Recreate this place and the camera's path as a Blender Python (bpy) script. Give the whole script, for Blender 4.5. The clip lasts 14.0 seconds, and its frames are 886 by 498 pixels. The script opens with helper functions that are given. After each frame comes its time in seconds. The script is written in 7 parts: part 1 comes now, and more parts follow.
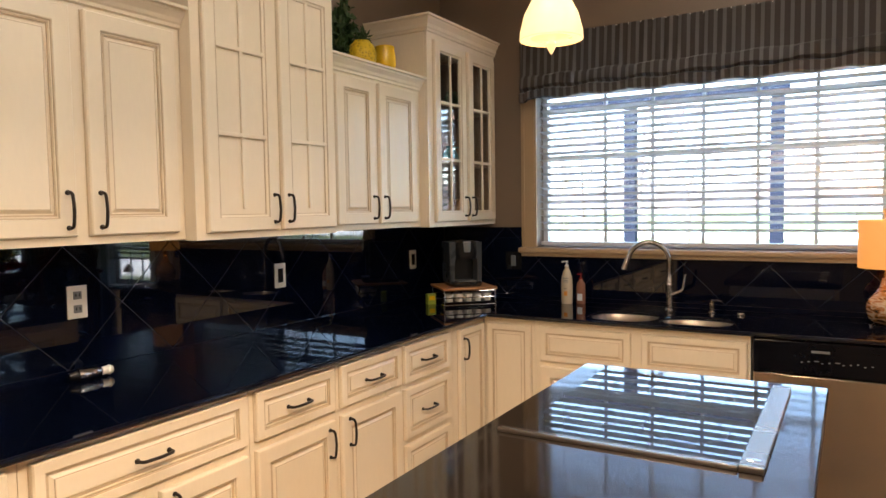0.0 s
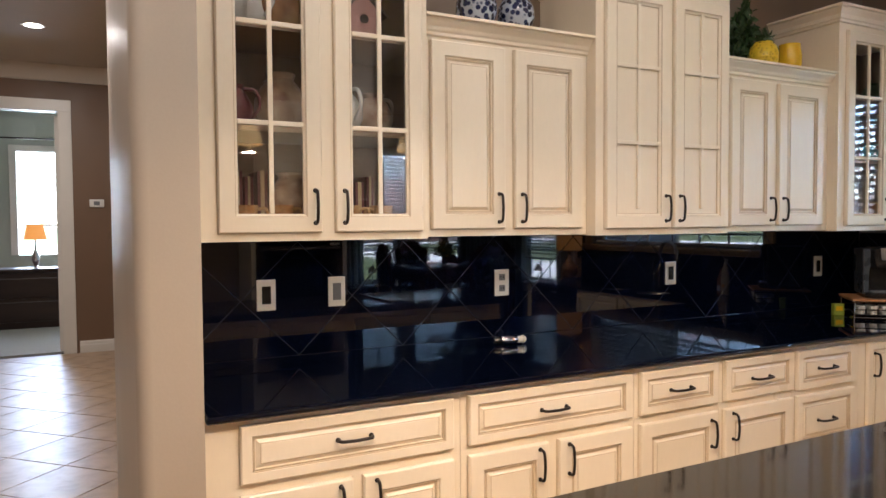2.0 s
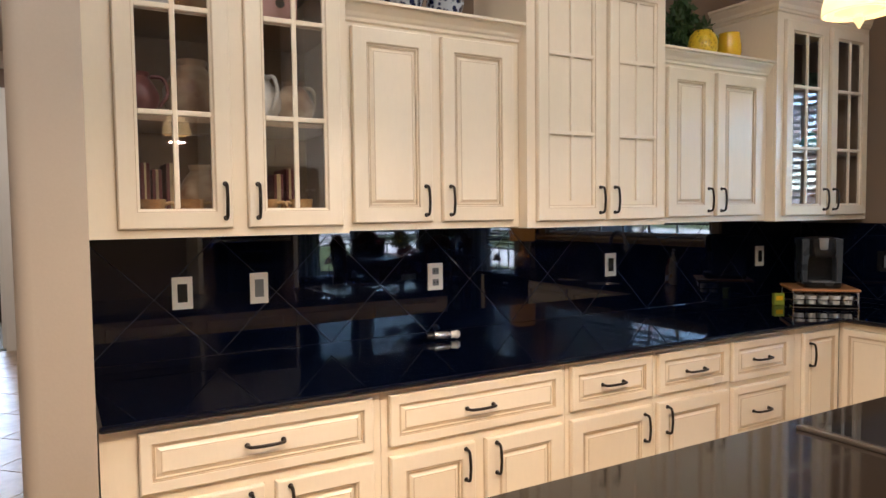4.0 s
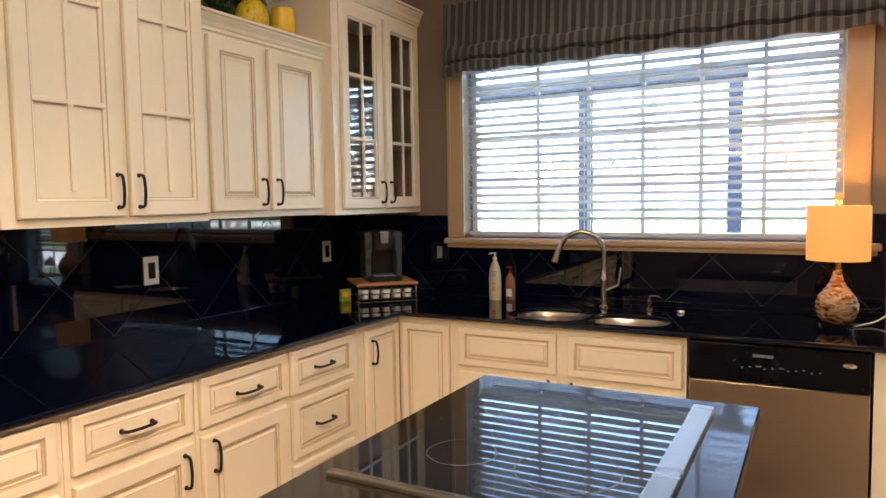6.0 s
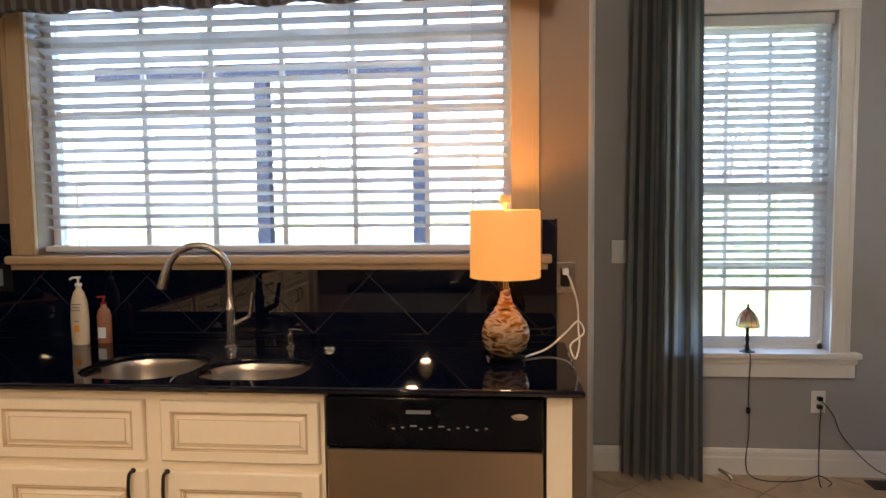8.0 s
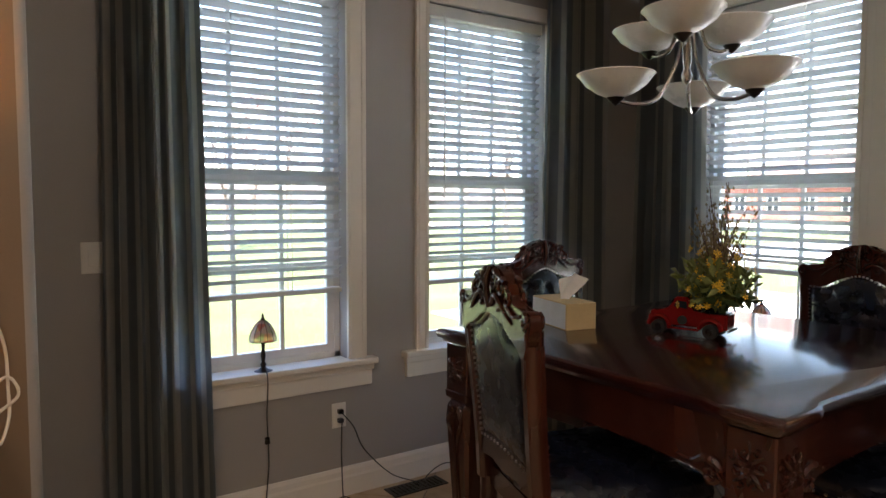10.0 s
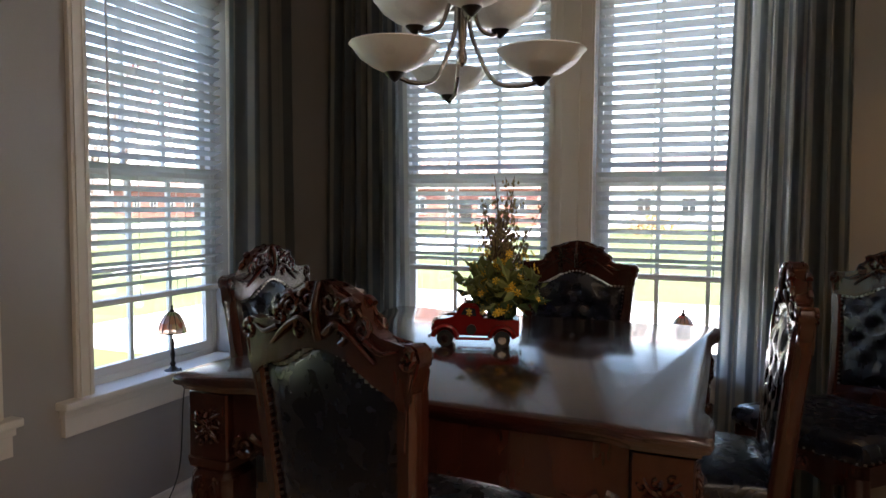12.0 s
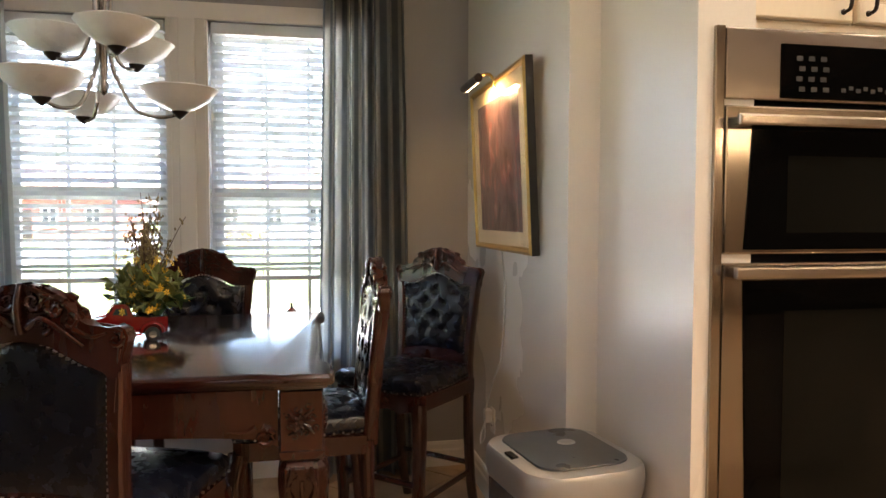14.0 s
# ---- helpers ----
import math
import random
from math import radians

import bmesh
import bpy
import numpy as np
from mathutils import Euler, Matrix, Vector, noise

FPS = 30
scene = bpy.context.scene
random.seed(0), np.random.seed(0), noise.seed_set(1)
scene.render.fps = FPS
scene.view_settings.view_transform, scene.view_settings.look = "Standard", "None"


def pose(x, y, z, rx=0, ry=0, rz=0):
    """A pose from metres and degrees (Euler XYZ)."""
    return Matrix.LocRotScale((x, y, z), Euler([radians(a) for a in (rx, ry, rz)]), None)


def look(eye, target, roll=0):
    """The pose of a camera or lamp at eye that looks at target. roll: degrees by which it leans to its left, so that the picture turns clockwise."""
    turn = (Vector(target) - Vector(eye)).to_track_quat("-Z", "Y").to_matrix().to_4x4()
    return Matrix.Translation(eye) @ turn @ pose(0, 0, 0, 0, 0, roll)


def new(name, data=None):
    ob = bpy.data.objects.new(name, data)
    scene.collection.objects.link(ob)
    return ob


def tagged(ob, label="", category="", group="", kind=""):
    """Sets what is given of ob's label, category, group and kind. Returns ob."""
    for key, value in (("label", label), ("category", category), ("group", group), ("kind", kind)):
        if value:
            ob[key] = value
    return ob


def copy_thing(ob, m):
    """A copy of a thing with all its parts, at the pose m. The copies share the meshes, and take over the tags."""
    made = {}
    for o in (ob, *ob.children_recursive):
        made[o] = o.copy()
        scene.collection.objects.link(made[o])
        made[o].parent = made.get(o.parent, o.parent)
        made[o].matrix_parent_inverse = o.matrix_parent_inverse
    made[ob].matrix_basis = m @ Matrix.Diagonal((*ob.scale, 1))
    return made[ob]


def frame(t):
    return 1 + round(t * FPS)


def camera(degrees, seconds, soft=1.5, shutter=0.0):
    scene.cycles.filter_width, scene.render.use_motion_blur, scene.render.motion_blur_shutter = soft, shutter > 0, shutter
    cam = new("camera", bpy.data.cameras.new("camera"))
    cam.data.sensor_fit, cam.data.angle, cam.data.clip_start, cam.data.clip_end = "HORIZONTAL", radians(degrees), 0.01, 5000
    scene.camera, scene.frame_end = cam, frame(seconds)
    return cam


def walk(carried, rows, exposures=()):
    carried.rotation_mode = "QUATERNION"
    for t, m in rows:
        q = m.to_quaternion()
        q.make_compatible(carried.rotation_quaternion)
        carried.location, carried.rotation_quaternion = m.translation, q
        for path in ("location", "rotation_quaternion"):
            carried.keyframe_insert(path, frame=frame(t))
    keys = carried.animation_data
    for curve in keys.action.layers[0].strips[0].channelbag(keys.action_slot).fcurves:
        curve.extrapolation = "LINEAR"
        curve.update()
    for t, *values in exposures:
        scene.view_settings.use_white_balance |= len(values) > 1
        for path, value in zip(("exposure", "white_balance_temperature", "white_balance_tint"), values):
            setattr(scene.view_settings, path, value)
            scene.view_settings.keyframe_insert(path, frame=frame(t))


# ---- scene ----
cam = camera(65.4, 14.0)
PATH = [
    (0, (2.341, -3.957, 1.481), (1.322, -2.239, 1.366), -0.9),
    (0.5, (2.515, -4.001, 1.426), (1.345, -2.381, 1.358), -0.1),
    (1, (2.581, -4.106, 1.437), (1.204, -2.657, 1.36), -0.2),
    (1.5, (2.588, -4.112, 1.46), (0.984, -2.921, 1.359), -0.2),
    (2, (2.586, -4.142, 1.439), (0.804, -3.236, 1.364), -0.4),
    (2.2, (2.573, -4.139, 1.445), (0.761, -3.298, 1.353), -0.3),
    (4.3, (2.593, -3.914, 1.458), (0.901, -2.855, 1.34), -0.9),
    (4.5, (2.567, -3.882, 1.464), (0.948, -2.714, 1.345), -0.8),
    (5, (2.509, -3.79, 1.463), (1.099, -2.377, 1.337), -1.0),
    (5.5, (2.43, -3.655, 1.448), (1.27, -2.031, 1.31), -0.7),
    (5.8, (2.413, -3.525, 1.454), (1.394, -1.81, 1.306), -0.8),
    (6, (2.407, -3.447, 1.45), (1.453, -1.695, 1.308), -0.9),
    (6.5, (2.386, -3.228, 1.44), (1.59, -1.399, 1.293), -0.9),
    (7, (2.357, -2.997, 1.452), (1.735, -1.102, 1.302), -0.7),
    (7.5, (2.41, -2.753, 1.429), (1.993, -0.802, 1.281), -0.8),
    (8, (2.481, -2.518, 1.443), (2.299, -0.532, 1.296), -0.6),
    (8.5, (2.53, -2.292, 1.43), (2.69, -0.304, 1.286), -0.3),
    (9, (2.552, -2.056, 1.442), (3.118, -0.143, 1.294), -0.1),
    (9.2, (2.581, -1.996, 1.428), (3.276, -0.126, 1.28), -0.0),
    (11.3, (2.722, -1.294, 1.347), (4.392, -0.201, 1.224), 0.0),
    (11.5, (2.711, -1.225, 1.35), (4.442, -0.231, 1.225), -0.0),
    (12, (2.709, -1.072, 1.349), (4.555, -0.313, 1.224), 0.4),
    (12.5, (2.625, -0.972, 1.349), (4.553, -0.454, 1.227), 0.7),
    (13, (2.522, -0.959, 1.359), (4.512, -0.792, 1.255), 0.5),
    (13.5, (2.364, -0.978, 1.356), (4.353, -1.173, 1.267), 0.3),
    (14, (2.175, -1.001, 1.353), (4.136, -1.382, 1.264), 0.1),
]
walk(cam, [(t, look(eye, target, roll)) for t, eye, target, roll in PATH],
     exposures=[(0, 3.85, 6000, 10), (1.5, 3.88, 5600, 10), (2.2, 3.85, 5400, 12), (4.3, 3.95, 5350, 10), (5.5, 4.02, 5800, 10), (7.5, 3.82, 6200, 12), (9, 3.7, 6300, 12),
                (11.3, 3.0, 6500, 15), (12.2, 3.15, 6450, 15), (13.0, 3.5, 6350, 14), (13.3, 3.75, 6400, 14), (14, 4.1, 6700, 14)])

# ---- lamps: assumed ceiling lights added as fill (x, y, watts) and the rest ----
CANS = [(1.75, -0.95, 0.20), (1.75, -2.1, 0.75), (1.75, -3.2, 1.1), (3.05, -1.35, 0.6), (2.95, -2.9, 1.0), (2.95, -4.0, 0.95), (1.45, -5.2, 1.5), (2.95, -5.4, 1.5), (-4.5, -4.56, 2.2), (-1.8, -5.0, 2.4)]
LAMP_W, PICT_W, PENDANT_W = 3.8, 0.22, 1.2

# ---- world and sun ----
world = bpy.data.worlds.new("world")
scene.world = world
world.use_nodes = True
wn = world.node_tree
sky = wn.nodes.new("ShaderNodeTexSky")
sky.sky_type = "NISHITA"
sky.sun_disc = False
sky.sun_elevation = radians(50)
sky.sun_rotation = radians(215)
bg = wn.nodes["Background"]
bg.inputs[1].default_value = 0.15
wn.links.new(sky.outputs[0], bg.inputs[0])
sun = new("sun", bpy.data.lights.new("sun", "SUN"))
sun.data.energy, sun.data.angle, sun.data.color = 5.0, radians(0.5), (1, 0.95, 0.87)
_az, _el = radians(215), radians(50)
sun.matrix_world = look((math.sin(_az) * math.cos(_el) * 9, math.cos(_az) * math.cos(_el) * 9, math.sin(_el) * 9), (0, 0, 0))


# ---- materials ----
def mat(name, color, rough=0.5, metal=0.0, var=0.12, scale=6.0, bump=0.1, bscale=60.0, spec=0.5, coat=0.0,
        trans=0.0, emit=None, estr=0.0, stretch=(1, 1, 1), rnd=0.0, detail=4.0, rvar=0.08, coatr=0.05):
    """A painted, stained or polished surface: colour varied at two scales, gloss varied, fine relief."""
    m = bpy.data.materials.new(name)
    m.use_nodes = True
    nt = m.node_tree
    n, l = nt.nodes, nt.links
    b = n["Principled BSDF"]
    b.inputs["Roughness"].default_value = rough
    b.inputs["Metallic"].default_value = metal
    b.inputs["Specular IOR Level"].default_value = spec
    b.inputs["Coat Weight"].default_value = coat
    b.inputs["Coat Roughness"].default_value = coatr
    b.inputs["Transmission Weight"].default_value = trans
    tc = n.new("ShaderNodeTexCoord")
    mp = n.new("ShaderNodeMapping")
    mp.inputs["Scale"].default_value = stretch
    l.new(tc.outputs["Object"], mp.inputs[0])
    big = n.new("ShaderNodeTexNoise")
    big.inputs["Scale"].default_value, big.inputs["Detail"].default_value = scale, detail
    l.new(mp.outputs[0], big.inputs["Vector"])
    fine = n.new("ShaderNodeTexNoise")
    fine.inputs["Scale"].default_value, fine.inputs["Detail"].default_value = bscale, 3
    l.new(mp.outputs[0], fine.inputs["Vector"])
    add = n.new("ShaderNodeMath")
    add.operation = "MULTIPLY_ADD"
    l.new(fine.outputs[0], add.inputs[0])
    add.inputs[1].default_value = 0.4
    l.new(big.outputs[0], add.inputs[2])
    last = add.outputs[0]
    if rnd:
        oi = n.new("ShaderNodeObjectInfo")
        ad2 = n.new("ShaderNodeMath")
        ad2.operation = "MULTIPLY_ADD"
        l.new(oi.outputs["Random"], ad2.inputs[0])
        ad2.inputs[1].default_value = rnd
        l.new(last, ad2.inputs[2])
        last = ad2.outputs[0]
    mr = n.new("ShaderNodeMapRange")
    mr.inputs[1].default_value, mr.inputs[2].default_value = 0.35, 1.05 + rnd
    mr.inputs[3].default_value, mr.inputs[4].default_value = 1 - var, 1 + var
    l.new(last, mr.inputs[0])
    mul = n.new("ShaderNodeVectorMath")
    mul.operation = "SCALE"
    mul.inputs[0].default_value = color[:3]
    l.new(mr.outputs[0], mul.inputs["Scale"])
    l.new(mul.outputs[0], b.inputs["Base Color"])
    rr = n.new("ShaderNodeMapRange")
    rr.inputs[1].default_value, rr.inputs[2].default_value = 0.3, 0.7
    rr.inputs[3].default_value, rr.inputs[4].default_value = max(rough - rvar * rough * 2, 0.0), min(rough + rvar * rough * 2, 1)
    l.new(big.outputs[0], rr.inputs[0])
    l.new(rr.outputs[0], b.inputs["Roughness"])
    if bump:
        bp = n.new("ShaderNodeBump")
        bp.inputs["Strength"].default_value, bp.inputs["Distance"].default_value = bump, 0.002
        l.new(fine.outputs[0], bp.inputs["Height"])
        l.new(bp.outputs[0], b.inputs["Normal"])
    if emit:
        b.inputs["Emission Color"].default_value = (*emit, 1)
        b.inputs["Emission Strength"].default_value = estr
    return m


def ramp_mat(name, kind, cols, scale, rough=0.5, metal=0.0, coat=0.0, stretch=(1, 1, 1), distort=0.0, bump=0.0, detail=4, emit=0.0, trans=0.0, feature=None):
    """A pattern of a few colours: kind is NOISE, WAVE or VORONOI."""
    m = bpy.data.materials.new(name)
    m.use_nodes = True
    n, l = m.node_tree.nodes, m.node_tree.links
    b = n["Principled BSDF"]
    b.inputs["Roughness"].default_value, b.inputs["Metallic"].default_value, b.inputs["Coat Weight"].default_value = rough, metal, coat
    b.inputs["Transmission Weight"].default_value = trans
    tc, mp = n.new("ShaderNodeTexCoord"), n.new("ShaderNodeMapping")
    mp.inputs["Scale"].default_value = stretch
    l.new(tc.outputs["Object"], mp.inputs[0])
    if kind == "NOISE":
        tx = n.new("ShaderNodeTexNoise")
        tx.inputs["Detail"].default_value = detail
        tx.inputs["Distortion"].default_value = distort
    elif kind == "WAVE":
        tx = n.new("ShaderNodeTexWave")
        tx.inputs["Distortion"].default_value = distort
        tx.inputs["Detail"].default_value = detail
    else:
        tx = n.new("ShaderNodeTexVoronoi")
    tx.inputs["Scale"].default_value = scale
    l.new(mp.outputs[0], tx.inputs["Vector"])
    rp = n.new("ShaderNodeValToRGB")
    el = rp.color_ramp.elements
    while len(el) < len(cols):
        el.new(0.5)
    for e, (p, c) in zip(el, cols):
        e.position, e.color = p, (*c, 1)
    src = tx.outputs["Color"] if kind == "VORONOI" and feature else tx.outputs[0]
    l.new(src, rp.inputs[0])
    l.new(rp.outputs[0], b.inputs["Base Color"])
    if emit:
        l.new(rp.outputs[0], b.inputs["Emission Color"])
        b.inputs["Emission Strength"].default_value = emit
    if bump:
        bp = n.new("ShaderNodeBump")
        bp.inputs["Strength"].default_value, bp.inputs["Distance"].default_value = bump, 0.003
        l.new(tx.outputs[0], bp.inputs["Height"])
        l.new(bp.outputs[0], b.inputs["Normal"])
    return m


CREAM = mat("cream_paint", (0.82, 0.715, 0.55), 0.32, var=0.05, scale=3, bump=0.06, bscale=90, stretch=(1, 1, .3), coat=0.15, coatr=0.2)
# brown for the glaze in the mouldings and for painted shadow lines
GLAZE_SHADE = mat("glaze_and_shadow_paint", (0.60, 0.47, 0.31), 0.4, var=0.12, scale=12, bump=0.06)
WHITE = mat("white_trim_paint", (0.74, 0.70, 0.63), 0.35, var=0.03, bump=0.03)
SASH = mat("white_window_paint", (0.72, 0.72, 0.70), 0.4, var=0.03, bump=0.02)
SLAT = mat("white_blind_slat", (0.72, 0.72, 0.70), 0.45, var=0.02, bump=0.02)
TAUPE = mat("taupe_wall_paint", (0.20, 0.145, 0.10), 0.42, var=0.05, scale=1.5, bump=0.12, bscale=140)
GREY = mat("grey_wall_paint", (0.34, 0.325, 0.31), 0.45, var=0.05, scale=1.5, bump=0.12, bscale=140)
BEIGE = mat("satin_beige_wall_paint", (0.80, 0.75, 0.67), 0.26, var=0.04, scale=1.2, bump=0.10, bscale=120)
# stub wall's light beige taken to tan; warm ceiling light is in the colour
STUBW = mat("warm_lit_satin_wall_paint", (0.44, 0.37, 0.29), 0.45, var=0.05, scale=1.2, bump=0.10, bscale=120)
BROWNW = mat("brown_hall_paint", (0.18, 0.11, 0.065), 0.5, var=0.05, bump=0.1, bscale=120)
SAGE = mat("sage_bedroom_paint", (0.42, 0.44, 0.38), 0.6, var=0.04, bump=0.1)
CEIL = mat("ceiling_paint", (0.62, 0.57, 0.50), 0.8, var=0.04, bump=0.25, bscale=90)
GRANITE = mat("black_granite", (0.0012, 0.0024, 0.0085), 0.03, var=0.5, scale=300, bump=0.0, spec=0.6, rvar=0.3)
TILEB = mat("black_wall_tile", (0.0012, 0.0026, 0.0105), 0.025, var=0.5, scale=260, bump=0.004, bscale=4, spec=0.6, rnd=0.2, rvar=0.3)
GROUTD = mat("dark_grout", (0.020, 0.023, 0.032), 0.8)
# the same white slat, dimmed in colour for its shaded look over the sink
SLATK = mat("dimmed_white_slat", (0.68, 0.66, 0.63), 0.45, var=0.02, bump=0.02)
# cream trim darkened towards orange; the table lamp's glow is in the colour
KTRIM = mat("lamp_tinted_cream_trim", (0.44, 0.31, 0.18), 0.35, var=0.04, bump=0.03)
OVENG = mat("black_oven_glass", (0.002, 0.002, 0.002), 0.04, var=0.1, bump=0, spec=0.08)
OVENW = mat("dark_oven_window", (0.006, 0.006, 0.005), 0.06, var=0.2, bump=0, spec=0.1)
ISLAND = mat("brown_black_granite", (0.010, 0.0075, 0.006), 0.07, var=0.6, scale=200, bump=0.0, spec=0.6)
CERAM = mat("cooktop_glass", (0.005, 0.006, 0.009), 0.02, var=0.1, bump=0, spec=0.9)
# both steels are neutral; their warm tint stands for reflected orange room light
STEEL = mat("brushed_steel", (0.46, 0.41, 0.36), 0.27, metal=1, var=0.06, scale=4, bump=0.05, bscale=220, stretch=(0.03, 1, 1))
STEELV = mat("brushed_steel_upright", (0.42, 0.36, 0.30), 0.20, metal=1, var=0.06, scale=4, bump=0.05, bscale=220, stretch=(1, 1, 0.03))
NICKEL = mat("brushed_nickel", (0.48, 0.45, 0.42), 0.25, metal=1, var=0.05)
CHROME = mat("chrome", (0.8, 0.8, 0.82), 0.07, metal=1, var=0.03, bump=0)
BRONZE = mat("dark_bronze", (0.025, 0.018, 0.014), 0.35, metal=0.6, var=0.3, scale=40)
BRASS = mat("brass", (0.70, 0.48, 0.18), 0.25, metal=1, var=0.1)
PANELB = mat("glossy_black_panel", (0.003, 0.0035, 0.006), 0.12, var=0.1, bump=0.0, spec=0.15)
BLACKP = mat("black_plastic", (0.012, 0.012, 0.013), 0.25, var=0.15)
GREYP = mat("grey_plastic", (0.16, 0.17, 0.18), 0.35, var=0.1)
SILVERP = mat("silver_plastic", (0.42, 0.42, 0.42), 0.32, metal=0.4, var=0.05)
WHITEP = mat("white_plastic", (0.75, 0.74, 0.70), 0.35, var=0.03)
LEATHER = mat("black_leather", (0.005, 0.0065, 0.014), 0.27, var=0.15, scale=25, bump=0.10, bscale=120, spec=0.5, rvar=0.06)
WOODC = ramp_mat("carved_mahogany", "NOISE", [(0.3, (0.018, 0.005, 0.0035)), (0.7, (0.058, 0.015, 0.009))], 9, rough=0.25, coat=0.3, stretch=(1, 1, .25), bump=0.15)
WOODT = ramp_mat("polished_mahogany_top", "NOISE", [(0.3, (0.018, 0.004, 0.003)), (0.7, (0.042, 0.009, 0.006))], 5, rough=0.24, coat=1.0, stretch=(.2, 2.5, 1), bump=0.02)
WOODT.node_tree.nodes["Principled BSDF"].inputs["Coat Roughness"].default_value = 0.10
WOODD = ramp_mat("dark_dresser_wood", "NOISE", [(0.3, (0.015, 0.008, 0.006)), (0.7, (0.04, 0.02, 0.012))], 6, rough=0.3, stretch=(.2, 1, 1))
WOODL = ramp_mat("pale_shelf_wood", "NOISE", [(0.3, (0.35, 0.15, 0.05)), (0.7, (0.5, 0.25, 0.10))], 12, rough=0.4, stretch=(.2, 1, 1))
CABIN = mat("cabinet_interior", (0.25, 0.17, 0.10), 0.5, var=0.1, scale=4, stretch=(1, 1, .2))
NAIL = mat("nailhead", (0.45, 0.42, 0.38), 0.3, metal=1)
FLOORT = ramp_mat("beige_floor_tile", "NOISE", [(0.25, (0.36, 0.245, 0.15)), (0.5, (0.50, 0.36, 0.23)), (0.8, (0.58, 0.43, 0.29))], 7, rough=0.38, bump=0.05, distort=0.6, detail=6)
GROUT = mat("brown_grout", (0.07, 0.048, 0.034), 0.85, var=0.2)
CARPET = mat("grey_carpet", (0.38, 0.36, 0.31), 0.95, var=0.12, scale=30, bump=0.5, bscale=300)
SHADE = mat("lit_linen_shade", (0.26, 0.17, 0.09), 0.8, var=0.03, bump=0.2, bscale=300, emit=(1.0, 0.36, 0.06), estr=0.062)
BULB = mat("warm_bulb", (1, 0.8, 0.5), 0.5, emit=(1, 0.72, 0.38), estr=1.2)
PGLASS = mat("lit_pendant_glass", (0.8, 0.62, 0.38), 0.3, emit=(1.0, 0.60, 0.22), estr=0.11, bump=0)
CANLENS = mat("lit_can_lens", (0.9, 0.85, 0.7), 0.5, emit=(1.0, 0.85, 0.62), estr=0.8, bump=0)
ALAB = mat("alabaster_glass", (0.84, 0.84, 0.80), 0.3, var=0.08, scale=10, bump=0.03)
VASEB = ramp_mat("blue_white_porcelain", "VORONOI", [(0.46, (0.008, 0.013, 0.055)), (0.62, (0.38, 0.41, 0.46))], 48, rough=0.12, coat=0.5)
YELLOW = mat("yellow_ceramic", (0.80, 0.50, 0.01), 0.2, var=0.06, coat=0.4)
YELLOWR = ramp_mat("ribbed_yellow_ceramic", "VORONOI", [(0.1, (0.45, 0.28, 0.01)), (0.5, (0.75, 0.52, 0.02))], 60, rough=0.3, bump=0.8)
LEAF = mat("dark_leaf", (0.035, 0.075, 0.02), 0.5, var=0.3, scale=20)
LEAF2 = mat("olive_leaf", (0.15, 0.18, 0.05), 0.5, var=0.3, scale=20)
FLOWER = mat("yellow_flower", (0.80, 0.50, 0.04), 0.6, var=0.25, scale=30)
TWIG = mat("brown_twig", (0.10, 0.05, 0.03), 0.7, var=0.3)
RED = mat("red_enamel", (0.20, 0.010, 0.010), 0.15, var=0.08, coat=0.6)
RUBBER = mat("black_rubber", (0.015, 0.015, 0.015), 0.6)
PAPER = mat("white_tissue", (0.8, 0.8, 0.8), 0.9, var=0.03)
CARD = mat("tan_cardboard", (0.52, 0.40, 0.22), 0.6)
LABELW = mat("pale_box_print", (0.62, 0.66, 0.70), 0.6, var=0.1, scale=20)
LOTION = mat("cream_bottle", (0.58, 0.50, 0.38), 0.3)
DARKP = mat("charcoal_plastic", (0.055, 0.062, 0.072), 0.3, var=0.1)
PINKB = mat("pink_bottle", (0.26, 0.12, 0.08), 0.2, var=0.1)
ORANGE = mat("orange_print", (0.7, 0.3, 0.05), 0.4)
LIME = mat("lime_carton", (0.27, 0.33, 0.03), 0.5, var=0.15, scale=30)
MUG = ramp_mat("glazed_stoneware", "NOISE", [(0.3, (0.30, 0.11, 0.03)), (0.6, (0.60, 0.40, 0.18))], 14, rough=0.25)
CROCK = ramp_mat("painted_earthenware", "NOISE", [(0.35, (0.24, 0.12, 0.06)), (0.6, (0.62, 0.50, 0.33))], 9, rough=0.3)
MAROON = mat("maroon_book_cloth", (0.12, 0.02, 0.02), 0.5)
WHITEC = mat("white_china", (0.75, 0.73, 0.68), 0.15)
TEAL = mat("teal_china", (0.05, 0.35, 0.40), 0.2)
SWIRL = ramp_mat("amber_swirl_glass", "NOISE", [(0.30, (0.02, 0.010, 0.005)), (0.42, (0.22, 0.085, 0.015)), (0.52, (0.34, 0.27, 0.19)), (0.60, (0.30, 0.14, 0.04)), (0.70, (0.05, 0.025, 0.015))], 34, rough=0.08, coat=0.6, distort=0.6, stretch=(.55, .55, 1.5), detail=1)
STAINED = ramp_mat("stained_glass", "VORONOI", [(0.15, (0.55, 0.06, 0.04)), (0.4, (0.75, 0.45, 0.22)), (0.6, (0.20, 0.42, 0.16)), (0.8, (0.60, 0.36, 0.32))], 34, rough=0.3, trans=0.45, feature=1)
MATTE = mat("cream_mat_board", (0.80, 0.66, 0.44), 0.7)
GOLD = mat("gilt_frame", (0.55, 0.36, 0.12), 0.35, metal=0.8, var=0.2, scale=30)
BLACKW = mat("black_frame_wood", (0.02, 0.016, 0.013), 0.35)
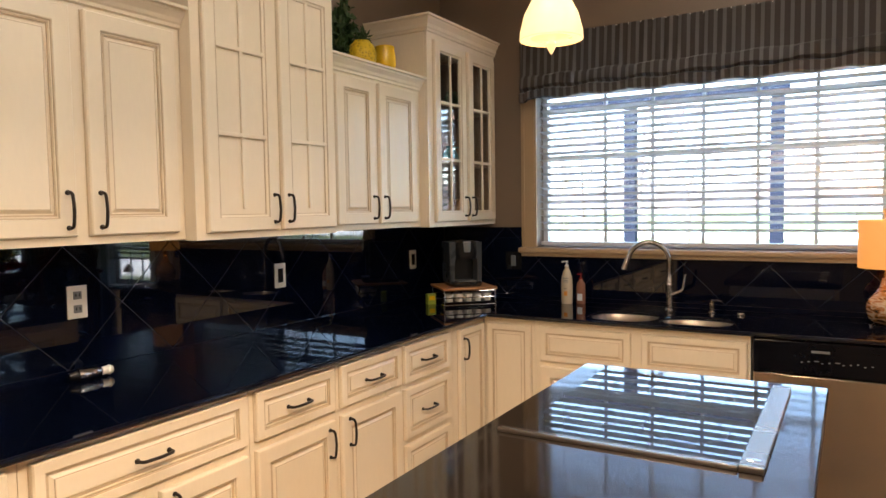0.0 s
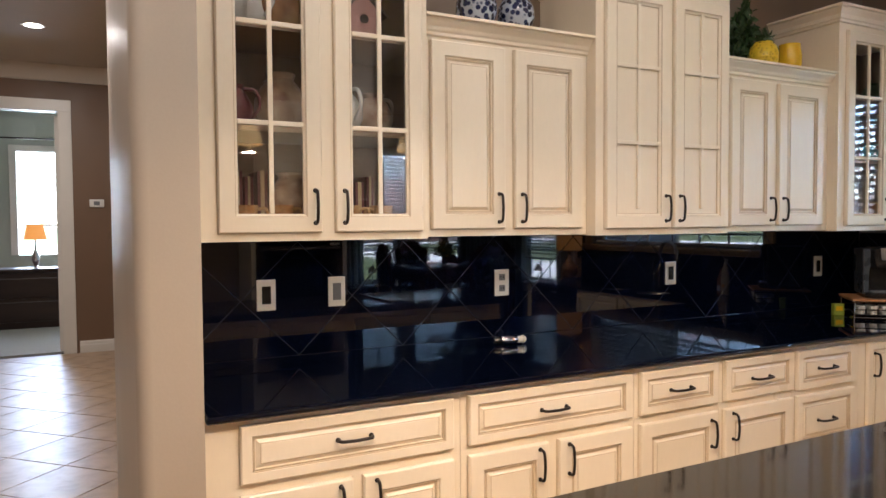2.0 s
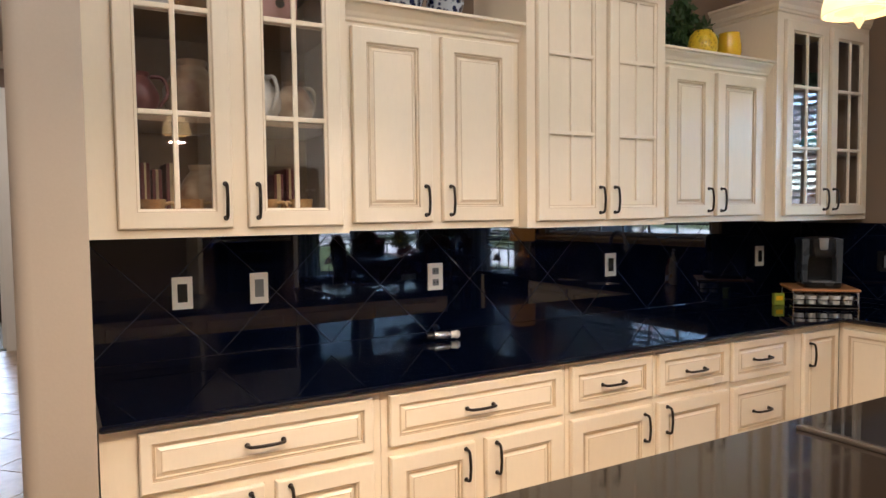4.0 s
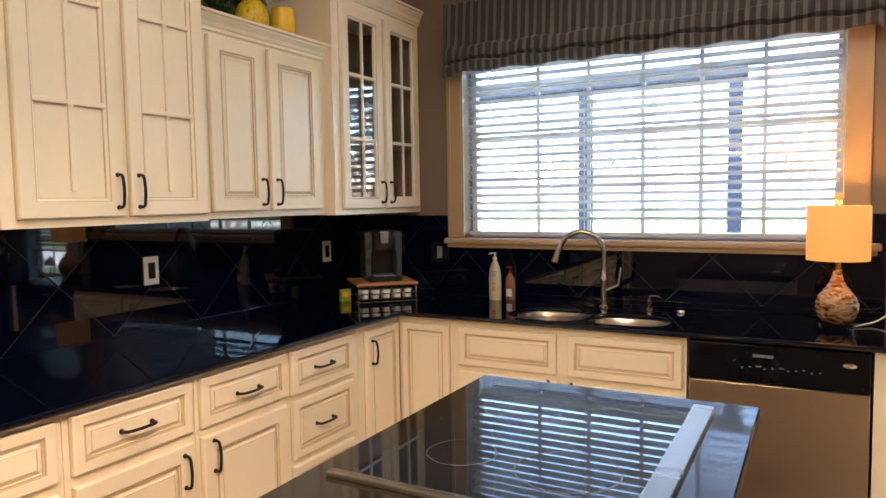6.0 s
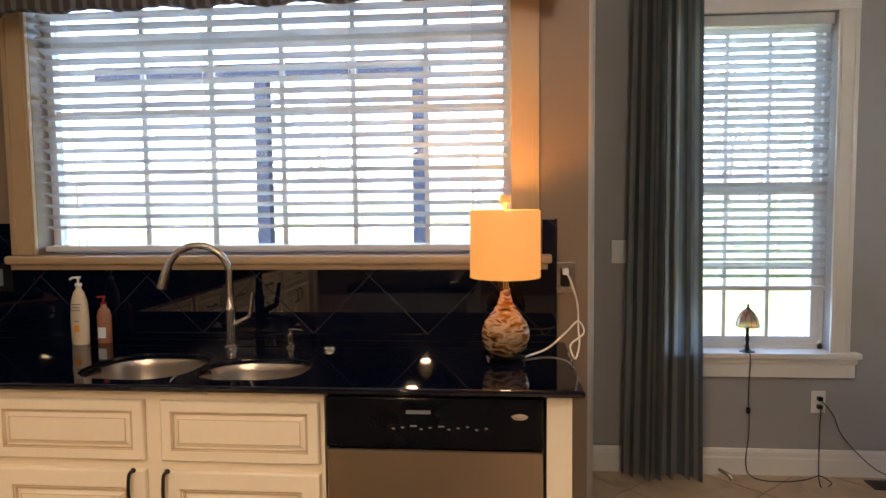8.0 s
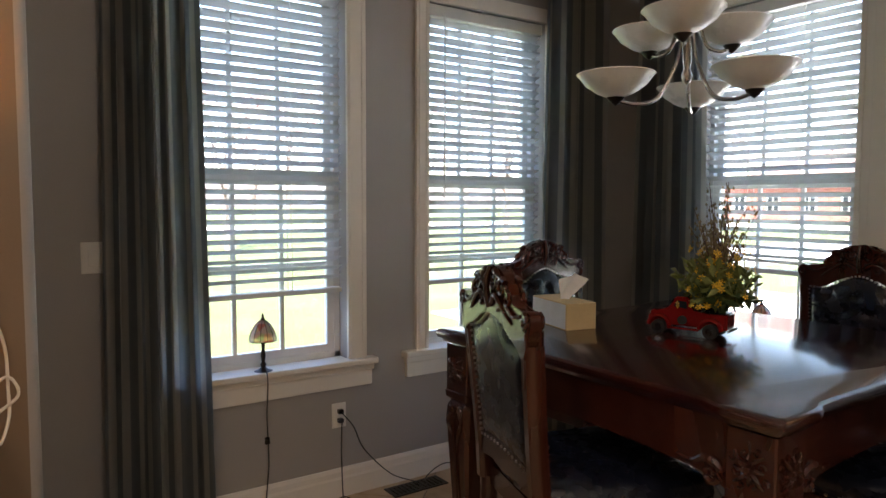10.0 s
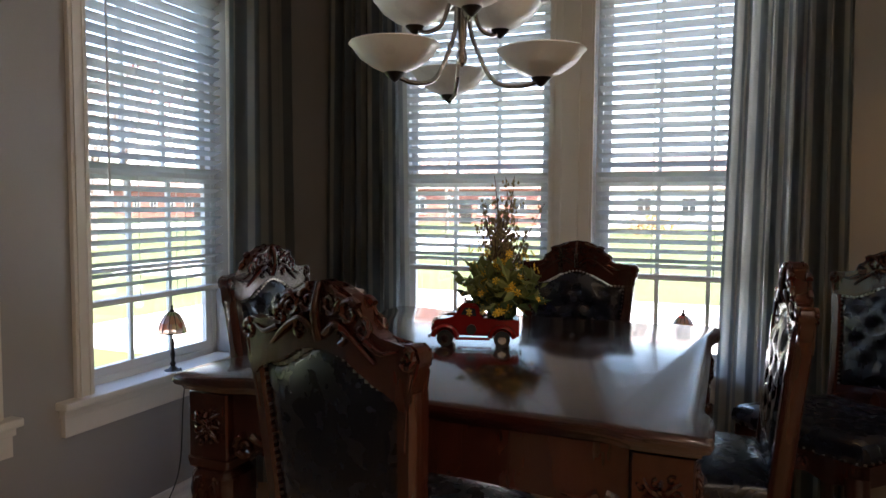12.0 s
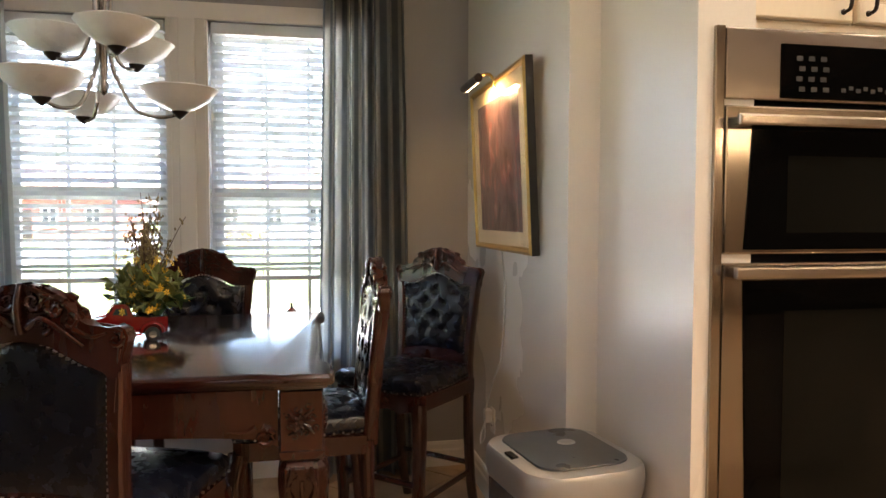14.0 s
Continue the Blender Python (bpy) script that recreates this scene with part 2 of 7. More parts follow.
ART = ramp_mat("crowd_scene_print", "NOISE", [(0.34, (0.04, 0.028, 0.034)), (0.46, (0.16, 0.085, 0.085)), (0.54, (0.17, 0.13, 0.14)), (0.60, (0.32, 0.10, 0.09)), (0.72, (0.66, 0.52, 0.48))], 9, rough=0.35, stretch=(1.5, 1, .9), distort=0.5, detail=6, coat=0.3)
CORDW = mat("white_cord", (0.7, 0.68, 0.62), 0.4)
CORDB = mat("black_cord", (0.02, 0.02, 0.02), 0.4)
GRASS = ramp_mat("lawn", "NOISE", [(0.3, (0.055, 0.072, 0.016)), (0.6, (0.085, 0.105, 0.026)), (0.8, (0.12, 0.125, 0.045))], 0.8, rough=0.9, detail=8)
CONC = mat("pale_concrete", (0.72, 0.70, 0.66), 0.8, var=0.1, scale=0.6, bump=0.3)
BRICKF = ramp_mat("red_brick_far", "NOISE", [(0.3, (0.22, 0.08, 0.06)), (0.7, (0.32, 0.14, 0.10))], 3, rough=0.9)
ROOF = mat("brown_shingle_roof", (0.20, 0.13, 0.11), 0.9, var=0.2, scale=2)
SIDING = mat("white_siding", (0.62, 0.62, 0.60), 0.7)
BARK = mat("grey_bark", (0.16, 0.12, 0.10), 0.9, var=0.3, scale=8)
BUD = mat("reddish_buds", (0.26, 0.12, 0.11), 0.9, var=0.3, scale=3)
POSTM = mat("blue_grey_post", (0.008, 0.012, 0.024), 0.8, spec=0.1)
DARKGL = mat("dark_window", (0.02, 0.025, 0.03), 0.1)

for _m in (SLAT, SLATK):                 # opaque slats made translucent, so they glow and pass extra daylight
    _n, _l = _m.node_tree.nodes, _m.node_tree.links
    _t, _x = _n.new("ShaderNodeBsdfTranslucent"), _n.new("ShaderNodeMixShader")
    _t.inputs[0].default_value, _x.inputs[0].default_value = (0.75, 0.75, 0.73, 1), 0.22
    _l.new(_n["Principled BSDF"].outputs[0], _x.inputs[1]); _l.new(_t.outputs[0], _x.inputs[2])
    _l.new(_x.outputs[0], _n["Material Output"].inputs[0])
STEELV.node_tree.nodes["Principled BSDF"].inputs["Anisotropic"].default_value = 0.8
PANE = bpy.data.materials.new("clear_pane")
PANE.use_nodes = True
_n, _l = PANE.node_tree.nodes, PANE.node_tree.links
_n.remove(_n["Principled BSDF"])
_t, _g, _f, _x = _n.new("ShaderNodeBsdfTransparent"), _n.new("ShaderNodeBsdfGlossy"), _n.new("ShaderNodeLayerWeight"), _n.new("ShaderNodeMixShader")
_g.inputs["Roughness"].default_value = 0.01
_p = _n.new("ShaderNodeMath")
_p.operation, _p.inputs[1].default_value = "POWER", 4.0
_q = _n.new("ShaderNodeMath")
_q.operation, _q.inputs[1].default_value, _q.inputs[2].default_value = "MULTIPLY_ADD", 0.16, 0.09
_l.new(_f.outputs["Facing"], _p.inputs[0]); _l.new(_p.outputs[0], _q.inputs[0]); _l.new(_q.outputs[0], _x.inputs[0]); _l.new(_t.outputs[0], _x.inputs[1]); _l.new(_g.outputs[0], _x.inputs[2])
_l.new(_x.outputs[0], _n["Material Output"].inputs[0])

GLASSC = bpy.data.materials.new("clear_glass")
GLASSC.use_nodes = True
_b = GLASSC.node_tree.nodes["Principled BSDF"]
_b.inputs["Transmission Weight"].default_value, _b.inputs["Roughness"].default_value = 1.0, 0.02


def stripes(name, base, line, n_scale, axis, thin=0.5, rough=0.75, streak=0.0):
    """Cloth with upright stripes."""
    m = bpy.data.materials.new(name)
    m.use_nodes = True
    n, l = m.node_tree.nodes, m.node_tree.links
    b = n["Principled BSDF"]
    b.inputs["Roughness"].default_value = rough
    b.inputs["Sheen Weight"].default_value = 0.15
    tc = n.new("ShaderNodeTexCoord")
    sep = n.new("ShaderNodeSeparateXYZ")
    l.new(tc.outputs["UV"], sep.inputs[0])
    w = n.new("ShaderNodeTexWave")
    w.wave_type, w.bands_direction = "BANDS", "X"
    w.inputs["Scale"].default_value = n_scale
    l.new(tc.outputs["UV"], w.inputs["Vector"])
    rp = n.new("ShaderNodeValToRGB")
    el = rp.color_ramp.elements
    el[0].position, el[0].color = thin, (*base, 1)
    el[1].position, el[1].color = min(thin + 0.12, 1), (*line, 1)
    l.new(w.outputs[0], rp.inputs[0])
    ns = n.new("ShaderNodeTexNoise")
    ns.inputs["Scale"].default_value = 300
    mx = n.new("ShaderNodeMixRGB")
    mx.blend_type = "MULTIPLY"
    mx.inputs[0].default_value = 0.35
    l.new(rp.outputs[0], mx.inputs[1]); l.new(ns.outputs[0], mx.inputs[2])
    l.new(mx.outputs[0], b.inputs["Base Color"])
    tr, ms = n.new("ShaderNodeBsdfTranslucent"), n.new("ShaderNodeMixShader")
    l.new(mx.outputs[0], tr.inputs[0])
    ms.inputs[0].default_value = streak
    l.new(b.outputs[0], ms.inputs[1]); l.new(tr.outputs[0], ms.inputs[2])
    l.new(ms.outputs[0], n["Material Output"].inputs[0])
    return m


DRAPE = stripes("grey_striped_drape", (0.34, 0.37, 0.385), (0.68, 0.68, 0.64), 3.2, 0, 0.62, streak=0.55)
VALCL = stripes("grey_striped_valance", (0.105, 0.087, 0.078), (0.25, 0.235, 0.23), 7.0, 0, 0.60)


# ---- mesh helpers ----
def box(bm, x0, x1, y0, y1, z0, z1, bev=0.0):
    vs = [bm.verts.new(p) for p in ((x0, y0, z0), (x1, y0, z0), (x1, y1, z0), (x0, y1, z0), (x0, y0, z1), (x1, y0, z1), (x1, y1, z1), (x0, y1, z1))]
    fs = [bm.faces.new([vs[i] for i in f]) for f in ((3, 2, 1, 0), (4, 5, 6, 7), (0, 1, 5, 4), (1, 2, 6, 5), (2, 3, 7, 6), (3, 0, 4, 7))]
    if bev:
        es = list({e for f in fs for e in f.edges})
        bmesh.ops.bevel(bm, geom=es, offset=bev, segments=2, affect="EDGES", profile=0.6)


def lathe(bm, prof, seg=24, c=(0, 0, 0), sx=1, sy=1, cap=True):
    rings = []
    for r, z in prof:
        rings.append([bm.verts.new((c[0] + sx * r * math.cos(2 * math.pi * i / seg), c[1] + sy * r * math.sin(2 * math.pi * i / seg), c[2] + z)) for i in range(seg)])
    for a, b in zip(rings, rings[1:]):
        for i in range(seg):
            bm.faces.new((a[i], a[(i + 1) % seg], b[(i + 1) % seg], b[i]))
    if cap:
        if prof[0][0] > 1e-4:
            bm.faces.new(rings[0][::-1])
        if prof[-1][0] > 1e-4:
            bm.faces.new(rings[-1])


def tube(bm, pts, r, seg=8, r2=None):
    """A round bar along points; its radius runs from r to r2."""
    pts = [Vector(p) for p in pts]
    r2 = r if r2 is None else r2
    rings, up = [], Vector((0.13, 0.21, 0.97))
    for i, p in enumerate(pts):
        d = (pts[min(i + 1, len(pts) - 1)] - pts[max(i - 1, 0)]).normalized()
        a = d.cross(up)
        if a.length < 1e-3:
            a = d.cross(Vector((1, 0, 0)))
        a.normalize()
        b = d.cross(a).normalized()
        up = -b if False else up
        rad = r + (r2 - r) * i / max(len(pts) - 1, 1)
        rings.append([bm.verts.new(p + rad * (math.cos(2 * math.pi * k / seg) * a + math.sin(2 * math.pi * k / seg) * b)) for k in range(seg)])
    for a, b in zip(rings, rings[1:]):
        for i in range(seg):
            bm.faces.new((a[i], a[(i + 1) % seg], b[(i + 1) % seg], b[i]))
    bm.faces.new(rings[0][::-1])
    bm.faces.new(rings[-1])


def curve_pts(ctrl, n=16):
    """Smooth points through the given ones."""
    ctrl = [Vector(p) for p in ctrl]
    c = [2 * ctrl[0] - ctrl[1]] + ctrl + [2 * ctrl[-1] - ctrl[-2]]
    out = []
    for i in range(1, len(c) - 2):
        for k in range(n):
            t = k / n
            out.append(0.5 * ((2 * c[i]) + (-c[i - 1] + c[i + 1]) * t + (2 * c[i - 1] - 5 * c[i] + 4 * c[i + 1] - c[i + 2]) * t * t + (-c[i - 1] + 3 * c[i] - 3 * c[i + 1] + c[i + 2]) * t ** 3))
    out.append(ctrl[-1])
    return out


def prism(bm, outline, y0, y1, bev=0.0):
    """An outline of (x, z) points given depth from y0 to y1."""
    a = [bm.verts.new((x, y0, z)) for x, z in outline]
    b = [bm.verts.new((x, y1, z)) for x, z in outline]
    n = len(a)
    fs = [bm.faces.new(a), bm.faces.new(b[::-1])]
    for i in range(n):
        bm.faces.new((a[i], b[i], b[(i + 1) % n], a[(i + 1) % n]))
    if bev:
        bmesh.ops.bevel(bm, geom=[e for f in fs for e in f.edges], offset=bev, segments=2, affect="EDGES")


def rings(bm, x0, x1, z0, z1, prof, back=None):
    """A rectangle facing -y, stepped inwards by (inset, y) pairs, closed at the last: a moulded or raised panel."""
    loops = []
    for ins, y in prof:
        loops.append([bm.verts.new(p) for p in ((x0 + ins, y, z0 + ins), (x1 - ins, y, z0 + ins), (x1 - ins, y, z1 - ins), (x0 + ins, y, z1 - ins))])
    for a, b in zip(loops, loops[1:]):
        for i in range(4):
            bm.faces.new((a[i], a[(i + 1) % 4], b[(i + 1) % 4], b[i]))
    return loops


def mesh_of(bm, name, material, smooth=None):
    bmesh.ops.recalc_face_normals(bm, faces=bm.faces)
    me = bpy.data.meshes.new(name)
    bm.to_mesh(me)
    bm.free()
    me.materials.append(material)
    if smooth:
        for p in me.polygons:
            p.use_smooth = p.area < 0.5
        try:
            me.set_sharp_from_angle(angle=radians(smooth))
        except Exception:
            pass
    return me


def part(name, bm, material, parent=None, label="", smooth=None, at=None):
    ob = new(name, mesh_of(bm, name, material, smooth))
    ob.parent = parent
    if at is not None:
        ob.matrix_basis = at
    if label:
        ob["label"] = label
    return ob


def thing(name, m, label, category, group="", kind=""):
    ob = new(name)
    ob.empty_display_size = 0.1
    ob.matrix_basis = m
    return tagged(ob, label, category, group, kind)


def structure(name, bm, material, label="", category="", smooth=None):
    ob = part(name, bm, material, smooth=smooth)
    return tagged(ob, label, category, kind="structure")


def B():
    return bmesh.new()


# ---- the shell of the house ----
CZ = 3.20          # ceiling
NY, EX, SY = 1.10, 5.84, -1.85   # inner faces of the dining room's walls
bm = B(); box(bm, -9.6, 6.0, -7.6, 1.25, -0.12, -0.012)
floor = structure("floor", bm, GROUT, "beige stone tile floor laid on the diagonal with brown grout", "floor")
bm = B(); box(bm, -9.6, 6.1, -7.7, 1.35, CZ, CZ + 0.1)
structure("ceiling", bm, CEIL, "plain taupe painted ceiling", "ceiling")


def wall_holes(name, u0, u1, z0, z1, holes, thick, m, material, label):
    """A wall facing local -y with rectangular openings (u0, u1, z0, z1) through it."""
    bm = B()
    us = sorted({u0, u1, *[h[0] for h in holes], *[h[1] for h in holes]})
    zs = sorted({z0, z1, *[h[2] for h in holes], *[h[3] for h in holes]})
    V = {}

    def v(i, j, k):
        if (i, j, k) not in V:
            V[i, j, k] = bm.verts.new((us[i], thick * k, zs[j]))
        return V[i, j, k]

    def solid(i, j):
        if i < 0 or j < 0 or i >= len(us) - 1 or j >= len(zs) - 1:
            return False
        cu, cz = (us[i] + us[i + 1]) / 2, (zs[j] + zs[j + 1]) / 2
        return not any(h[0] < cu < h[1] and h[2] < cz < h[3] for h in holes)
    for i in range(len(us) - 1):
        for j in range(len(zs) - 1):
            if not solid(i, j):
                continue
            bm.faces.new((v(i, j, 0), v(i + 1, j, 0), v(i + 1, j + 1, 0), v(i, j + 1, 0)))
            bm.faces.new((v(i, j, 1), v(i, j + 1, 1), v(i + 1, j + 1, 1), v(i + 1, j, 1)))
            if not solid(i - 1, j): bm.faces.new((v(i, j, 0), v(i, j + 1, 0), v(i, j + 1, 1), v(i, j, 1)))
            if not solid(i + 1, j): bm.faces.new((v(i + 1, j, 0), v(i + 1, j, 1), v(i + 1, j + 1, 1), v(i + 1, j + 1, 0)))
            if not solid(i, j - 1): bm.faces.new((v(i, j, 0), v(i, j, 1), v(i + 1, j, 1), v(i + 1, j, 0)))
            if not solid(i, j + 1): bm.faces.new((v(i, j + 1, 0), v(i + 1, j + 1, 0), v(i + 1, j + 1, 1), v(i, j + 1, 1)))
    ob = structure(name, bm, material, label, "wall")
    ob.matrix_basis = m
    return ob


WT = 0.14
KW = (0.675, 2.50, 1.24, 2.36)                 # kitchen window opening
W1, W2 = (3.34, 4.11), (4.555, 5.325)          # dining windows, north
W3, W4 = (-0.46, 0.31), (0.51, 1.28)           # dining windows, east, along -y
WZ = (0.64, 2.34)
wall_holes("wall_sink", -0.14, 2.775, 0, CZ, [KW], WT, pose(0, 0, 0), TAUPE, "taupe painted wall behind the sink with a wide window")
bm = B()
pts = [(2.66, NY + .14), (2.66, WT), (2.775, WT), (2.775, 0)] + [(2.775 + .025 * math.sin(a), .025 - .025 * math.cos(a)) for a in np.linspace(0.15, math.pi / 2, 7)] + [(2.80, NY + .14)]
lo_, hi_ = [bm.verts.new((x, y, 0)) for x, y in pts], [bm.verts.new((x, y, CZ)) for x, y in pts]
for i in range(len(pts)):
    bm.faces.new((lo_[i], lo_[(i + 1) % len(pts)], hi_[(i + 1) % len(pts)], hi_[i]))
bm.faces.new(lo_[::-1]); bm.faces.new(hi_)
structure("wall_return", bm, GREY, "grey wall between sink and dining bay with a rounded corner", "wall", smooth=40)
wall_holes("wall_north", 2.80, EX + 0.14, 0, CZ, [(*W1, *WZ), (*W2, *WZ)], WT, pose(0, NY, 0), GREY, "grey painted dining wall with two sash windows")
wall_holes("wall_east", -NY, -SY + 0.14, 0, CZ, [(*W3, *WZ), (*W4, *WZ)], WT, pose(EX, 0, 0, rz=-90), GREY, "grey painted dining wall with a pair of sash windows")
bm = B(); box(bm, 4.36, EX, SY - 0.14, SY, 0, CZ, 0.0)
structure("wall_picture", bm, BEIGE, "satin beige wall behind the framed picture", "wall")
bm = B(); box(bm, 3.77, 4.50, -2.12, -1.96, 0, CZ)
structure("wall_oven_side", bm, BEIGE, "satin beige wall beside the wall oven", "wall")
# two unseen walls, coloured dark for a dim room mirrored in the tile
bm = B(); box(bm, 4.40, 4.50, -7.6, -2.12, 0, CZ)
structure("wall_kitchen_east", bm, TAUPE, "unseen kitchen wall, dark taupe to keep tile reflections black", "wall")
bm = B(); box(bm, -9.6, 4.5, -7.7, -7.6, 0, CZ)
structure("wall_south", bm, TAUPE, "unseen south wall, dark taupe to keep tile reflections black", "wall")
bm = B(); box(bm, -0.14, 0, -3.88, 0, 0, CZ)
structure("wall_west", bm, TAUPE, "taupe wall behind the long run of cabinets", "wall")
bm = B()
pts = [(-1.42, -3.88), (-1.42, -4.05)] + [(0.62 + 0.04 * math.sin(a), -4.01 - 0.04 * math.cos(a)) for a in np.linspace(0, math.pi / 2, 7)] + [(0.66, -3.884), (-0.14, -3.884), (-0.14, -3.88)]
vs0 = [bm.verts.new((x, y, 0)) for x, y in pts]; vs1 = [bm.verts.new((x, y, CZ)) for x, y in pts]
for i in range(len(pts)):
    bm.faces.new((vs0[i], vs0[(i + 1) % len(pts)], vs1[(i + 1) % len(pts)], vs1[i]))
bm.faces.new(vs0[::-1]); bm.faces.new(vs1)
structure("wall_stub", bm, STUBW, "satin stub wall with a rounded corner, warm light tinted in", "wall", smooth=40)
# hall and the bedroom at its end
wall_holes("wall_hall_end", -3.4, 7.6, 0, CZ, [(4.45, 5.30, 0, 2.70)], 0.14, pose(-6.2, 0, 0, rz=90) @ Matrix.Diagonal((-1, 1, 1, 1)), BROWNW, "brown hall wall with a cased doorway")
bm = B(); box(bm, -6.2, -0.14, -3.36, -3.26, 0, CZ)
structure("wall_hall_north", bm, BROWNW, "brown hall wall", "wall")
bm = B(); box(bm, -6.34, -9.6, -3.5, -3.4, 0, CZ)
structure("wall_bedroom_north", bm, SAGE, "sage bedroom wall", "wall")
BWZ, BWY = (1.0, 2.56), (4.43, 5.13)
wall_holes("wall_bedroom", 3.4, 7.6, 0, CZ, [(*BWY, *BWZ)], 0.14, pose(-9.6, 0, 0, rz=90) @ Matrix.Diagonal((-1, 1, 1, 1)), SAGE, "sage bedroom wall with a bright window")
bm = B(); box(bm, -9.6, -6.34, -7.6, -3.5, -0.010, 0.006)
structure("carpet", bm, CARPET, "pale grey bedroom carpet", "carpet")


def run(name, prof, p0, p1, inward, material, label, category="trim"):
    """A moulding: a profile of (out, z) drawn from p0 to p1 on the plan, standing out towards inward."""
    bm = B()
    a, b, n = Vector((*p0, 0)), Vector((*p1, 0)), Vector((*inward, 0))
    ra = [bm.verts.new(a + n * o + Vector((0, 0, z))) for o, z in prof]
    rb = [bm.verts.new(b + n * o + Vector((0, 0, z))) for o, z in prof]
    k = len(prof)
    for i in range(k):
        bm.faces.new((ra[i], rb[i], rb[(i + 1) % k], ra[(i + 1) % k]))
    bm.faces.new(ra); bm.faces.new(rb[::-1])
    return structure(name, bm, material, label, category)


BASE = [(-0.002, 0), (0.018, 0), (0.018, 0.085), (0.013, 0.095), (0.013, 0.118), (0.007, 0.132), (-0.002, 0.136)]
run("baseboard", BASE, (2.80, NY), (EX, NY), (0, -1), WHITE, "white moulded baseboard", "baseboard")
run("baseboard", BASE, (EX, NY), (EX, SY), (-1, 0), WHITE, "white moulded baseboard", "baseboard")
run("baseboard", BASE, (4.36, SY), (EX, SY), (0, 1), WHITE, "white moulded baseboard", "baseboard")
run("baseboard", BASE, (4.36, -1.96), (4.36, SY), (-1, 0), WHITE, "white moulded baseboard", "baseboard")
run("baseboard", BASE, (3.79, -1.96), (4.36, -1.96), (0, 1), WHITE, "white moulded baseboard", "baseboard")
run("baseboard", BASE, (-6.2, -4.29), (-6.2, -3.36), (1, 0), WHITE, "white moulded hall baseboard", "baseboard")
run("crown_moulding", [(-0.002, CZ - 0.17), (0.02, CZ - 0.16), (0.09, CZ - 0.04), (0.11, CZ), (-0.002, CZ)], (-6.2, -7.6), (-6.2, -3.36), (1, 0), WHITE, "white hall crown moulding", "crown moulding")

# ---- windows with casings, sashes, sills ----
def casing(bm, x0, x1, z0, z1, w, t=0.02, head=0.0, bottom=False):
    """Side and head casings round an opening, proud of the wall."""
    box(bm, x0 - w, x0, -t, 0.001, z0, z1, 0.004)
    box(bm, x1, x1 + w, -t, 0.001, z0, z1, 0.004)
    box(bm, x0 - w, x1 + w, -t - 0.004, 0.001, z1, z1 + w + head, 0.004)
    for x in (x0 - w + 0.012, x1 + w - 0.024):
        box(bm, x, x + 0.012, -t - 0.006, -t + 0.001, z0, z1)
    for x in (x0 - 0.022, x1 + 0.010):
        box(bm, x, x + 0.012, -t - 0.005, -t + 0.001, z0, z1)


def slats(bm, x0, x1, z0, z1, y, pitch=0.0425, depth=0.050, tilt=0.16):
    n = int((z1 - z0) / pitch)
    for i in range(n):
        z = z1 - (i + 0.5) * pitch
        jx = 0.0012 * math.sin(i * 2.3)
        tl = tilt + 0.03 * math.sin(i * 1.7)
        dy, dz = depth / 2 * math.cos(tl), depth / 2 * math.sin(tl)
        a = [(y - dy, z - dz), (y, z + 0.0018), (y + dy, z + dz)]
        up = [[bm.verts.new((x + jx, yy, zz + 0.0014)) for yy, zz in a] for x in (x0, x1)]
        lo = [[bm.verts.new((x + jx, yy, zz - 0.0014)) for yy, zz in a] for x in (x0, x1)]
        for k in (0, 1):
            bm.faces.new((up[0][k], up[0][k + 1], up[1][k + 1], up[1][k]))
            bm.faces.new((lo[0][k], lo[1][k], lo[1][k + 1], lo[0][k + 1]))
        bm.faces.new((up[0][0], up[1][0], lo[1][0], lo[0][0]))
        bm.faces.new((up[0][2], lo[0][2], lo[1][2], up[1][2]))
        for s in (0, 1):
            bm.faces.new((up[s][0], lo[s][0], lo[s][1], up[s][1]))
            bm.faces.new((up[s][1], lo[s][1], lo[s][2], up[s][2]))


def blind(name, m, x0, x1, z0, z1, y, cords, label, wand=None, tilt=0.16, sm=None):
    """A wooden blind: headrail, slats, bottom rail, ladder cords."""
    sm = sm or SLAT
    e = thing(name, m, label, "window blind", "window blinds")
    bm = B(); box(bm, x0, x1, y - 0.032, y + 0.032, z1 - 0.055, z1, 0.004)
    part("headrail", bm, sm, e, "white blind valance board")
    bm = B(); slats(bm, x0 + 0.004, x1 - 0.004, z0 + 0.03, z1 - 0.055, y, tilt=tilt)
    part("slats", bm, sm, e)["kind"] = "stuff"
    bm = B(); box(bm, x0 + 0.004, x1 - 0.004, y - 0.026, y + 0.026, z0, z0 + 0.022, 0.004)
    part("bottom_rail", bm, sm, e)
    for c in cords:
        bm = B()
        for yy in (y - 0.026, y + 0.026):
            box(bm, c - 0.0012, c + 0.0012, yy - 0.0008, yy + 0.0008, z0 + 0.02, z1 - 0.05)
        part("ladder_cord", bm, SASH, e)
    if wand:
        bm = B(); tube(bm, [(wand, y - 0.045, z1 - 0.05), (wand, y - 0.045, z1 - 0.95)], 0.0045, 6)
        part("tilt_wand", bm, SASH, e, "clear tilt wand")
    return e


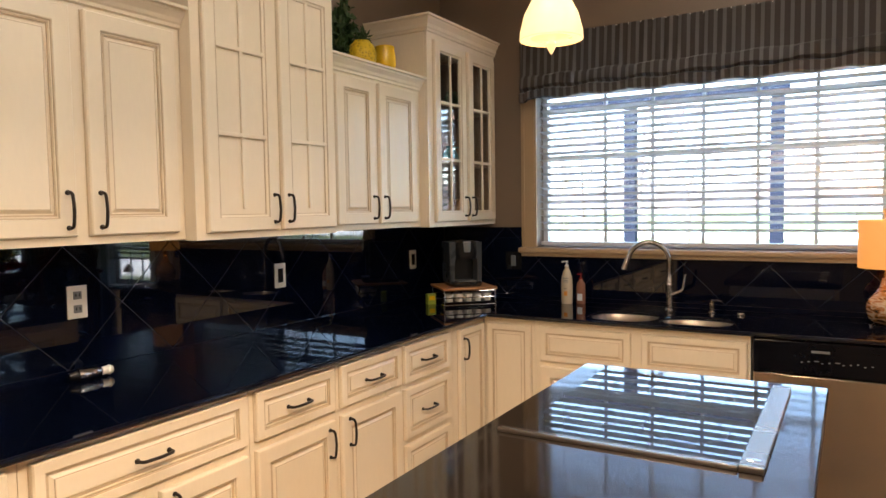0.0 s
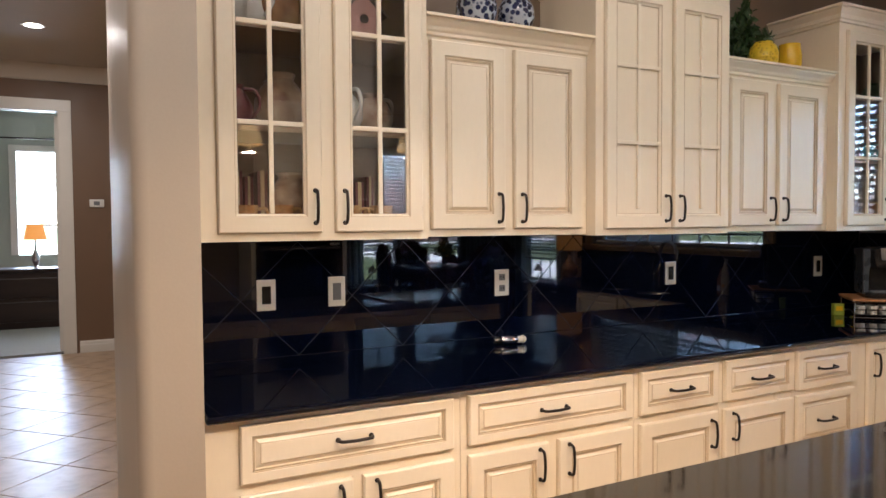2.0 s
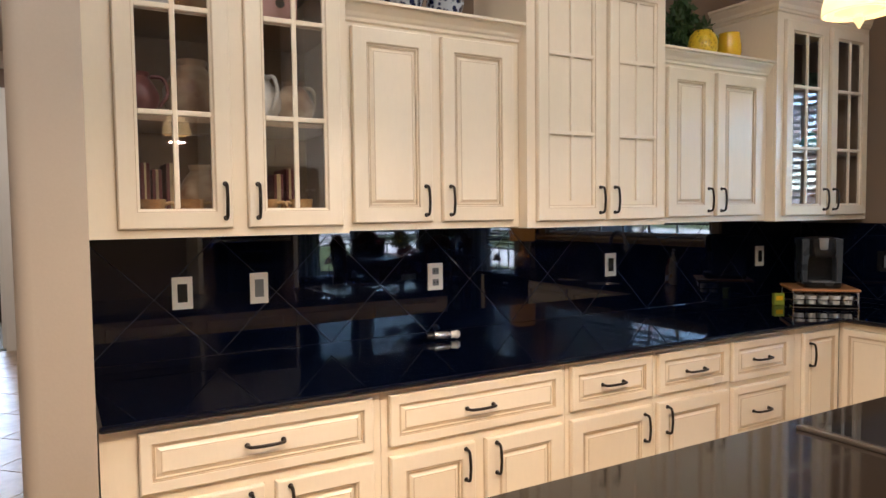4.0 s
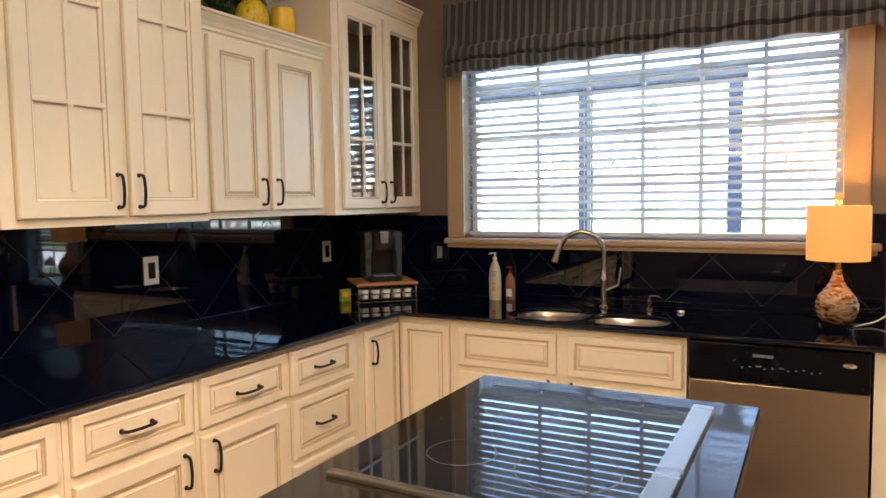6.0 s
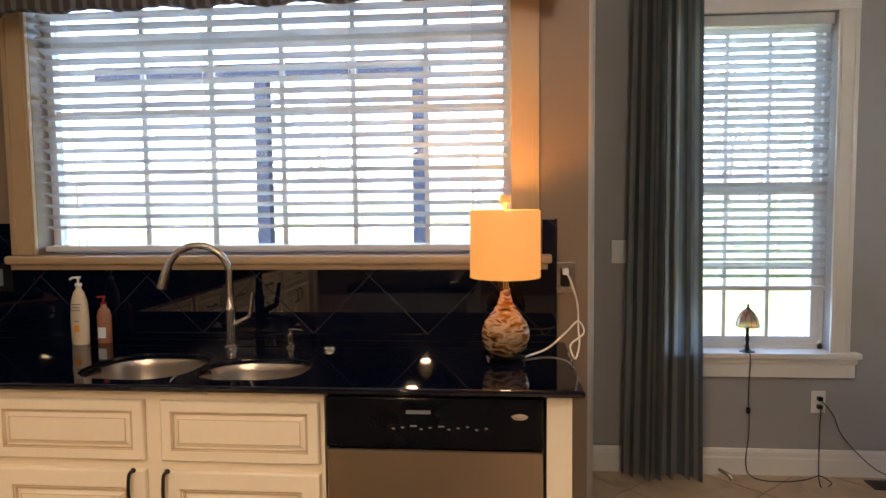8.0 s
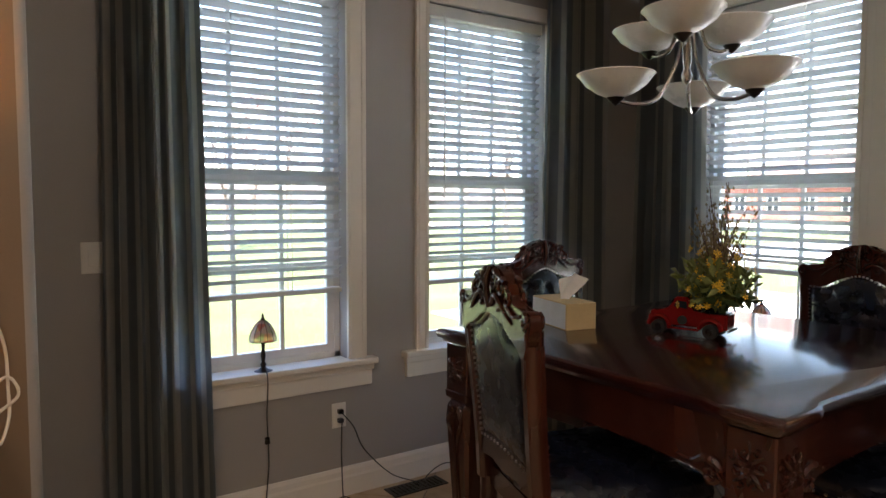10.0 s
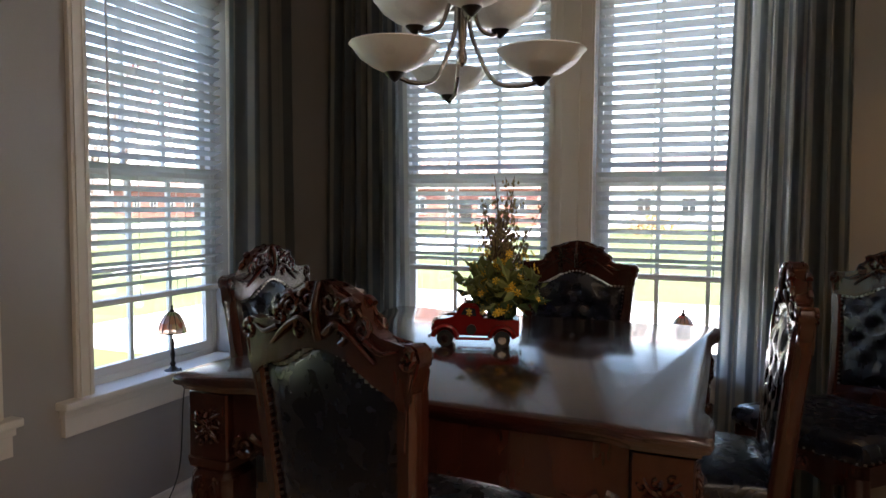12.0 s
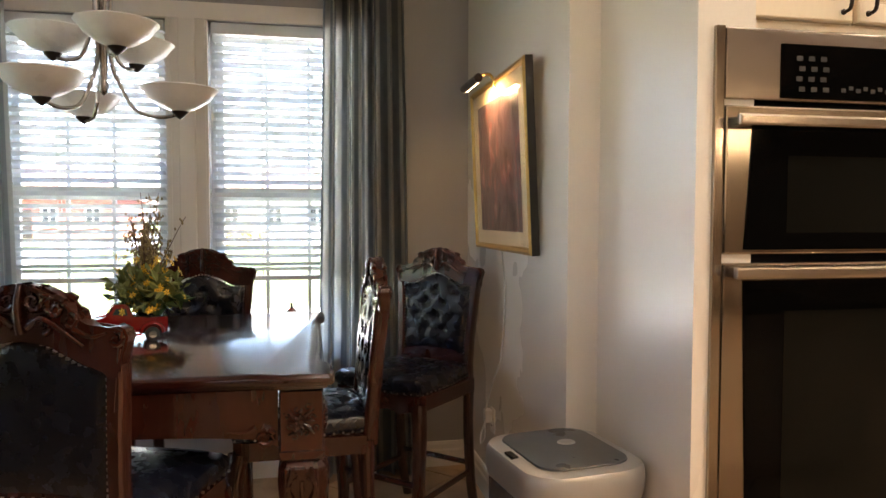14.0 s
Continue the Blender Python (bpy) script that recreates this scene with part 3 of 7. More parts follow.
def sash_window(name, m, x0, x1, z0, z1, label, rail=1.48):
    """A double-hung window: frame, two sashes with bars, meeting rail and panes. It lies in the wall, 0.1 m back."""
    e = thing(name, m, label, "window", "dining windows", "structure")
    bm = B()
    for a, b, c, d in ((x0, x0 + 0.025, z0, z1), (x1 - 0.025, x1, z0, z1), (x0, x1, z0, z0 + 0.03), (x0, x1, z1 - 0.03, z1)):
        box(bm, a, b, 0.075, 0.135, c, d)
    part("window_frame", bm, SASH, e)
    for lo, hi, y, nm in ((z0 + 0.03, rail + 0.018, 0.082, "lower_sash"), (rail - 0.018, z1 - 0.03, 0.108, "upper_sash")):
        bm = B()
        xa, xb = x0 + 0.025, x1 - 0.025
        box(bm, xa, xa + 0.035, y, y + 0.024, lo, hi); box(bm, xb - 0.035, xb, y, y + 0.024, lo, hi)
        box(bm, xa + 0.035, xb - 0.035, y, y + 0.024, lo, lo + 0.036); box(bm, xa + 0.035, xb - 0.035, y, y + 0.024, hi - 0.036, hi)
        s = part(nm, bm, SASH, e)
        bm = B()
        w = (xb - xa - 0.07) / 3
        for k in (1, 2):
            box(bm, xa + 0.035 + w * k - 0.009, xa + 0.035 + w * k + 0.009, y + 0.004, y + 0.020, lo + 0.036, hi - 0.036)
        box(bm, xa + 0.035, xb - 0.035, y + 0.006, y + 0.018, (lo + hi) / 2 - 0.009, (lo + hi) / 2 + 0.009)
        part("glazing_bars", bm, SASH, s)
        bm = B(); box(bm, xa + 0.03, xb - 0.03, y + 0.010, y + 0.013, lo + 0.03, hi - 0.03)
        p = part("pane", bm, PANE, s)
        p.visible_shadow = False
    return e


def sill(m, x0, x1, z, label="white window sill with a moulded apron", proj=0.055):
    e = thing("window_sill", m, label, "window sill", kind="structure")
    bm = B(); box(bm, x0, x1, -proj, 0.076, z - 0.03, z, 0.008)
    part("stool", bm, WHITE, e)
    bm = B(); prism(bm, [(x0 + 0.02, z - 0.13), (x1 - 0.02, z - 0.13), (x1 - 0.02, z - 0.031), (x0 + 0.02, z - 0.031)], -0.022, 0.0)
    box(bm, x0 + 0.012, x1 - 0.012, -0.032, -0.001, z - 0.06, z - 0.031, 0.005)
    part("apron", bm, WHITE, e)


NM, EM = pose(0, NY, 0), pose(EX, 0, 0, rz=-90)
for i, (m, (a, b)) in enumerate(((NM, W1), (NM, W2), (EM, W3), (EM, W4))):
    sash_window("window_%d" % (i + 1), m, a, b, *WZ, "white double-hung sash window with glazing bars")
    w = (b - a) / 3
    bz = 0.955 if m is NM else 1.03
    blind("window_blind", m, a + 0.012, b - 0.012, bz, WZ[1] - 0.004, 0.040, (a + w, a + 2 * w) if i < 2 else (a + w, a + 2 * w),
          "white wooden slat blind half open over a dining window", wand=(a + 0.10 if i == 1 else None), tilt=-0.40)
bm = B(); casing(bm, *W1, 0.64, WZ[1], 0.095)
o = structure("window_casing", bm, WHITE, "white moulded window casing", "window casing"); o.matrix_basis = NM
bm = B(); casing(bm, *W2, 0.64, WZ[1], 0.075)
o = structure("window_casing", bm, WHITE, "white moulded window casing", "window casing"); o.matrix_basis = NM
bm = B(); casing(bm, W3[0], W4[1], 0.64, WZ[1], 0.085)
box(bm, W3[1], W4[0], -0.02, 0.001, 0.64, WZ[1], 0.004)
box(bm, W3[1] + 0.06, W4[0] - 0.06, -0.034, -0.019, 0.64, WZ[1], 0.005)
for x in (W3[1] + 0.012, W4[0] - 0.024):
    box(bm, x, x + 0.012, -0.026, -0.019, 0.64, WZ[1])
o = structure("window_casing", bm, WHITE, "white casing round the paired windows", "window casing"); o.matrix_basis = EM
sill(NM, W1[0] - 0.12, W1[1] + 0.14, 0.645)
sill(NM, W2[0] - 0.15, W2[1] + 0.15, 0.645)
sill(EM, W3[0] - 0.14, W4[1] + 0.14, 0.645)

# kitchen window: three lights behind one wide blind
e = thing("window_5", pose(0, 0, 0), "wide white kitchen window in three lights", "window", kind="structure")
kx0, kx1, kz0, kz1 = KW
bm = B()
for a, b, c, d in ((kx0, kx0 + 0.03, kz0, kz1), (kx1 - 0.03, kx1, kz0, kz1), (kx0 + .03, kx1 - .03, kz0, kz0 + 0.03), (kx0 + .03, kx1 - .03, kz1 - 0.03, kz1)):
    box(bm, a, b, 0.095, 0.139, c, d)
part("window_frame", bm, SASH, e)
for k in range(6):
    x = kx0 + 0.115 + 0.2785 * (k + 1) - 0.0
    if x < kx1 - 0.05:
        bm = B(); box(bm, x - 0.009, x + 0.009, 0.102, 0.116, kz0 + 0.03, kz1 - 0.03)
        part("glazing_bar", bm, SASH, e)
for z in (1.515, 1.79, 2.06):
    bm = B(); box(bm, kx0 + 0.03, kx1 - 0.03, 0.1035, 0.1145, z - 0.009, z + 0.009)
    part("glazing_bar", bm, SASH, e)
bm = B(); box(bm, kx0 + 0.03, kx1 - 0.03, 0.120, 0.124, kz0 + 0.03, kz1 - 0.03)
p = part("pane", bm, PANE, e); p.visible_shadow = False
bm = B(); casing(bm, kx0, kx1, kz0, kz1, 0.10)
structure("window_casing", bm, KTRIM, "cream casing round the kitchen window, lamp glow tinted in", "window casing")
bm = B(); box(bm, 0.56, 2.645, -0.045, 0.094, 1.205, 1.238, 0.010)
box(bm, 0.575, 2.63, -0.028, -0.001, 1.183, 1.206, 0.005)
structure("window_sill", bm, KTRIM, "cream kitchen window sill with rounded edge, lamp glow tinted in", "window sill")
blind("window_blind", pose(0, 0, 0), kx0 + 0.01, kx1 - 0.01, 1.250, kz1 - 0.006, 0.045, (0.83, 1.35, 1.907, 2.36), sm=SLATK, label=
      "wide white slat blind over the kitchen window, slats open", tilt=-0.27)


def cloth(bm, path, z0, z1, thick=0.0, flare=None, nz=10, seed=0, hem=0.0):
    """A pleated sheet along a wavy plan path, with UVs that run along the cloth."""
    rnd = random.Random(seed)
    uv = bm.loops.layers.uv.verify()
    cols, s, prev = [], 0.0, None
    for p in path:
        if prev is not None:
            s += (Vector(p) - Vector(prev)).length
        prev = p
        cols.append((Vector(p), s))
    cx = sum((c[0] for c in cols), Vector((0, 0))) / len(cols)
    grid = []
    for c, s in cols:
        row = []
        for j in range(nz + 1):
            f = j / nz
            k = 1 + (flare(f) if flare else 0)
            row.append((bm.verts.new((cx.x + (c.x - cx.x) * k, c.y + 0.006 * math.sin(s * 9 + f * 5) * (1 - f), z0 + (z1 - z0) * f + (hem * math.sin(s * 14) if j == 0 else 0))), s, f))
        grid.append(row)
    for a, b in zip(grid, grid[1:]):
        for j in range(nz):
            q = (a[j], b[j], b[j + 1], a[j + 1])
            fc = bm.faces.new([v[0] for v in q])
            for lp, v in zip(fc.loops, q):
                lp[uv].uv = (v[1], v[2])


def curtain(m, x0, x1, z0, z1, folds, label, seed=0, amp=0.05, off=-0.10):
    """A pleated drape, in the wall's own frame."""
    e = thing("curtain", m, label, "curtain", "dining room drapes")
    rnd = random.Random(seed)
    path, n = [], folds * 10
    ph = [rnd.uniform(0.75, 1.25) for _ in range(folds + 2)]
    for i in range(n + 1):
        f = i / n
        k = int(f * folds)
        a = amp * ph[k]
        path.append((x0 + (x1 - x0) * f + 0.008 * math.sin(f * folds * 4.4), off + a * math.sin(2 * math.pi * f * folds) + 0.3 * a * math.sin(4 * math.pi * f * folds + 1)))
    bm = B(); cloth(bm, path, z0, z1, flare=lambda f: 0.10 * (1 - f) - 0.10 * f, seed=seed, hem=0.004)
    bmesh.ops.solidify(bm, geom=bm.faces[:], thickness=0.004)
    part("drape", bm, DRAPE, e, smooth=60)
    return e


curtain(NM, 3.085, 3.445, 0.015, 2.70, 6, "floor-length grey striped drape beside the first dining window", 1)
curtain(NM, 5.27, 5.62, 0.015, 2.70, 5, "floor-length grey striped drape in the corner of the dining room", 2)
curtain(EM, -0.82, -0.37, 0.015, 2.70, 6, "grey striped drape between the corner and the paired windows", 3)
curtain(EM, 1.06, 1.50, 0.015, 2.70, 6, "grey striped drape beside the paired windows", 4)
for m, a, b in ((NM, 3.0, 5.70), (EM, -0.95, 1.60)):
    e = thing("curtain_rod", m, "dark metal curtain rod with ball finials", "curtain rod")
    bm = B(); tube(bm, [(a, -0.10, 2.72), (b, -0.10, 2.72)], 0.012, 10); part("pole", bm, BRONZE, e, smooth=40)
    for x in (a, b):
        bm = B(); lathe(bm, [(0.001, -0.03), (0.02, -0.02), (0.028, 0), (0.02, 0.02), (0.001, 0.03)], 14, (x, -0.10, 2.72)); part("finial", bm, BRONZE, e, smooth=60)
    for x in (a + 0.15, (a + b) / 2, b - 0.15):
        bm = B(); box(bm, x - 0.008, x + 0.008, -0.10, 0.0, 2.70, 2.715); box(bm, x - 0.015, x + 0.015, -0.008, 0.0, 2.66, 2.75); part("bracket", bm, BRONZE, e)

# valance over the kitchen window: a stagecoach shade with a folded hem
e = thing("window_valance", pose(0, 0, 0), "gathered grey and brown striped fabric valance over the kitchen window", "valance")
bm = B()
uv = bm.loops.layers.uv.verify()
prof = [(2.50, -0.075), (2.36, -0.085), (2.27, -0.09), (2.255, -0.115), (2.20, -0.125), (2.185, -0.10), (2.175, -0.128), (2.13, -0.125), (2.125, -0.10)]
vx0, vx1, nx = 0.612, 2.665, 150
g = []
for i in range(nx + 1):
    x = vx0 + (vx1 - vx0) * i / nx
    row = []
    for j, (z, y) in enumerate(prof):
        lowf = min(j / 3, 1)
        yy = y - 0.012 * lowf * abs(math.sin(i * 0.62)) - 0.004 * math.sin(i * 1.3 + j)
        zz = z + lowf * 0.006 * math.sin(i * 0.33 + j * .6) - (0.012 if j > 2 and (i < 4 or i > nx - 4) else 0)
        row.append(bm.verts.new((x, yy, zz)))
    g.append(row)
for i in range(nx):
    for j in range(len(prof) - 1):
        f = bm.faces.new((g[i][j], g[i + 1][j], g[i + 1][j + 1], g[i][j + 1]))
        for lp, (ii, jj) in zip(f.loops, ((i, j), (i + 1, j), (i + 1, j + 1), (i, j + 1))):
            lp[uv].uv = (ii / nx * 2.05, jj * 0.08)
bmesh.ops.solidify(bm, geom=bm.faces[:], thickness=0.005)
part("cloth", bm, VALCL, e, smooth=50)
for x in (vx0, vx1):
    bm = B(); box(bm, x - 0.004, x + 0.004, -0.10, -0.001, 2.15, 2.50); part("side_return", bm, VALCL, e)
bm = B(); box(bm, vx0, vx1, -0.072, -0.021, 2.46, 2.50); part("mounting_board", bm, WHITE, e)

# ---- cabinets ----
RAISED = [(0, 0.0), (0, -0.016), (0.004, -0.020), (0.052, -0.020), (0.056, -0.014), (0.060, -0.014), (0.064, -0.009), (0.069, -0.009), (0.081, -0.017), (0.084, -0.017)]
NARROWR = [(0, 0.0), (0, -0.016), (0.004, -0.020), (0.030, -0.020), (0.034, -0.013), (0.042, -0.009), (0.058, -0.017), (0.061, -0.017)]


def raised_front(bm, x0, x1, z0, z1, prof):
    L = rings(bm, x0, x1, z0, z1, prof)
    bm.faces.new(L[-1]); bm.faces.new(L[0][::-1])


def pull(parent, x, z, upright, y=-0.020, ln=0.105):
    """A dark bow handle with two feet."""
    bm = B()
    h = ln / 2
    pts = [(-h, 0, 0), (-h, -0.016, 0), (-h * 0.86, -0.026, 0), (-h * 0.4, -0.030, 0), (0, -0.0315, 0), (h * 0.4, -0.030, 0), (h * 0.86, -0.026, 0), (h, -0.016, 0), (h, 0, 0)]
    for f in (-h, h):
        lathe(bm, [(0.008, -0.0005), (0.008, 0.003), (0.005, 0.005)], 8, (0, 0, 0))
        for v in list(bm.verts)[-24:]:
            v.co = Vector((v.co.x + f, -v.co.z, v.co.y))
    tube(bm, curve_pts(pts, 3), 0.0052, 7)
    m = pose(x, y, z, 0, 90 if upright else 0, 0)
    return part("handle", bm, BRONZE, parent, "dark bronze bow handle", smooth=50, at=m)


def front(parent, name, x0, x1, z0, z1, prof=RAISED, handle=None, y=0.0, label=""):
    """A raised-panel door or drawer front on the face frame. handle: (x, z, upright)."""
    bm = B(); raised_front(bm, x0, x1, z0, z1, prof)
    ob = part(name, bm, CREAM, parent, label, at=pose(0, y, 0))
    rim = B()
    k = 0.0605 if prof is RAISED else 0.0345
    for a, b, c, d in ((x0 + k, x1 - k, z0 + k - .0, z0 + k + .005), (x0 + k, x1 - k, z1 - k - .005, z1 - k), (x0 + k, x0 + k + .005, z0 + k, z1 - k), (x1 - k - .005, x1 - k, z0 + k, z1 - k)):
        box(rim, a, b, -0.0150, -0.0090, c, d)
    j = 0.0795 if prof is RAISED else 0.0535
    yb = -0.0176
    for a, b, c, d in ((x0 + j, x1 - j, z0 + j, z0 + j + .0022), (x0 + j, x1 - j, z1 - j - .0022, z1 - j), (x0 + j, x0 + j + .0022, z0 + j, z1 - j), (x1 - j - .0022, x1 - j, z0 + j, z1 - j)):
        box(rim, a, b, yb, -0.0120, c, d)
    g0 = 0.0545 if prof is RAISED else 0.0315
    for a, b, c, d in ((x0 + g0, x1 - g0, z0 + g0, z0 + g0 + .002), (x0 + g0, x1 - g0, z1 - g0 - .002, z1 - g0), (x0 + g0, x0 + g0 + .002, z0 + g0, z1 - g0), (x1 - g0 - .002, x1 - g0, z0 + g0, z1 - g0)):
        box(rim, a, b, -0.0182, -0.0120, c, d)
    # shadow line round the door's outer edge, painted as brown strips
    for a, b, c, d in ((x0 - .003, x1 + .003, z0 - .003, z0 - .0005), (x0 - .003, x0 - .0005, z0, z1), (x1 + .0005, x1 + .003, z0, z1)):
        box(rim, a, b, -0.003, -0.0005, c, d)
    part("glaze_shade_line", rim, GLAZE_SHADE, ob, "brown glaze in the moulding and painted shadow lines")["kind"] = "stuff"
    if handle:
        pull(ob, handle[0], handle[1], handle[2])
    return ob


def outline(bm, x0, x1, z0, z1, w, y0, y1):
    """Four thin strips just inside a rectangle."""
    for a, b, c, d in ((x0, x1, z0, z0 + w), (x0, x1, z1 - w, z1), (x0, x0 + w, z0 + w, z1 - w), (x1 - w, x1, z0 + w, z1 - w)):
        box(bm, a, b, y0, y1, c, d)


def glass_door(parent, x0, x1, z0, z1, handle, rows, glass=True, arch=0.0):
    """A framed door with glazing bars two across; glass, or a plain painted panel behind the bars."""
    st = 0.060
    bm = B()
    L = rings(bm, x0, x1, z0, z1, [(0, 0.0), (0, -0.016), (0.004, -0.020), (st - 0.012, -0.020), (st - 0.006, -0.014), (st, -0.012), (st, 0.0)])
    for i in range(4):
        bm.faces.new((L[0][i], L[-1][i], L[-1][(i + 1) % 4], L[0][(i + 1) % 4]))
    ob = part("door", bm, CREAM, parent, "cream glazed door with glazing bars" if glass else "cream door with applied bars over a plain panel")
    a, b, c, d = x0 + st, x1 - st, z0 + st, z1 - st
    mid = (a + b) / 2
    bm = B()
    box(bm, mid - 0.008, mid + 0.008, -0.017, -0.007, c + (0 if glass else 0.022), d, 0.003)
    part("upright_bar", bm, CREAM, ob)
    for z in rows:
        bm = B(); box(bm, a - (0.0 if glass else 0.006), b + (0 if glass else 0.006), -0.0165, -0.0075, z - 0.008, z + 0.008, 0.003)
        part("cross_bar", bm, CREAM, ob)
    bm = B(); box(bm, a - 0.004, b + 0.004, -0.006, -0.002, c - 0.004, d + 0.004)
    p = part("glass_pane" if glass else "panel", bm, PANE if glass else CREAM, ob)
    rim = B()
    outline(rim, a - .0105, b + .0105, c - .0105, d + .0105, .0022, -0.0196, -0.0120)
    # painted shadow line round the outside of the door
    outline(rim, x0 - .003, x1 + .003, z0 - .003, z1 + .003, .0024, -0.0030, -0.0004)
    if not glass:
        outline(rim, a + .0003, b - .0003, c + .0003, d - .0003, .0025, -0.0095, -0.0058)
        # shadows of the bars on the panel, painted as thin brown strips
        for z in rows:
            box(rim, a + .003, b - .003, -0.0078, -0.0061, z - 0.0105, z - 0.0082)
        box(rim, mid + .0082, mid + .0102, -0.0078, -0.0061, c + .022, d - .003)
    part("glaze_shade_line", rim, GLAZE_SHADE, ob, "brown glaze in the moulding and painted shadow lines")["kind"] = "stuff"
    if glass:
        p.visible_shadow = False
    if handle:
        pull(ob, *handle)
    return ob


def carcass(parent, x0, x1, z0, z1, depth, hollow=False, frame_z=None):
    """The box of a cabinet, its face frame at y = 0; hollow for glass doors, with shelves."""
    bm = B()
    if not hollow:
        box(bm, x0, x1, 0.0, depth, z0, z1)
        part("body", bm, CREAM, parent)
        return
    t = 0.019
    bm.free()
    for nm, q in (("side_panel", (x0, x0 + t, 0.0185, depth, z0, z1)), ("side_panel", (x1 - t, x1, 0.0185, depth, z0, z1)), ("bottom_panel", (x0 + t, x1 - t, 0.0185, depth, z0, z0 + 0.035)), ("top_panel", (x0 + t, x1 - t, 0.0185, depth, z1 - 0.02, z1))):
        bm = B(); box(bm, *q); part(nm, bm, CREAM, parent)
    bm = B(); box(bm, x0 + t, x1 - t, depth - 0.008, depth, z0 + 0.035, z1 - 0.02)
    box(bm, x0 + t, x0 + t + 0.002, 0.02, depth - .008, z0 + 0.035, z1 - 0.02); box(bm, x1 - t - 0.002, x1 - t, 0.02, depth - .008, z0 + 0.035, z1 - 0.02)
    part("lining", bm, CABIN, parent, "warm wood lining inside the cabinet")
    for z in frame_z or ():
        bm = B(); box(bm, x0 + t + .002, x1 - t - .002, 0.03, depth - 0.01, z - 0.009, z + 0.009); part("shelf", bm, CABIN, parent)


def crown(parent, x0, x1, z0, h, proj, depth, left=True, right=True):
    bm = B()
    pf = [(0.0, 0.0), (0.010, 0.004), (0.012, 0.014), (0.018, 0.020), (proj * .45, h * .45), (proj * .75, h * .72), (proj * .8, h * .82), (proj, h * .86), (proj, h)]
    loops = []
    for o, z in pf:
        xl, xr = x0 - (o if left else 0), x1 + (o if right else 0)
        loops.append([bm.verts.new(p) for p in ((xl, depth, z0 + z), (xl, -o, z0 + z), (xr, -o, z0 + z), (xr, depth, z0 + z))])
    for a, b in zip(loops, loops[1:]):
        for i in range(4):
            bm.faces.new((a[i], a[(i + 1) % 4], b[(i + 1) % 4], b[i]))
    bm.faces.new(loops[0][::-1]); bm.faces.new(loops[-1])
    part("crown", bm, CREAM, parent, "stepped crown moulding")


LW = lambda x: pose(x, 0, 0, rz=90)      # frame of the west wall: local x is the world's y, -y looks into the room
BF = 0.61                                # face frames of the base cabinets


def base_unit(name, m, x0, x1, fronts, label, depth=0.605):
    e = thing(name, m, label, "base cabinet", "base cabinets")
    bm = B(); box(bm, x0, x1, 0, depth, 0.10, 0.894); part("body", bm, CREAM, e)
    bm = B(); box(bm, x0, x1, 0.075, depth, 0, 0.10); part("toe_kick", bm, CREAM, e)
    for kind, a, b, c, d, h in fronts:
        front(e, kind, a, b, c, d, NARROWR if (d - c) < 0.3 or (b - a) < 0.3 else RAISED, h)
    return e


m = LW(BF)
DT, DB = 0.873, 0.706     # drawer fronts
PT, PB = 0.672, 0.125     # doors


def hz(a, b): return ((a + b) / 2, 0.792, False)


base_unit("base_cabinet", m, -3.878, -3.08, [("drawer", -3.785, -3.11, DB, DT, (-3.45, 0.795, False)), ("door", -3.785, -3.455, PB, PT, (-3.495, 0.60, True)), ("door", -3.42, -3.11, PB, PT, (-3.38, 0.60, True))],
          "cream end base cabinet with a wide drawer over two doors")
base_unit("base_cabinet", m, -3.078, -2.335, [("drawer", -3.052, -2.358, DB, DT, (-2.716, 0.79, False)), ("door", -3.052, -2.735, PB, PT, (-2.775, 0.60, True)), ("door", -2.69, -2.358, PB, PT, (-2.65, 0.60, True))],
          "cream base cabinet with a wide drawer over two raised-panel doors")
base_unit("base_cabinet", m, -2.333, -1.883, [("drawer", -2.312, -1.904, DB, DT, (-2.113, 0.79, False)), ("door", -2.312, -1.904, PB, PT, (-1.944, 0.588, True))],
          "cream glazed base cabinet with a drawer over one door")
base_unit("base_cabinet", m, -1.881, -1.433, [("drawer", -1.862, -1.446, DB, DT, (-1.655, 0.785, False)), ("door", -1.862, -1.446, PB, PT, (-1.82, 0.60, True))],
          "cream glazed base cabinet with a drawer over one door")
base_unit("base_cabinet", m, -1.431, -0.965, [("drawer", -1.414, -1.018, 0.697, 0.87, (-1.228, 0.785, False)), ("drawer", -1.414, -1.018, 0.440, 0.671, (-1.228, 0.552, False)), ("drawer", -1.414, -1.018, 0.125, 0.412, (-1.228, 0.27, False))],
          "cream glazed base cabinet with three stacked drawers")
base_unit("base_cabinet", m, -0.963, -0.612, [("door", -0.912, -0.642, PB, 0.862, (-0.872, 0.76, True))],
          "cream base cabinet with one tall door in the corner")
m = pose(0, -BF, 0)
base_unit("base_cabinet", m, 0.612, 0.915, [("door", 0.637, 0.893, PB, 0.862, None)], "cream corner base cabinet with a narrow door, no handle", 0.6)
e = thing("sink_cabinet", m, "cream sink base cabinet with two false drawers over doors", "base cabinet", "base cabinets")
for nm, q in (("face_frame", (0.917, 1.958, 0, 0.018, 0.10, 0.894)), ("side_panel", (0.917, 0.935, 0.018, 0.6, 0.10, 0.894)), ("side_panel", (1.940, 1.958, 0.018, 0.6, 0.10, 0.894)), ("bottom_panel", (0.935, 1.94, 0.018, 0.6, 0.10, 0.12))):
    bm = B(); box(bm, *q); part(nm, bm, CREAM, e)
bm = B(); box(bm, 0.917, 1.958, 0.075, 0.6, 0, 0.10); part("toe_kick", bm, CREAM, e)
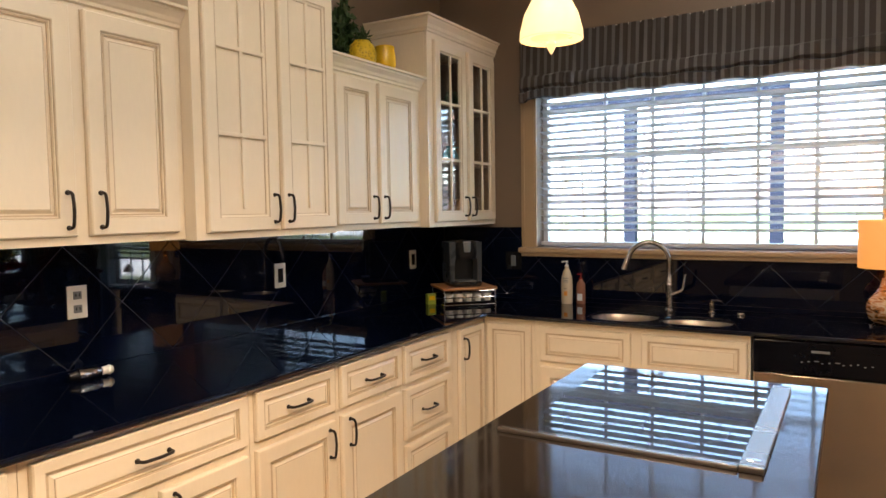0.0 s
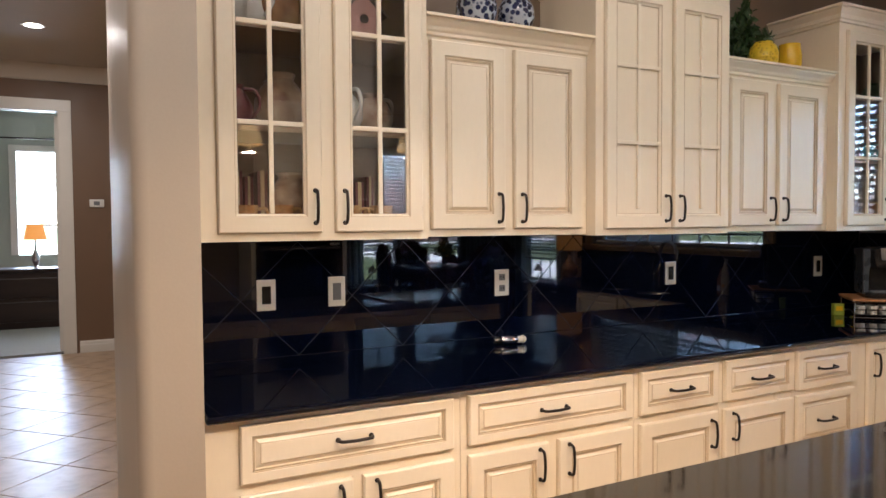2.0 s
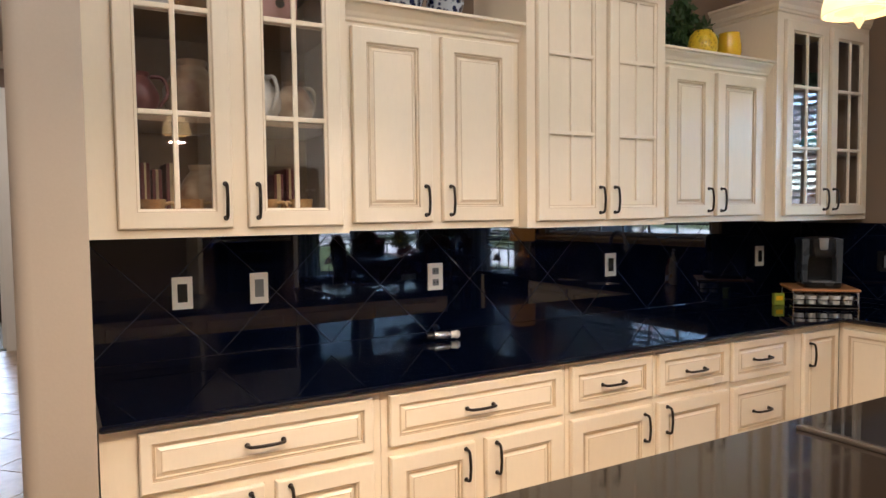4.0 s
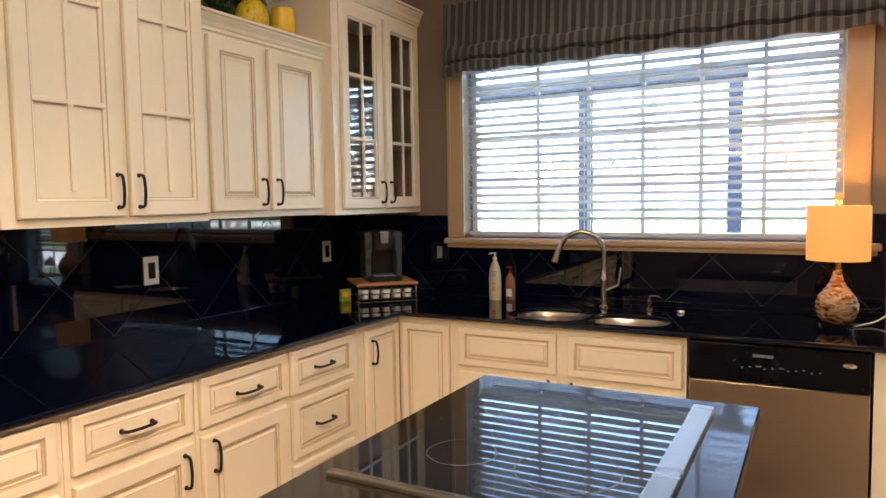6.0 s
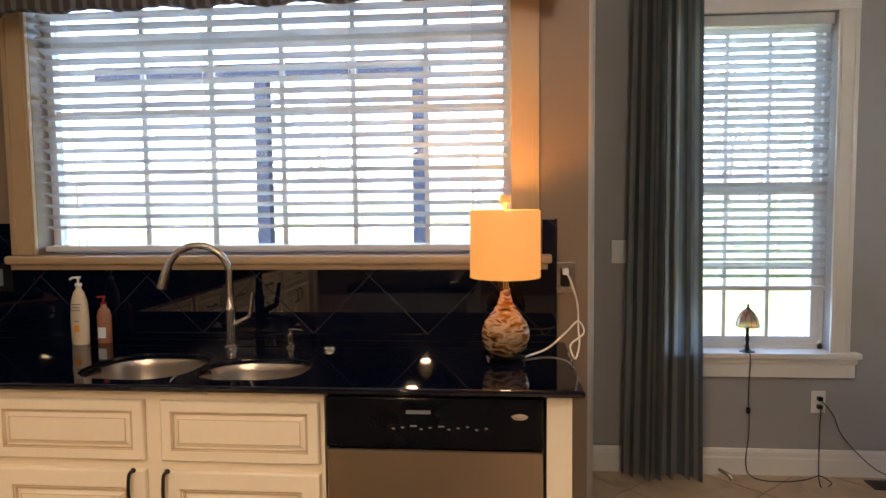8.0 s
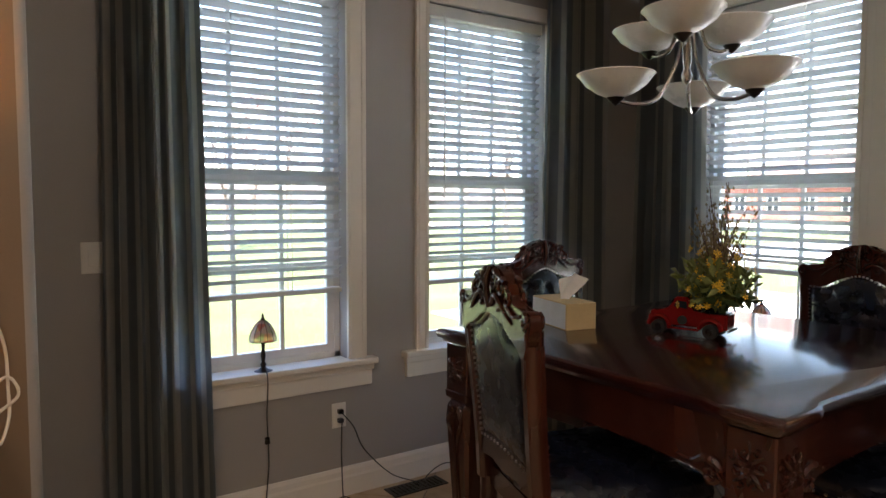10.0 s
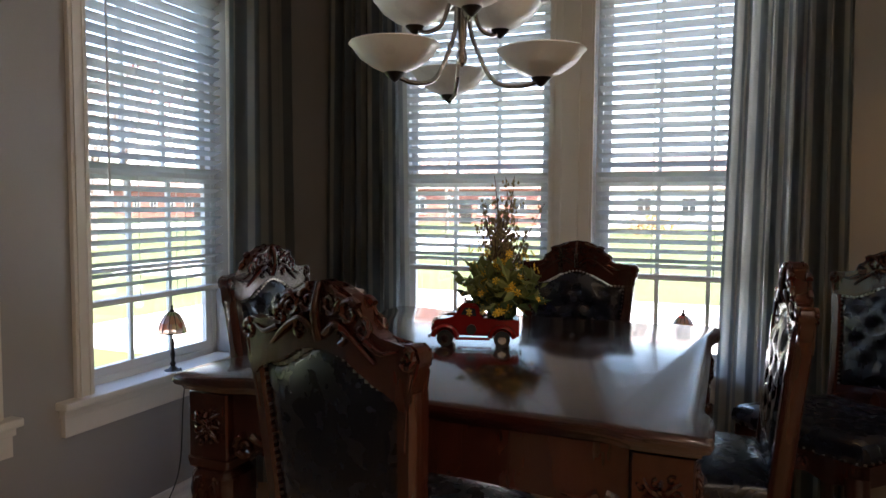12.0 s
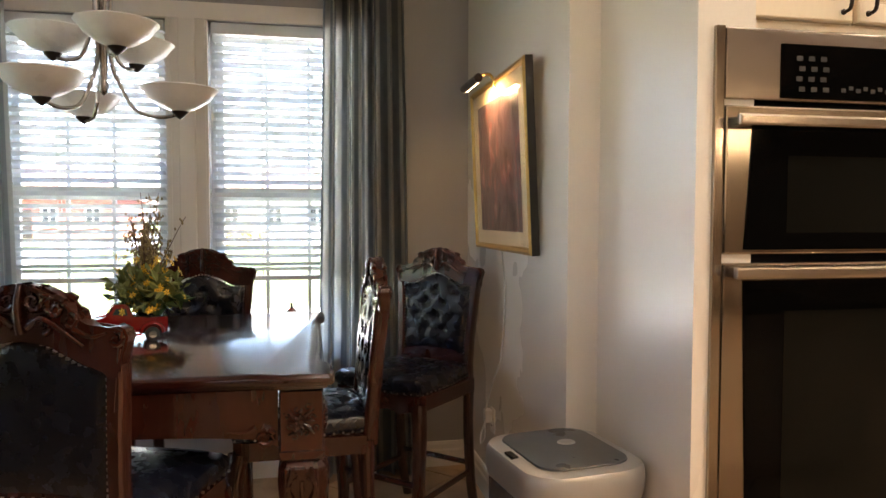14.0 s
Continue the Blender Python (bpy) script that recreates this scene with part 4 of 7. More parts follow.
for a, b, hx in ((0.947, 1.418, 1.385), (1.472, 1.944, 1.49)):
    front(e, "drawer_front", a, b, 0.682, 0.862, NARROWR)
    front(e, "door", a, b, PB, 0.652, RAISED, (hx, 0.60, True))
bm = B(); box(bm, 2.592, 2.662, -0.62, -0.02, 0, 0.894)
tagged(part("end_panel", bm, CREAM), "cream end panel beside the dishwasher", "cabinet panel")

# upper cabinets
def upper_glass(x0, x1, doors, label, left=True, right=True):
    e = thing("upper_cabinet", LW(0.385), label, "wall cabinet", "wall cabinets")
    carcass(e, x0, x1, 1.385, 2.44, 0.383, True, (1.745, 2.07))
    bm = B()
    edges = [x0] + [v for d in doors for v in d[:2]] + [x1]
    for a, b in zip(edges[::2], edges[1::2]):
        box(bm, a, b + 0.0, -0.0005, 0.018, 1.39, 2.435)
    box(bm, x0 + .0006, x1 - .0006, -0.001, 0.0174, 1.385, 1.418); box(bm, x0 + .0006, x1 - .0006, -0.001, 0.0174, 2.388, 2.44)
    part("face_frame", bm, CREAM, e)
    for a, b, h in doors:
        glass_door(e, a, b, 1.412, 2.392, (h, 1.495, True), (1.757, 2.067))
    crown(e, x0, x1, 2.425, 0.085, 0.045, 0.383, left, right)
    return e


upper_glass(-3.878, -3.082, [(-3.797, -3.471, -3.495), (-3.423, -3.108, -3.395)], "tall cream wall cabinet with two glass doors full of crockery", left=False)
upper_glass(-0.798, -0.002, [(-0.742, -0.400, -0.425), (-0.364, -0.03, -0.34)], "tall cream glass-door wall cabinet in the corner by the window", right=False)
e = thing("upper_cabinet", LW(0.385), "tall cream wall cabinet with two barred solid doors", "wall cabinet", "wall cabinets")
carcass(e, -2.333, -1.577, 1.385, 2.44, 0.383)
for a, b, h in ((-2.290, -1.946, -1.972), (-1.918, -1.595, -1.892)):
    glass_door(e, a, b, 1.412, 2.392, (h, 1.495, True), (1.765, 2.078), glass=False)
crown(e, -2.333, -1.577, 2.425, 0.085, 0.045, 0.383)
for x0, x1, doors, lab in ((-3.080, -2.335, ((-3.045, -2.735, -2.765), (-2.690, -2.370, -2.66)), "cream double-door wall cabinet under two blue porcelain jars"),
                           (-1.575, -0.800, ((-1.512, -1.217, -1.245), (-1.183, -0.850, -1.155)), "cream double-door wall cabinet under a plant and yellow jars")):
    e = thing("upper_cabinet", LW(0.33), lab, "wall cabinet", "wall cabinets")
    carcass(e, x0, x1, 1.390, 2.118, 0.328)
    for a, b, h in doors:
        front(e, "door", a, b, 1.417, 2.098, RAISED, (h, 1.495, True))
    crown(e, x0, x1, 2.112, 0.070, 0.055, 0.328, False, False)

# ---- the counter: one black granite top in an L, with the sink let in ----
def oval(cx, cy, a, b, n=28, p=2.6):
    out = []
    for i in range(n):
        t = 2 * math.pi * i / n
        c, s = math.cos(t), math.sin(t)
        out.append((cx + a * math.copysign(abs(c) ** (2 / p), c), cy + b * math.copysign(abs(s) ** (2 / p), s)))
    return out


SINKS = (oval(1.325, -0.420, 0.180, 0.172), oval(1.690, -0.440, 0.172, 0.140))
def slab(name, outer, holes, z0, z1, material, label, category, bev=0.012):
    bm = B()
    es = []
    for lp in (outer, *holes):
        vs = [bm.verts.new((x, y, z1)) for x, y in lp]
        es += [bm.edges.new((vs[i], vs[(i + 1) % len(vs)])) for i in range(len(vs))]
    r = bmesh.ops.triangle_fill(bm, use_beauty=True, edges=es)
    bmesh.ops.recalc_face_normals(bm, faces=bm.faces)
    ext = bmesh.ops.extrude_face_region(bm, geom=bm.faces[:])
    for v in ext["geom"]:
        if isinstance(v, bmesh.types.BMVert):
            v.co.z = z0
    me = mesh_of(bm, name, material)
    ob = new(name, me)
    md = ob.modifiers.new("edge", "BEVEL")
    md.width, md.segments, md.limit_method, md.angle_limit = bev, 3, "ANGLE", radians(50)
    return tagged(ob, label, category)


slab("countertop", [(0.001, -3.880), (0.655, -3.880), (0.655, -0.655), (2.695, -0.655), (2.695, -0.001), (0.001, -0.001)], SINKS, 0.895, 0.915, GRANITE,
     "polished black granite worktop in an L with a rounded edge", "countertop", 0.008)
e = thing("kitchen_sink", pose(0, 0, 0), "double-bowl stainless steel undermount sink", "sink")
for k, (cx, cy, a, b, dp) in enumerate(((1.325, -0.420, 0.180, 0.172, 0.19), (1.690, -0.440, 0.172, 0.140, 0.15))):
    bm = B()
    loops = []
    for ins, z in ((0.018, 0.8935), (0.002, 0.894), (0.0, 0.890), (-0.004, 0.87), (-0.012, 0.875 - dp + 0.03), (-0.03, 0.875 - dp + 0.006), (-0.07, 0.875 - dp)):
        loops.append([bm.verts.new((x, y, z)) for x, y in oval(cx, cy, a + ins, b + ins)])
    for u, v in zip(loops, loops[1:]):
        for i in range(28):
            bm.faces.new((u[i], u[(i + 1) % 28], v[(i + 1) % 28], v[i]))
    bm.faces.new(loops[-1])
    part("bowl", bm, STEEL, e, smooth=60)
    bm = B(); lathe(bm, [(0.001, 0.004), (0.03, 0.003), (0.042, 0.001), (0.042, 0)], 20, (cx, cy, 0.8755 - dp)); part("drain", bm, CHROME, e, smooth=40)

# faucet, soap dispenser, air gap
e = thing("faucet", pose(1.500, -0.155, 0.915), "brushed nickel gooseneck pull-down faucet with a side lever", "faucet")
bm = B(); lathe(bm, [(0.028, 0), (0.028, 0.006), (0.020, 0.014), (0.018, 0.05), (0.0185, 0.13), (0.020, 0.135), (0.020, 0.145), (0.015, 0.152), (0.0125, 0.20)], 20); part("base", bm, NICKEL, e, smooth=40)
arc = [(0, 0, 0.19), (-0.001, 0, 0.26)] + [(-0.105 + 0.105 * math.cos(t), -0.02 * (1 - math.cos(t)), 0.265 + 0.105 * math.sin(t)) for t in np.linspace(0.15, 2.75, 14)]
bm = B(); tube(bm, arc, 0.0125, 14); part("spout", bm, NICKEL, e, smooth=50)
bm = B(); tube(bm, [arc[-1], Vector(arc[-1]) + Vector((-0.012, -0.004, -0.03)), Vector(arc[-1]) + Vector((-0.028, -0.008, -0.085))], 0.0135, 14, 0.019); part("spray_head", bm, NICKEL, e, smooth=50)
bm = B(); tube(bm, [(0.012, 0, 0.085), (0.045, 0, 0.10)], 0.013, 12, 0.012); tube(bm, curve_pts([(0.045, 0, 0.10), (0.068, 0, 0.115), (0.075, 0, 0.15), (0.083, -0.002, 0.20)], 5), 0.011, 10, 0.007); part("lever", bm, NICKEL, e, smooth=50)
e = thing("soap_dispenser", pose(1.715, -0.150, 0.915), "small brushed nickel soap dispenser pump", "soap dispenser")
bm = B(); lathe(bm, [(0.020, 0), (0.020, 0.005), (0.015, 0.010), (0.0135, 0.035), (0.0155, 0.04), (0.015, 0.055), (0.006, 0.058), (0.006, 0.068)], 16); part("pump", bm, NICKEL, e, smooth=40)
bm = B(); tube(bm, [(0, 0, 0.066), (0.03, -0.008, 0.069), (0.052, -0.014, 0.066)], 0.006, 8, 0.004); part("spout", bm, NICKEL, e, smooth=40)
bm = B(); lathe(bm, [(0.022, 0), (0.022, 0.008), (0.019, 0.013), (0.001, 0.014)], 18); 
tagged(part("sink_hole_cover", bm, NICKEL, None, smooth=40, at=pose(1.86, -0.165, 0.915)), "small round brushed nickel hole cover on the worktop", "sink hole cover")

# ---- dishwasher ----
e = thing("dishwasher", pose(0, -0.61, 0), "stainless steel dishwasher with a black control panel under the worktop", "dishwasher")
bm = B(); box(bm, 1.970, 2.582, 0.0, 0.58, 0.10, 0.890); part("tub", bm, BLACKP, e)
bm = B(); box(bm, 1.970, 2.582, -0.028, -0.001, 0.125, 0.738, 0.006); part("door", bm, STEELV, e, "brushed stainless steel door")
bm = B(); box(bm, 1.970, 2.582, -0.032, -0.001, 0.742, 0.888, 0.006); cp = part("control_panel", bm, PANELB, e, "glossy black control panel")
bm = B(); lathe(bm, [(0.001, 0.003), (0.9, 0.0025), (1.0, 0)], 28, sx=0.024, sy=0.010); part("badge", bm, CHROME, cp, "oval chrome badge", at=pose(2.517, -0.032, 0.838, 90))
for i in range(11):
    bm = B(); w = 0.030 if i in (2, 5) else 0.014
    x = 2.16 + i * 0.026
    box(bm, x, x + w * .6, -0.0332, -0.0321, 0.797 + 0.004 * (i % 3), 0.801 + 0.004 * (i % 3)); part("button_print", bm, GREYP, cp)
bm = B(); box(bm, 2.20, 2.27, -0.0345, -0.0321, 0.842, 0.852); part("latch", bm, GREYP, cp)
bm = B(); box(bm, 1.970, 2.582, 0.04, 0.05, 0.0, 0.10); part("kick_plate", bm, BLACKP, e)

# ---- island with its cooktop ----
e = thing("kitchen_island", pose(0, 0, 0), "cream kitchen island under a polished dark brown granite top", "kitchen island")
bm = B(); box(bm, 1.56, 2.245, -3.86, -1.605, 0.10, 0.876); part("body", bm, CREAM, e)
bm = B(); box(bm, 1.62, 2.19, -3.80, -1.66, 0.0, 0.10); part("toe_kick", bm, CREAM, e)
for k in range(4):
    front(e, "door", 1.0, 1.45, PB, 0.84, RAISED).matrix_basis = pose(1.56, -1.70 - 0.0, 0, rz=-90) @ pose(-1.0 + 0.53 * k, 0, 0)
isl = slab("island_top", [(1.522, -3.90), (2.288, -3.90), (2.288, -1.566), (1.522, -1.566)], [], 0.877, 0.917, ISLAND, "polished dark brown granite island top", "countertop", 0.008)
e = thing("cooktop", pose(0, 0, 0.917), "black glass cooktop with a brushed steel side rail and front trim", "cooktop")
bm = B(); box(bm, 1.612, 2.140, -2.385, -1.665, 0, 0.005, 0.001); ck = part("glass_plate", bm, CERAM, e)
bm = B(); box(bm, 1.575, 2.140, -2.412, -2.386, 0, 0.010, 0.003); part("front_trim", bm, STEEL, e, "narrow brushed steel trim")
bm = B(); box(bm, 2.142, 2.192, -2.415, -1.658, 0, 0.014, 0.004); rl = part("side_rail", bm, STEEL, e, "wide brushed steel rail")
bm = B(); lathe(bm, [(0.001, 0.0015), (0.9, 0.001), (1, 0)], 24, (2.167, -2.365, 0.0142), 0.017, 0.010); part("badge", bm, CHROME, rl, "oval chrome badge")
RINGM = mat("printed_burner_ring", (0.05, 0.05, 0.055), 0.25)
for cx, cy, rr in ((1.76, -1.84, 0.105), (1.76, -2.19, 0.075), (1.99, -1.84, 0.075), (1.99, -2.19, 0.105), (1.76, -1.84, .065)):
    bm = B(); n = 40
    a = [bm.verts.new((cx + rr * math.cos(t), cy + rr * math.sin(t), 0.0054)) for t in np.linspace(0, 2 * math.pi, n, endpoint=False)]
    b = [bm.verts.new((cx + (rr - .003) * math.cos(t), cy + (rr - .003) * math.sin(t), 0.0054)) for t in np.linspace(0, 2 * math.pi, n, endpoint=False)]
    for i in range(n):
        bm.faces.new((a[i], a[(i + 1) % n], b[(i + 1) % n], b[i]))
    part("burner_ring", bm, RINGM, ck, "printed burner ring")

# ---- wall oven in its tall cabinet ----
ym = pose(3.79, 0, 0, rz=-90)            # local x is -y
e = thing("oven_cabinet", ym, "tall cream painted cabinet round the built-in double oven", "tall cabinet")
bm = B()
x0, x1 = 1.962, 2.86
box(bm, x0, x0 + 0.040, 0, 0.6, 0, 2.44); box(bm, x1 - 0.040, x1, 0, 0.6, 0, 2.44)
box(bm, x0 + .040, x1 - .040, 0, 0.6, 0, 0.50); box(bm, x0 + .040, x1 - .040, 0, 0.6, 1.845, 2.44)
box(bm, x0 + .040, x1 - .040, 0.55, 0.6, 0.5, 1.845)
part("body", bm, CREAM, e)
for a, b, h in ((2.005, 2.405, 2.375), (2.42, 2.82, 2.45)):
    front(e, "door", a, b, 1.868, 2.40, RAISED, (h, 1.945, True))
front(e, "drawer", 2.005, 2.82, 0.13, 0.47, RAISED, (2.41, 0.30, False))
e = thing("double_oven", ym, "built-in stainless steel double wall oven with black glass doors", "oven")
ox0, ox1 = 2.033, 2.789
for a in (2.004, 2.792):
    bm = B(); box(bm, a, a + .026, -0.032, -0.0045, 0.515, 1.838, 0.003); part("side_trim", bm, STEELV, e, "upright steel side trim")
bm = B(); box(bm, 2.004, 2.818, -0.004, 0.54, 0.515, 1.838); part("housing", bm, PANELB, e)
bm = B(); box(bm, ox0, ox1, -0.030, -0.005, 1.655, 1.835, 0.004); pn = part("control_panel", bm, STEEL, e, "brushed steel control panel")
bm = B(); box(bm, ox0 + 0.155, ox1 - 0.155, -0.034, -0.031, 1.662, 1.800, 0.001); gp = part("glass_panel", bm, OVENG, pn)
KEYM = mat("pale_key_print", (0.035, 0.035, 0.035), 0.4)
bm = B()
for i in range(3):
    for j in range(4):
        box(bm, ox0 + 0.205 + i * 0.035 - .008 * (j % 2), ox0 + 0.222 + i * 0.035 - .008 * (j % 2), -0.0352, -0.0341, 1.680 + j * 0.026, 1.692 + j * 0.026)
for i in range(8):
    box(bm, ox0 + 0.33 + i * 0.022, ox0 + 0.343 + i * 0.022, -0.0352, -0.0341, 1.682 + .006 * (i % 2), 1.692 + .006 * (i % 2))
part("key_print", bm, KEYM, pn)["kind"] = "stuff"
for nm, a, b, hz_ in (("upper_door", 1.262, 1.640, 1.600), ("lower_door", 0.540, 1.240, 1.218)):
    bm = B(); box(bm, ox0, ox1, -0.034, -0.006, a, b, 0.005); dr = part(nm, bm, STEELV, e, "steel and black glass oven door")
    it, ib = (.076, .056) if nm == "upper_door" else (.056, .076)
    bm = B(); prism(bm, [(ox0 + ib, a + .012), (ox1 - ib, a + .012), (ox1 - it, b - .045), (ox0 + it, b - .045)], -0.038, -0.035); part("door_glass", bm, OVENG, dr)
    bm = B(); box(bm, ox0 + 0.175, ox1 - 0.175, -0.0392, -0.0381, a + 0.055, b - 0.125); part("viewing_window", bm, OVENW, dr)
    bm = B(); box(bm, ox0 + 0.010, ox1 - 0.010, -0.080, -0.060, hz_ - 0.016, hz_ + 0.014, 0.007)
    for x in (ox0 + 0.03, ox1 - 0.06):
        box(bm, x, x + 0.03, -0.062, -0.033, hz_ - 0.012, hz_ + 0.010)
    part("handle", bm, STEEL, dr, "flat brushed steel handle")
bm = B(); lathe(bm, [(0.001, 0.0015), (0.9, 0.001), (1, 0)], 24, sx=0.024, sy=0.010); part("badge", bm, CHROME, e, "oval chrome badge", at=pose(2.535, -0.0382, 1.332, 90))

# ---- dining table ----
def section_loft(bm, rows, c=(0, 0)):
    """Square sections (z, half width, corner cut) stacked into a leg."""
    prev = None
    for z, h, k in rows:
        pts = [(h - k, -h), (h, -h + k), (h, h - k), (h - k, h), (-h + k, h), (-h, h - k), (-h, -h + k), (-h + k, -h)]
        r = [bm.verts.new((c[0] + x, c[1] + y, z)) for x, y in pts]
        if prev:
            for i in range(8):
                bm.faces.new((prev[i], prev[(i + 1) % 8], r[(i + 1) % 8], r[i]))
        else:
            bm.faces.new(r[::-1])
        prev = r
    bm.faces.new(prev)


def spiral(c, r, turns, start, hand=1, n=14, y=0.0, grow=0.0):
    """Points of a scroll in the x-z plane."""
    return [(c[0] + (r * (1 - 0.8 * i / n)) * math.cos(start + hand * turns * 2 * math.pi * i / n), y + grow * i / n, c[1] + (r * (1 - 0.8 * i / n)) * math.sin(start + hand * turns * 2 * math.pi * i / n)) for i in range(n + 1)]


def rosette(bm, c, r, y):
    """A carved flower of eight leaves and a boss, on a face towards -y."""
    cx, cz = c
    for k in range(8):
        a = k * math.pi / 4 + math.pi / 8 * (k % 2) * 0
        L = r * (1.0 if k % 2 else 0.72)
        p0 = (cx + 0.010 * math.cos(a), y - 0.001, cz + 0.010 * math.sin(a))
        p1 = (cx + L * .55 * math.cos(a + .16), y - 0.008, cz + L * .55 * math.sin(a + .16))
        p2 = (cx + L * math.cos(a), y - 0.002, cz + L * math.sin(a))
        tube(bm, curve_pts([p0, p1, p2], 3), 0.0075, 5, 0.003)
        tube(bm, spiral((cx + L * math.cos(a + .34) * .85, cz + L * math.sin(a + .34) * .85), 0.010, 0.9, a, 1, 6, y - 0.002), 0.0035, 4, 0.002)
    tube(bm, [(cx, y, cz), (cx, y - 0.010, cz)], 0.011, 8, 0.006)


TX0, TX1, TY0, TY1, TZ = 3.940, 5.160, -1.064, 0.125, 0.955
e = thing("dining_table", Matrix.Diagonal((1, 1, TZ / 0.935, 1)), "counter-height mahogany dining table with carved legs, polished top", "dining table")
def table_outline(o):
    q = []
    w, s, a = 0.16, 0.022, 0.035
    for (cx, cy, dx, dy) in ((TX0, TY0, 1, 1), (TX1, TY0, -1, 1), (TX1, TY1, -1, -1), (TX0, TY1, 1, -1)):
        run_ = [(cx + dx * (s + o), cy + dy * (w + a)), (cx + dx * (0.006 + o), cy + dy * w), (cx + dx * o, cy + dy * (w - .03)), (cx + dx * o, cy + dy * (0.014 + o)), (cx + dx * (0.004 + o), cy + dy * (0.004 + o)),
                (cx + dx * (0.014 + o), cy + dy * o), (cx + dx * (w - .03), cy + dy * o), (cx + dx * w, cy + dy * (0.006 + o)), (cx + dx * (w + a), cy + dy * (s + o))]
        q += run_ if dx == dy else run_[::-1]
    return q
bm = B()
loops = []
for o, z in ((0.030, 0.892), (0.018, 0.896), (0.014, 0.904), (0.004, 0.908), (0.0, 0.916), (0.001, 0.926), (0.006, 0.932), (0.016, 0.935)):
    loops.append([bm.verts.new((x, y, z)) for x, y in table_outline(o)])
for a, b in zip(loops, loops[1:]):
    n = len(a)
    for i in range(n):
        bm.faces.new((a[i], a[(i + 1) % n], b[(i + 1) % n], b[i]))
bm.faces.new(loops[0][::-1]); bm.faces.new(loops[-1])
part("tabletop", bm, WOODT, e, "polished red mahogany top with an ogee edge", smooth=35)
I = 0.085
for (sx, sy, px, py) in ((1, 1, TX0 + I, TY0 + I), (-1, 1, TX1 - I, TY0 + I), (-1, -1, TX1 - I, TY1 - I), (1, -1, TX0 + I, TY1 - I)):
    bm = B()
    section_loft(bm, [(0.0, .030, .006), (0.03, .036, .008), (0.06, .028, .006), (0.10, .030, .006), (0.35, .042, .008), (0.58, .056, .012), (0.66, .062, .018), (0.69, .060, .018), (0.705, .048, .010), (0.715, .058, .006), (0.735, .060, .004), (0.738, .056, .004), (0.888, .056, .004)], (px, py))
    leg = part("leg", bm, WOODC, e, smooth=30)
    for rz in (-90 if sx > 0 else 90, 0 if sy > 0 else 180):
        bm = B(); rosette(bm, (0, 0.812), 0.046, -0.056)
        tube(bm, curve_pts([(-.025, -.060, .69), (-.034, -.064, .64), (-.016, -.060, .60), (-.004, -.058, .54)], 4), .009, 5, .003)
        tube(bm, curve_pts([(.025, -.060, .69), (.034, -.064, .64), (.016, -.060, .60), (.004, -.058, .54)], 4), .009, 5, .003)
        tube(bm, spiral((-.020, .675), .018, 1.1, 1.5, 1, 9, -.062), .005, 5, .003); tube(bm, spiral((.020, .675), .018, 1.1, 1.6, -1, 9, -.062), .005, 5, .003)
        tube(bm, curve_pts([(0, -.060, .66), (0, -.064, .61), (0, -.056, .50), (0, -.050, .38)], 4), .007, 5, .003)
        part("carving", bm, WOODC, leg, "carved rosette and acanthus", smooth=60, at=pose(px, py, 0, rz=rz))
for x0, x1, y0, y1, ax in ((TX0 + .145, TX1 - .145, TY0 + .045, TY0 + .067, "x"), (TX0 + .145, TX1 - .145, TY1 - .067, TY1 - .045, "x"), (TY0 + .145, TY1 - .145, TX0 + .045, TX0 + .067, "y"), (TY0 + .145, TY1 - .145, TX1 - .067, TX1 - .045, "y")):
    bm = B()
    n = 24
    out = [(x0, 0.892)] + [(x0 + (x1 - x0) * i / n, 0.755 + 0.030 * math.sin(math.pi * i / n) ** 0.6 + (0.0 if 0 < i < n else -.01)) for i in range(n + 1)] + [(x1, 0.892)]
    prism(bm, out, y0, y1)
    for xs, hand in ((x0 + 0.035, 1), (x1 - 0.035, -1)):
        for yy in (y0 - 0.004, y1 + 0.004):
            tube(bm, spiral((xs, 0.772), 0.028, 1.3, 1.4, hand, 12, yy), 0.010, 6, 0.005)
            tube(bm, curve_pts([(xs + hand * .02, yy, .80), (xs + hand * .05, yy, .785), (xs + hand * .09, yy, .79)], 4), 0.009, 6, 0.003)
    ob = part("apron", bm, WOODC, e, smooth=40)
    if ax == "y":
        for v in ob.data.vertices:
            v.co = (v.co.y, v.co.x, v.co.z)


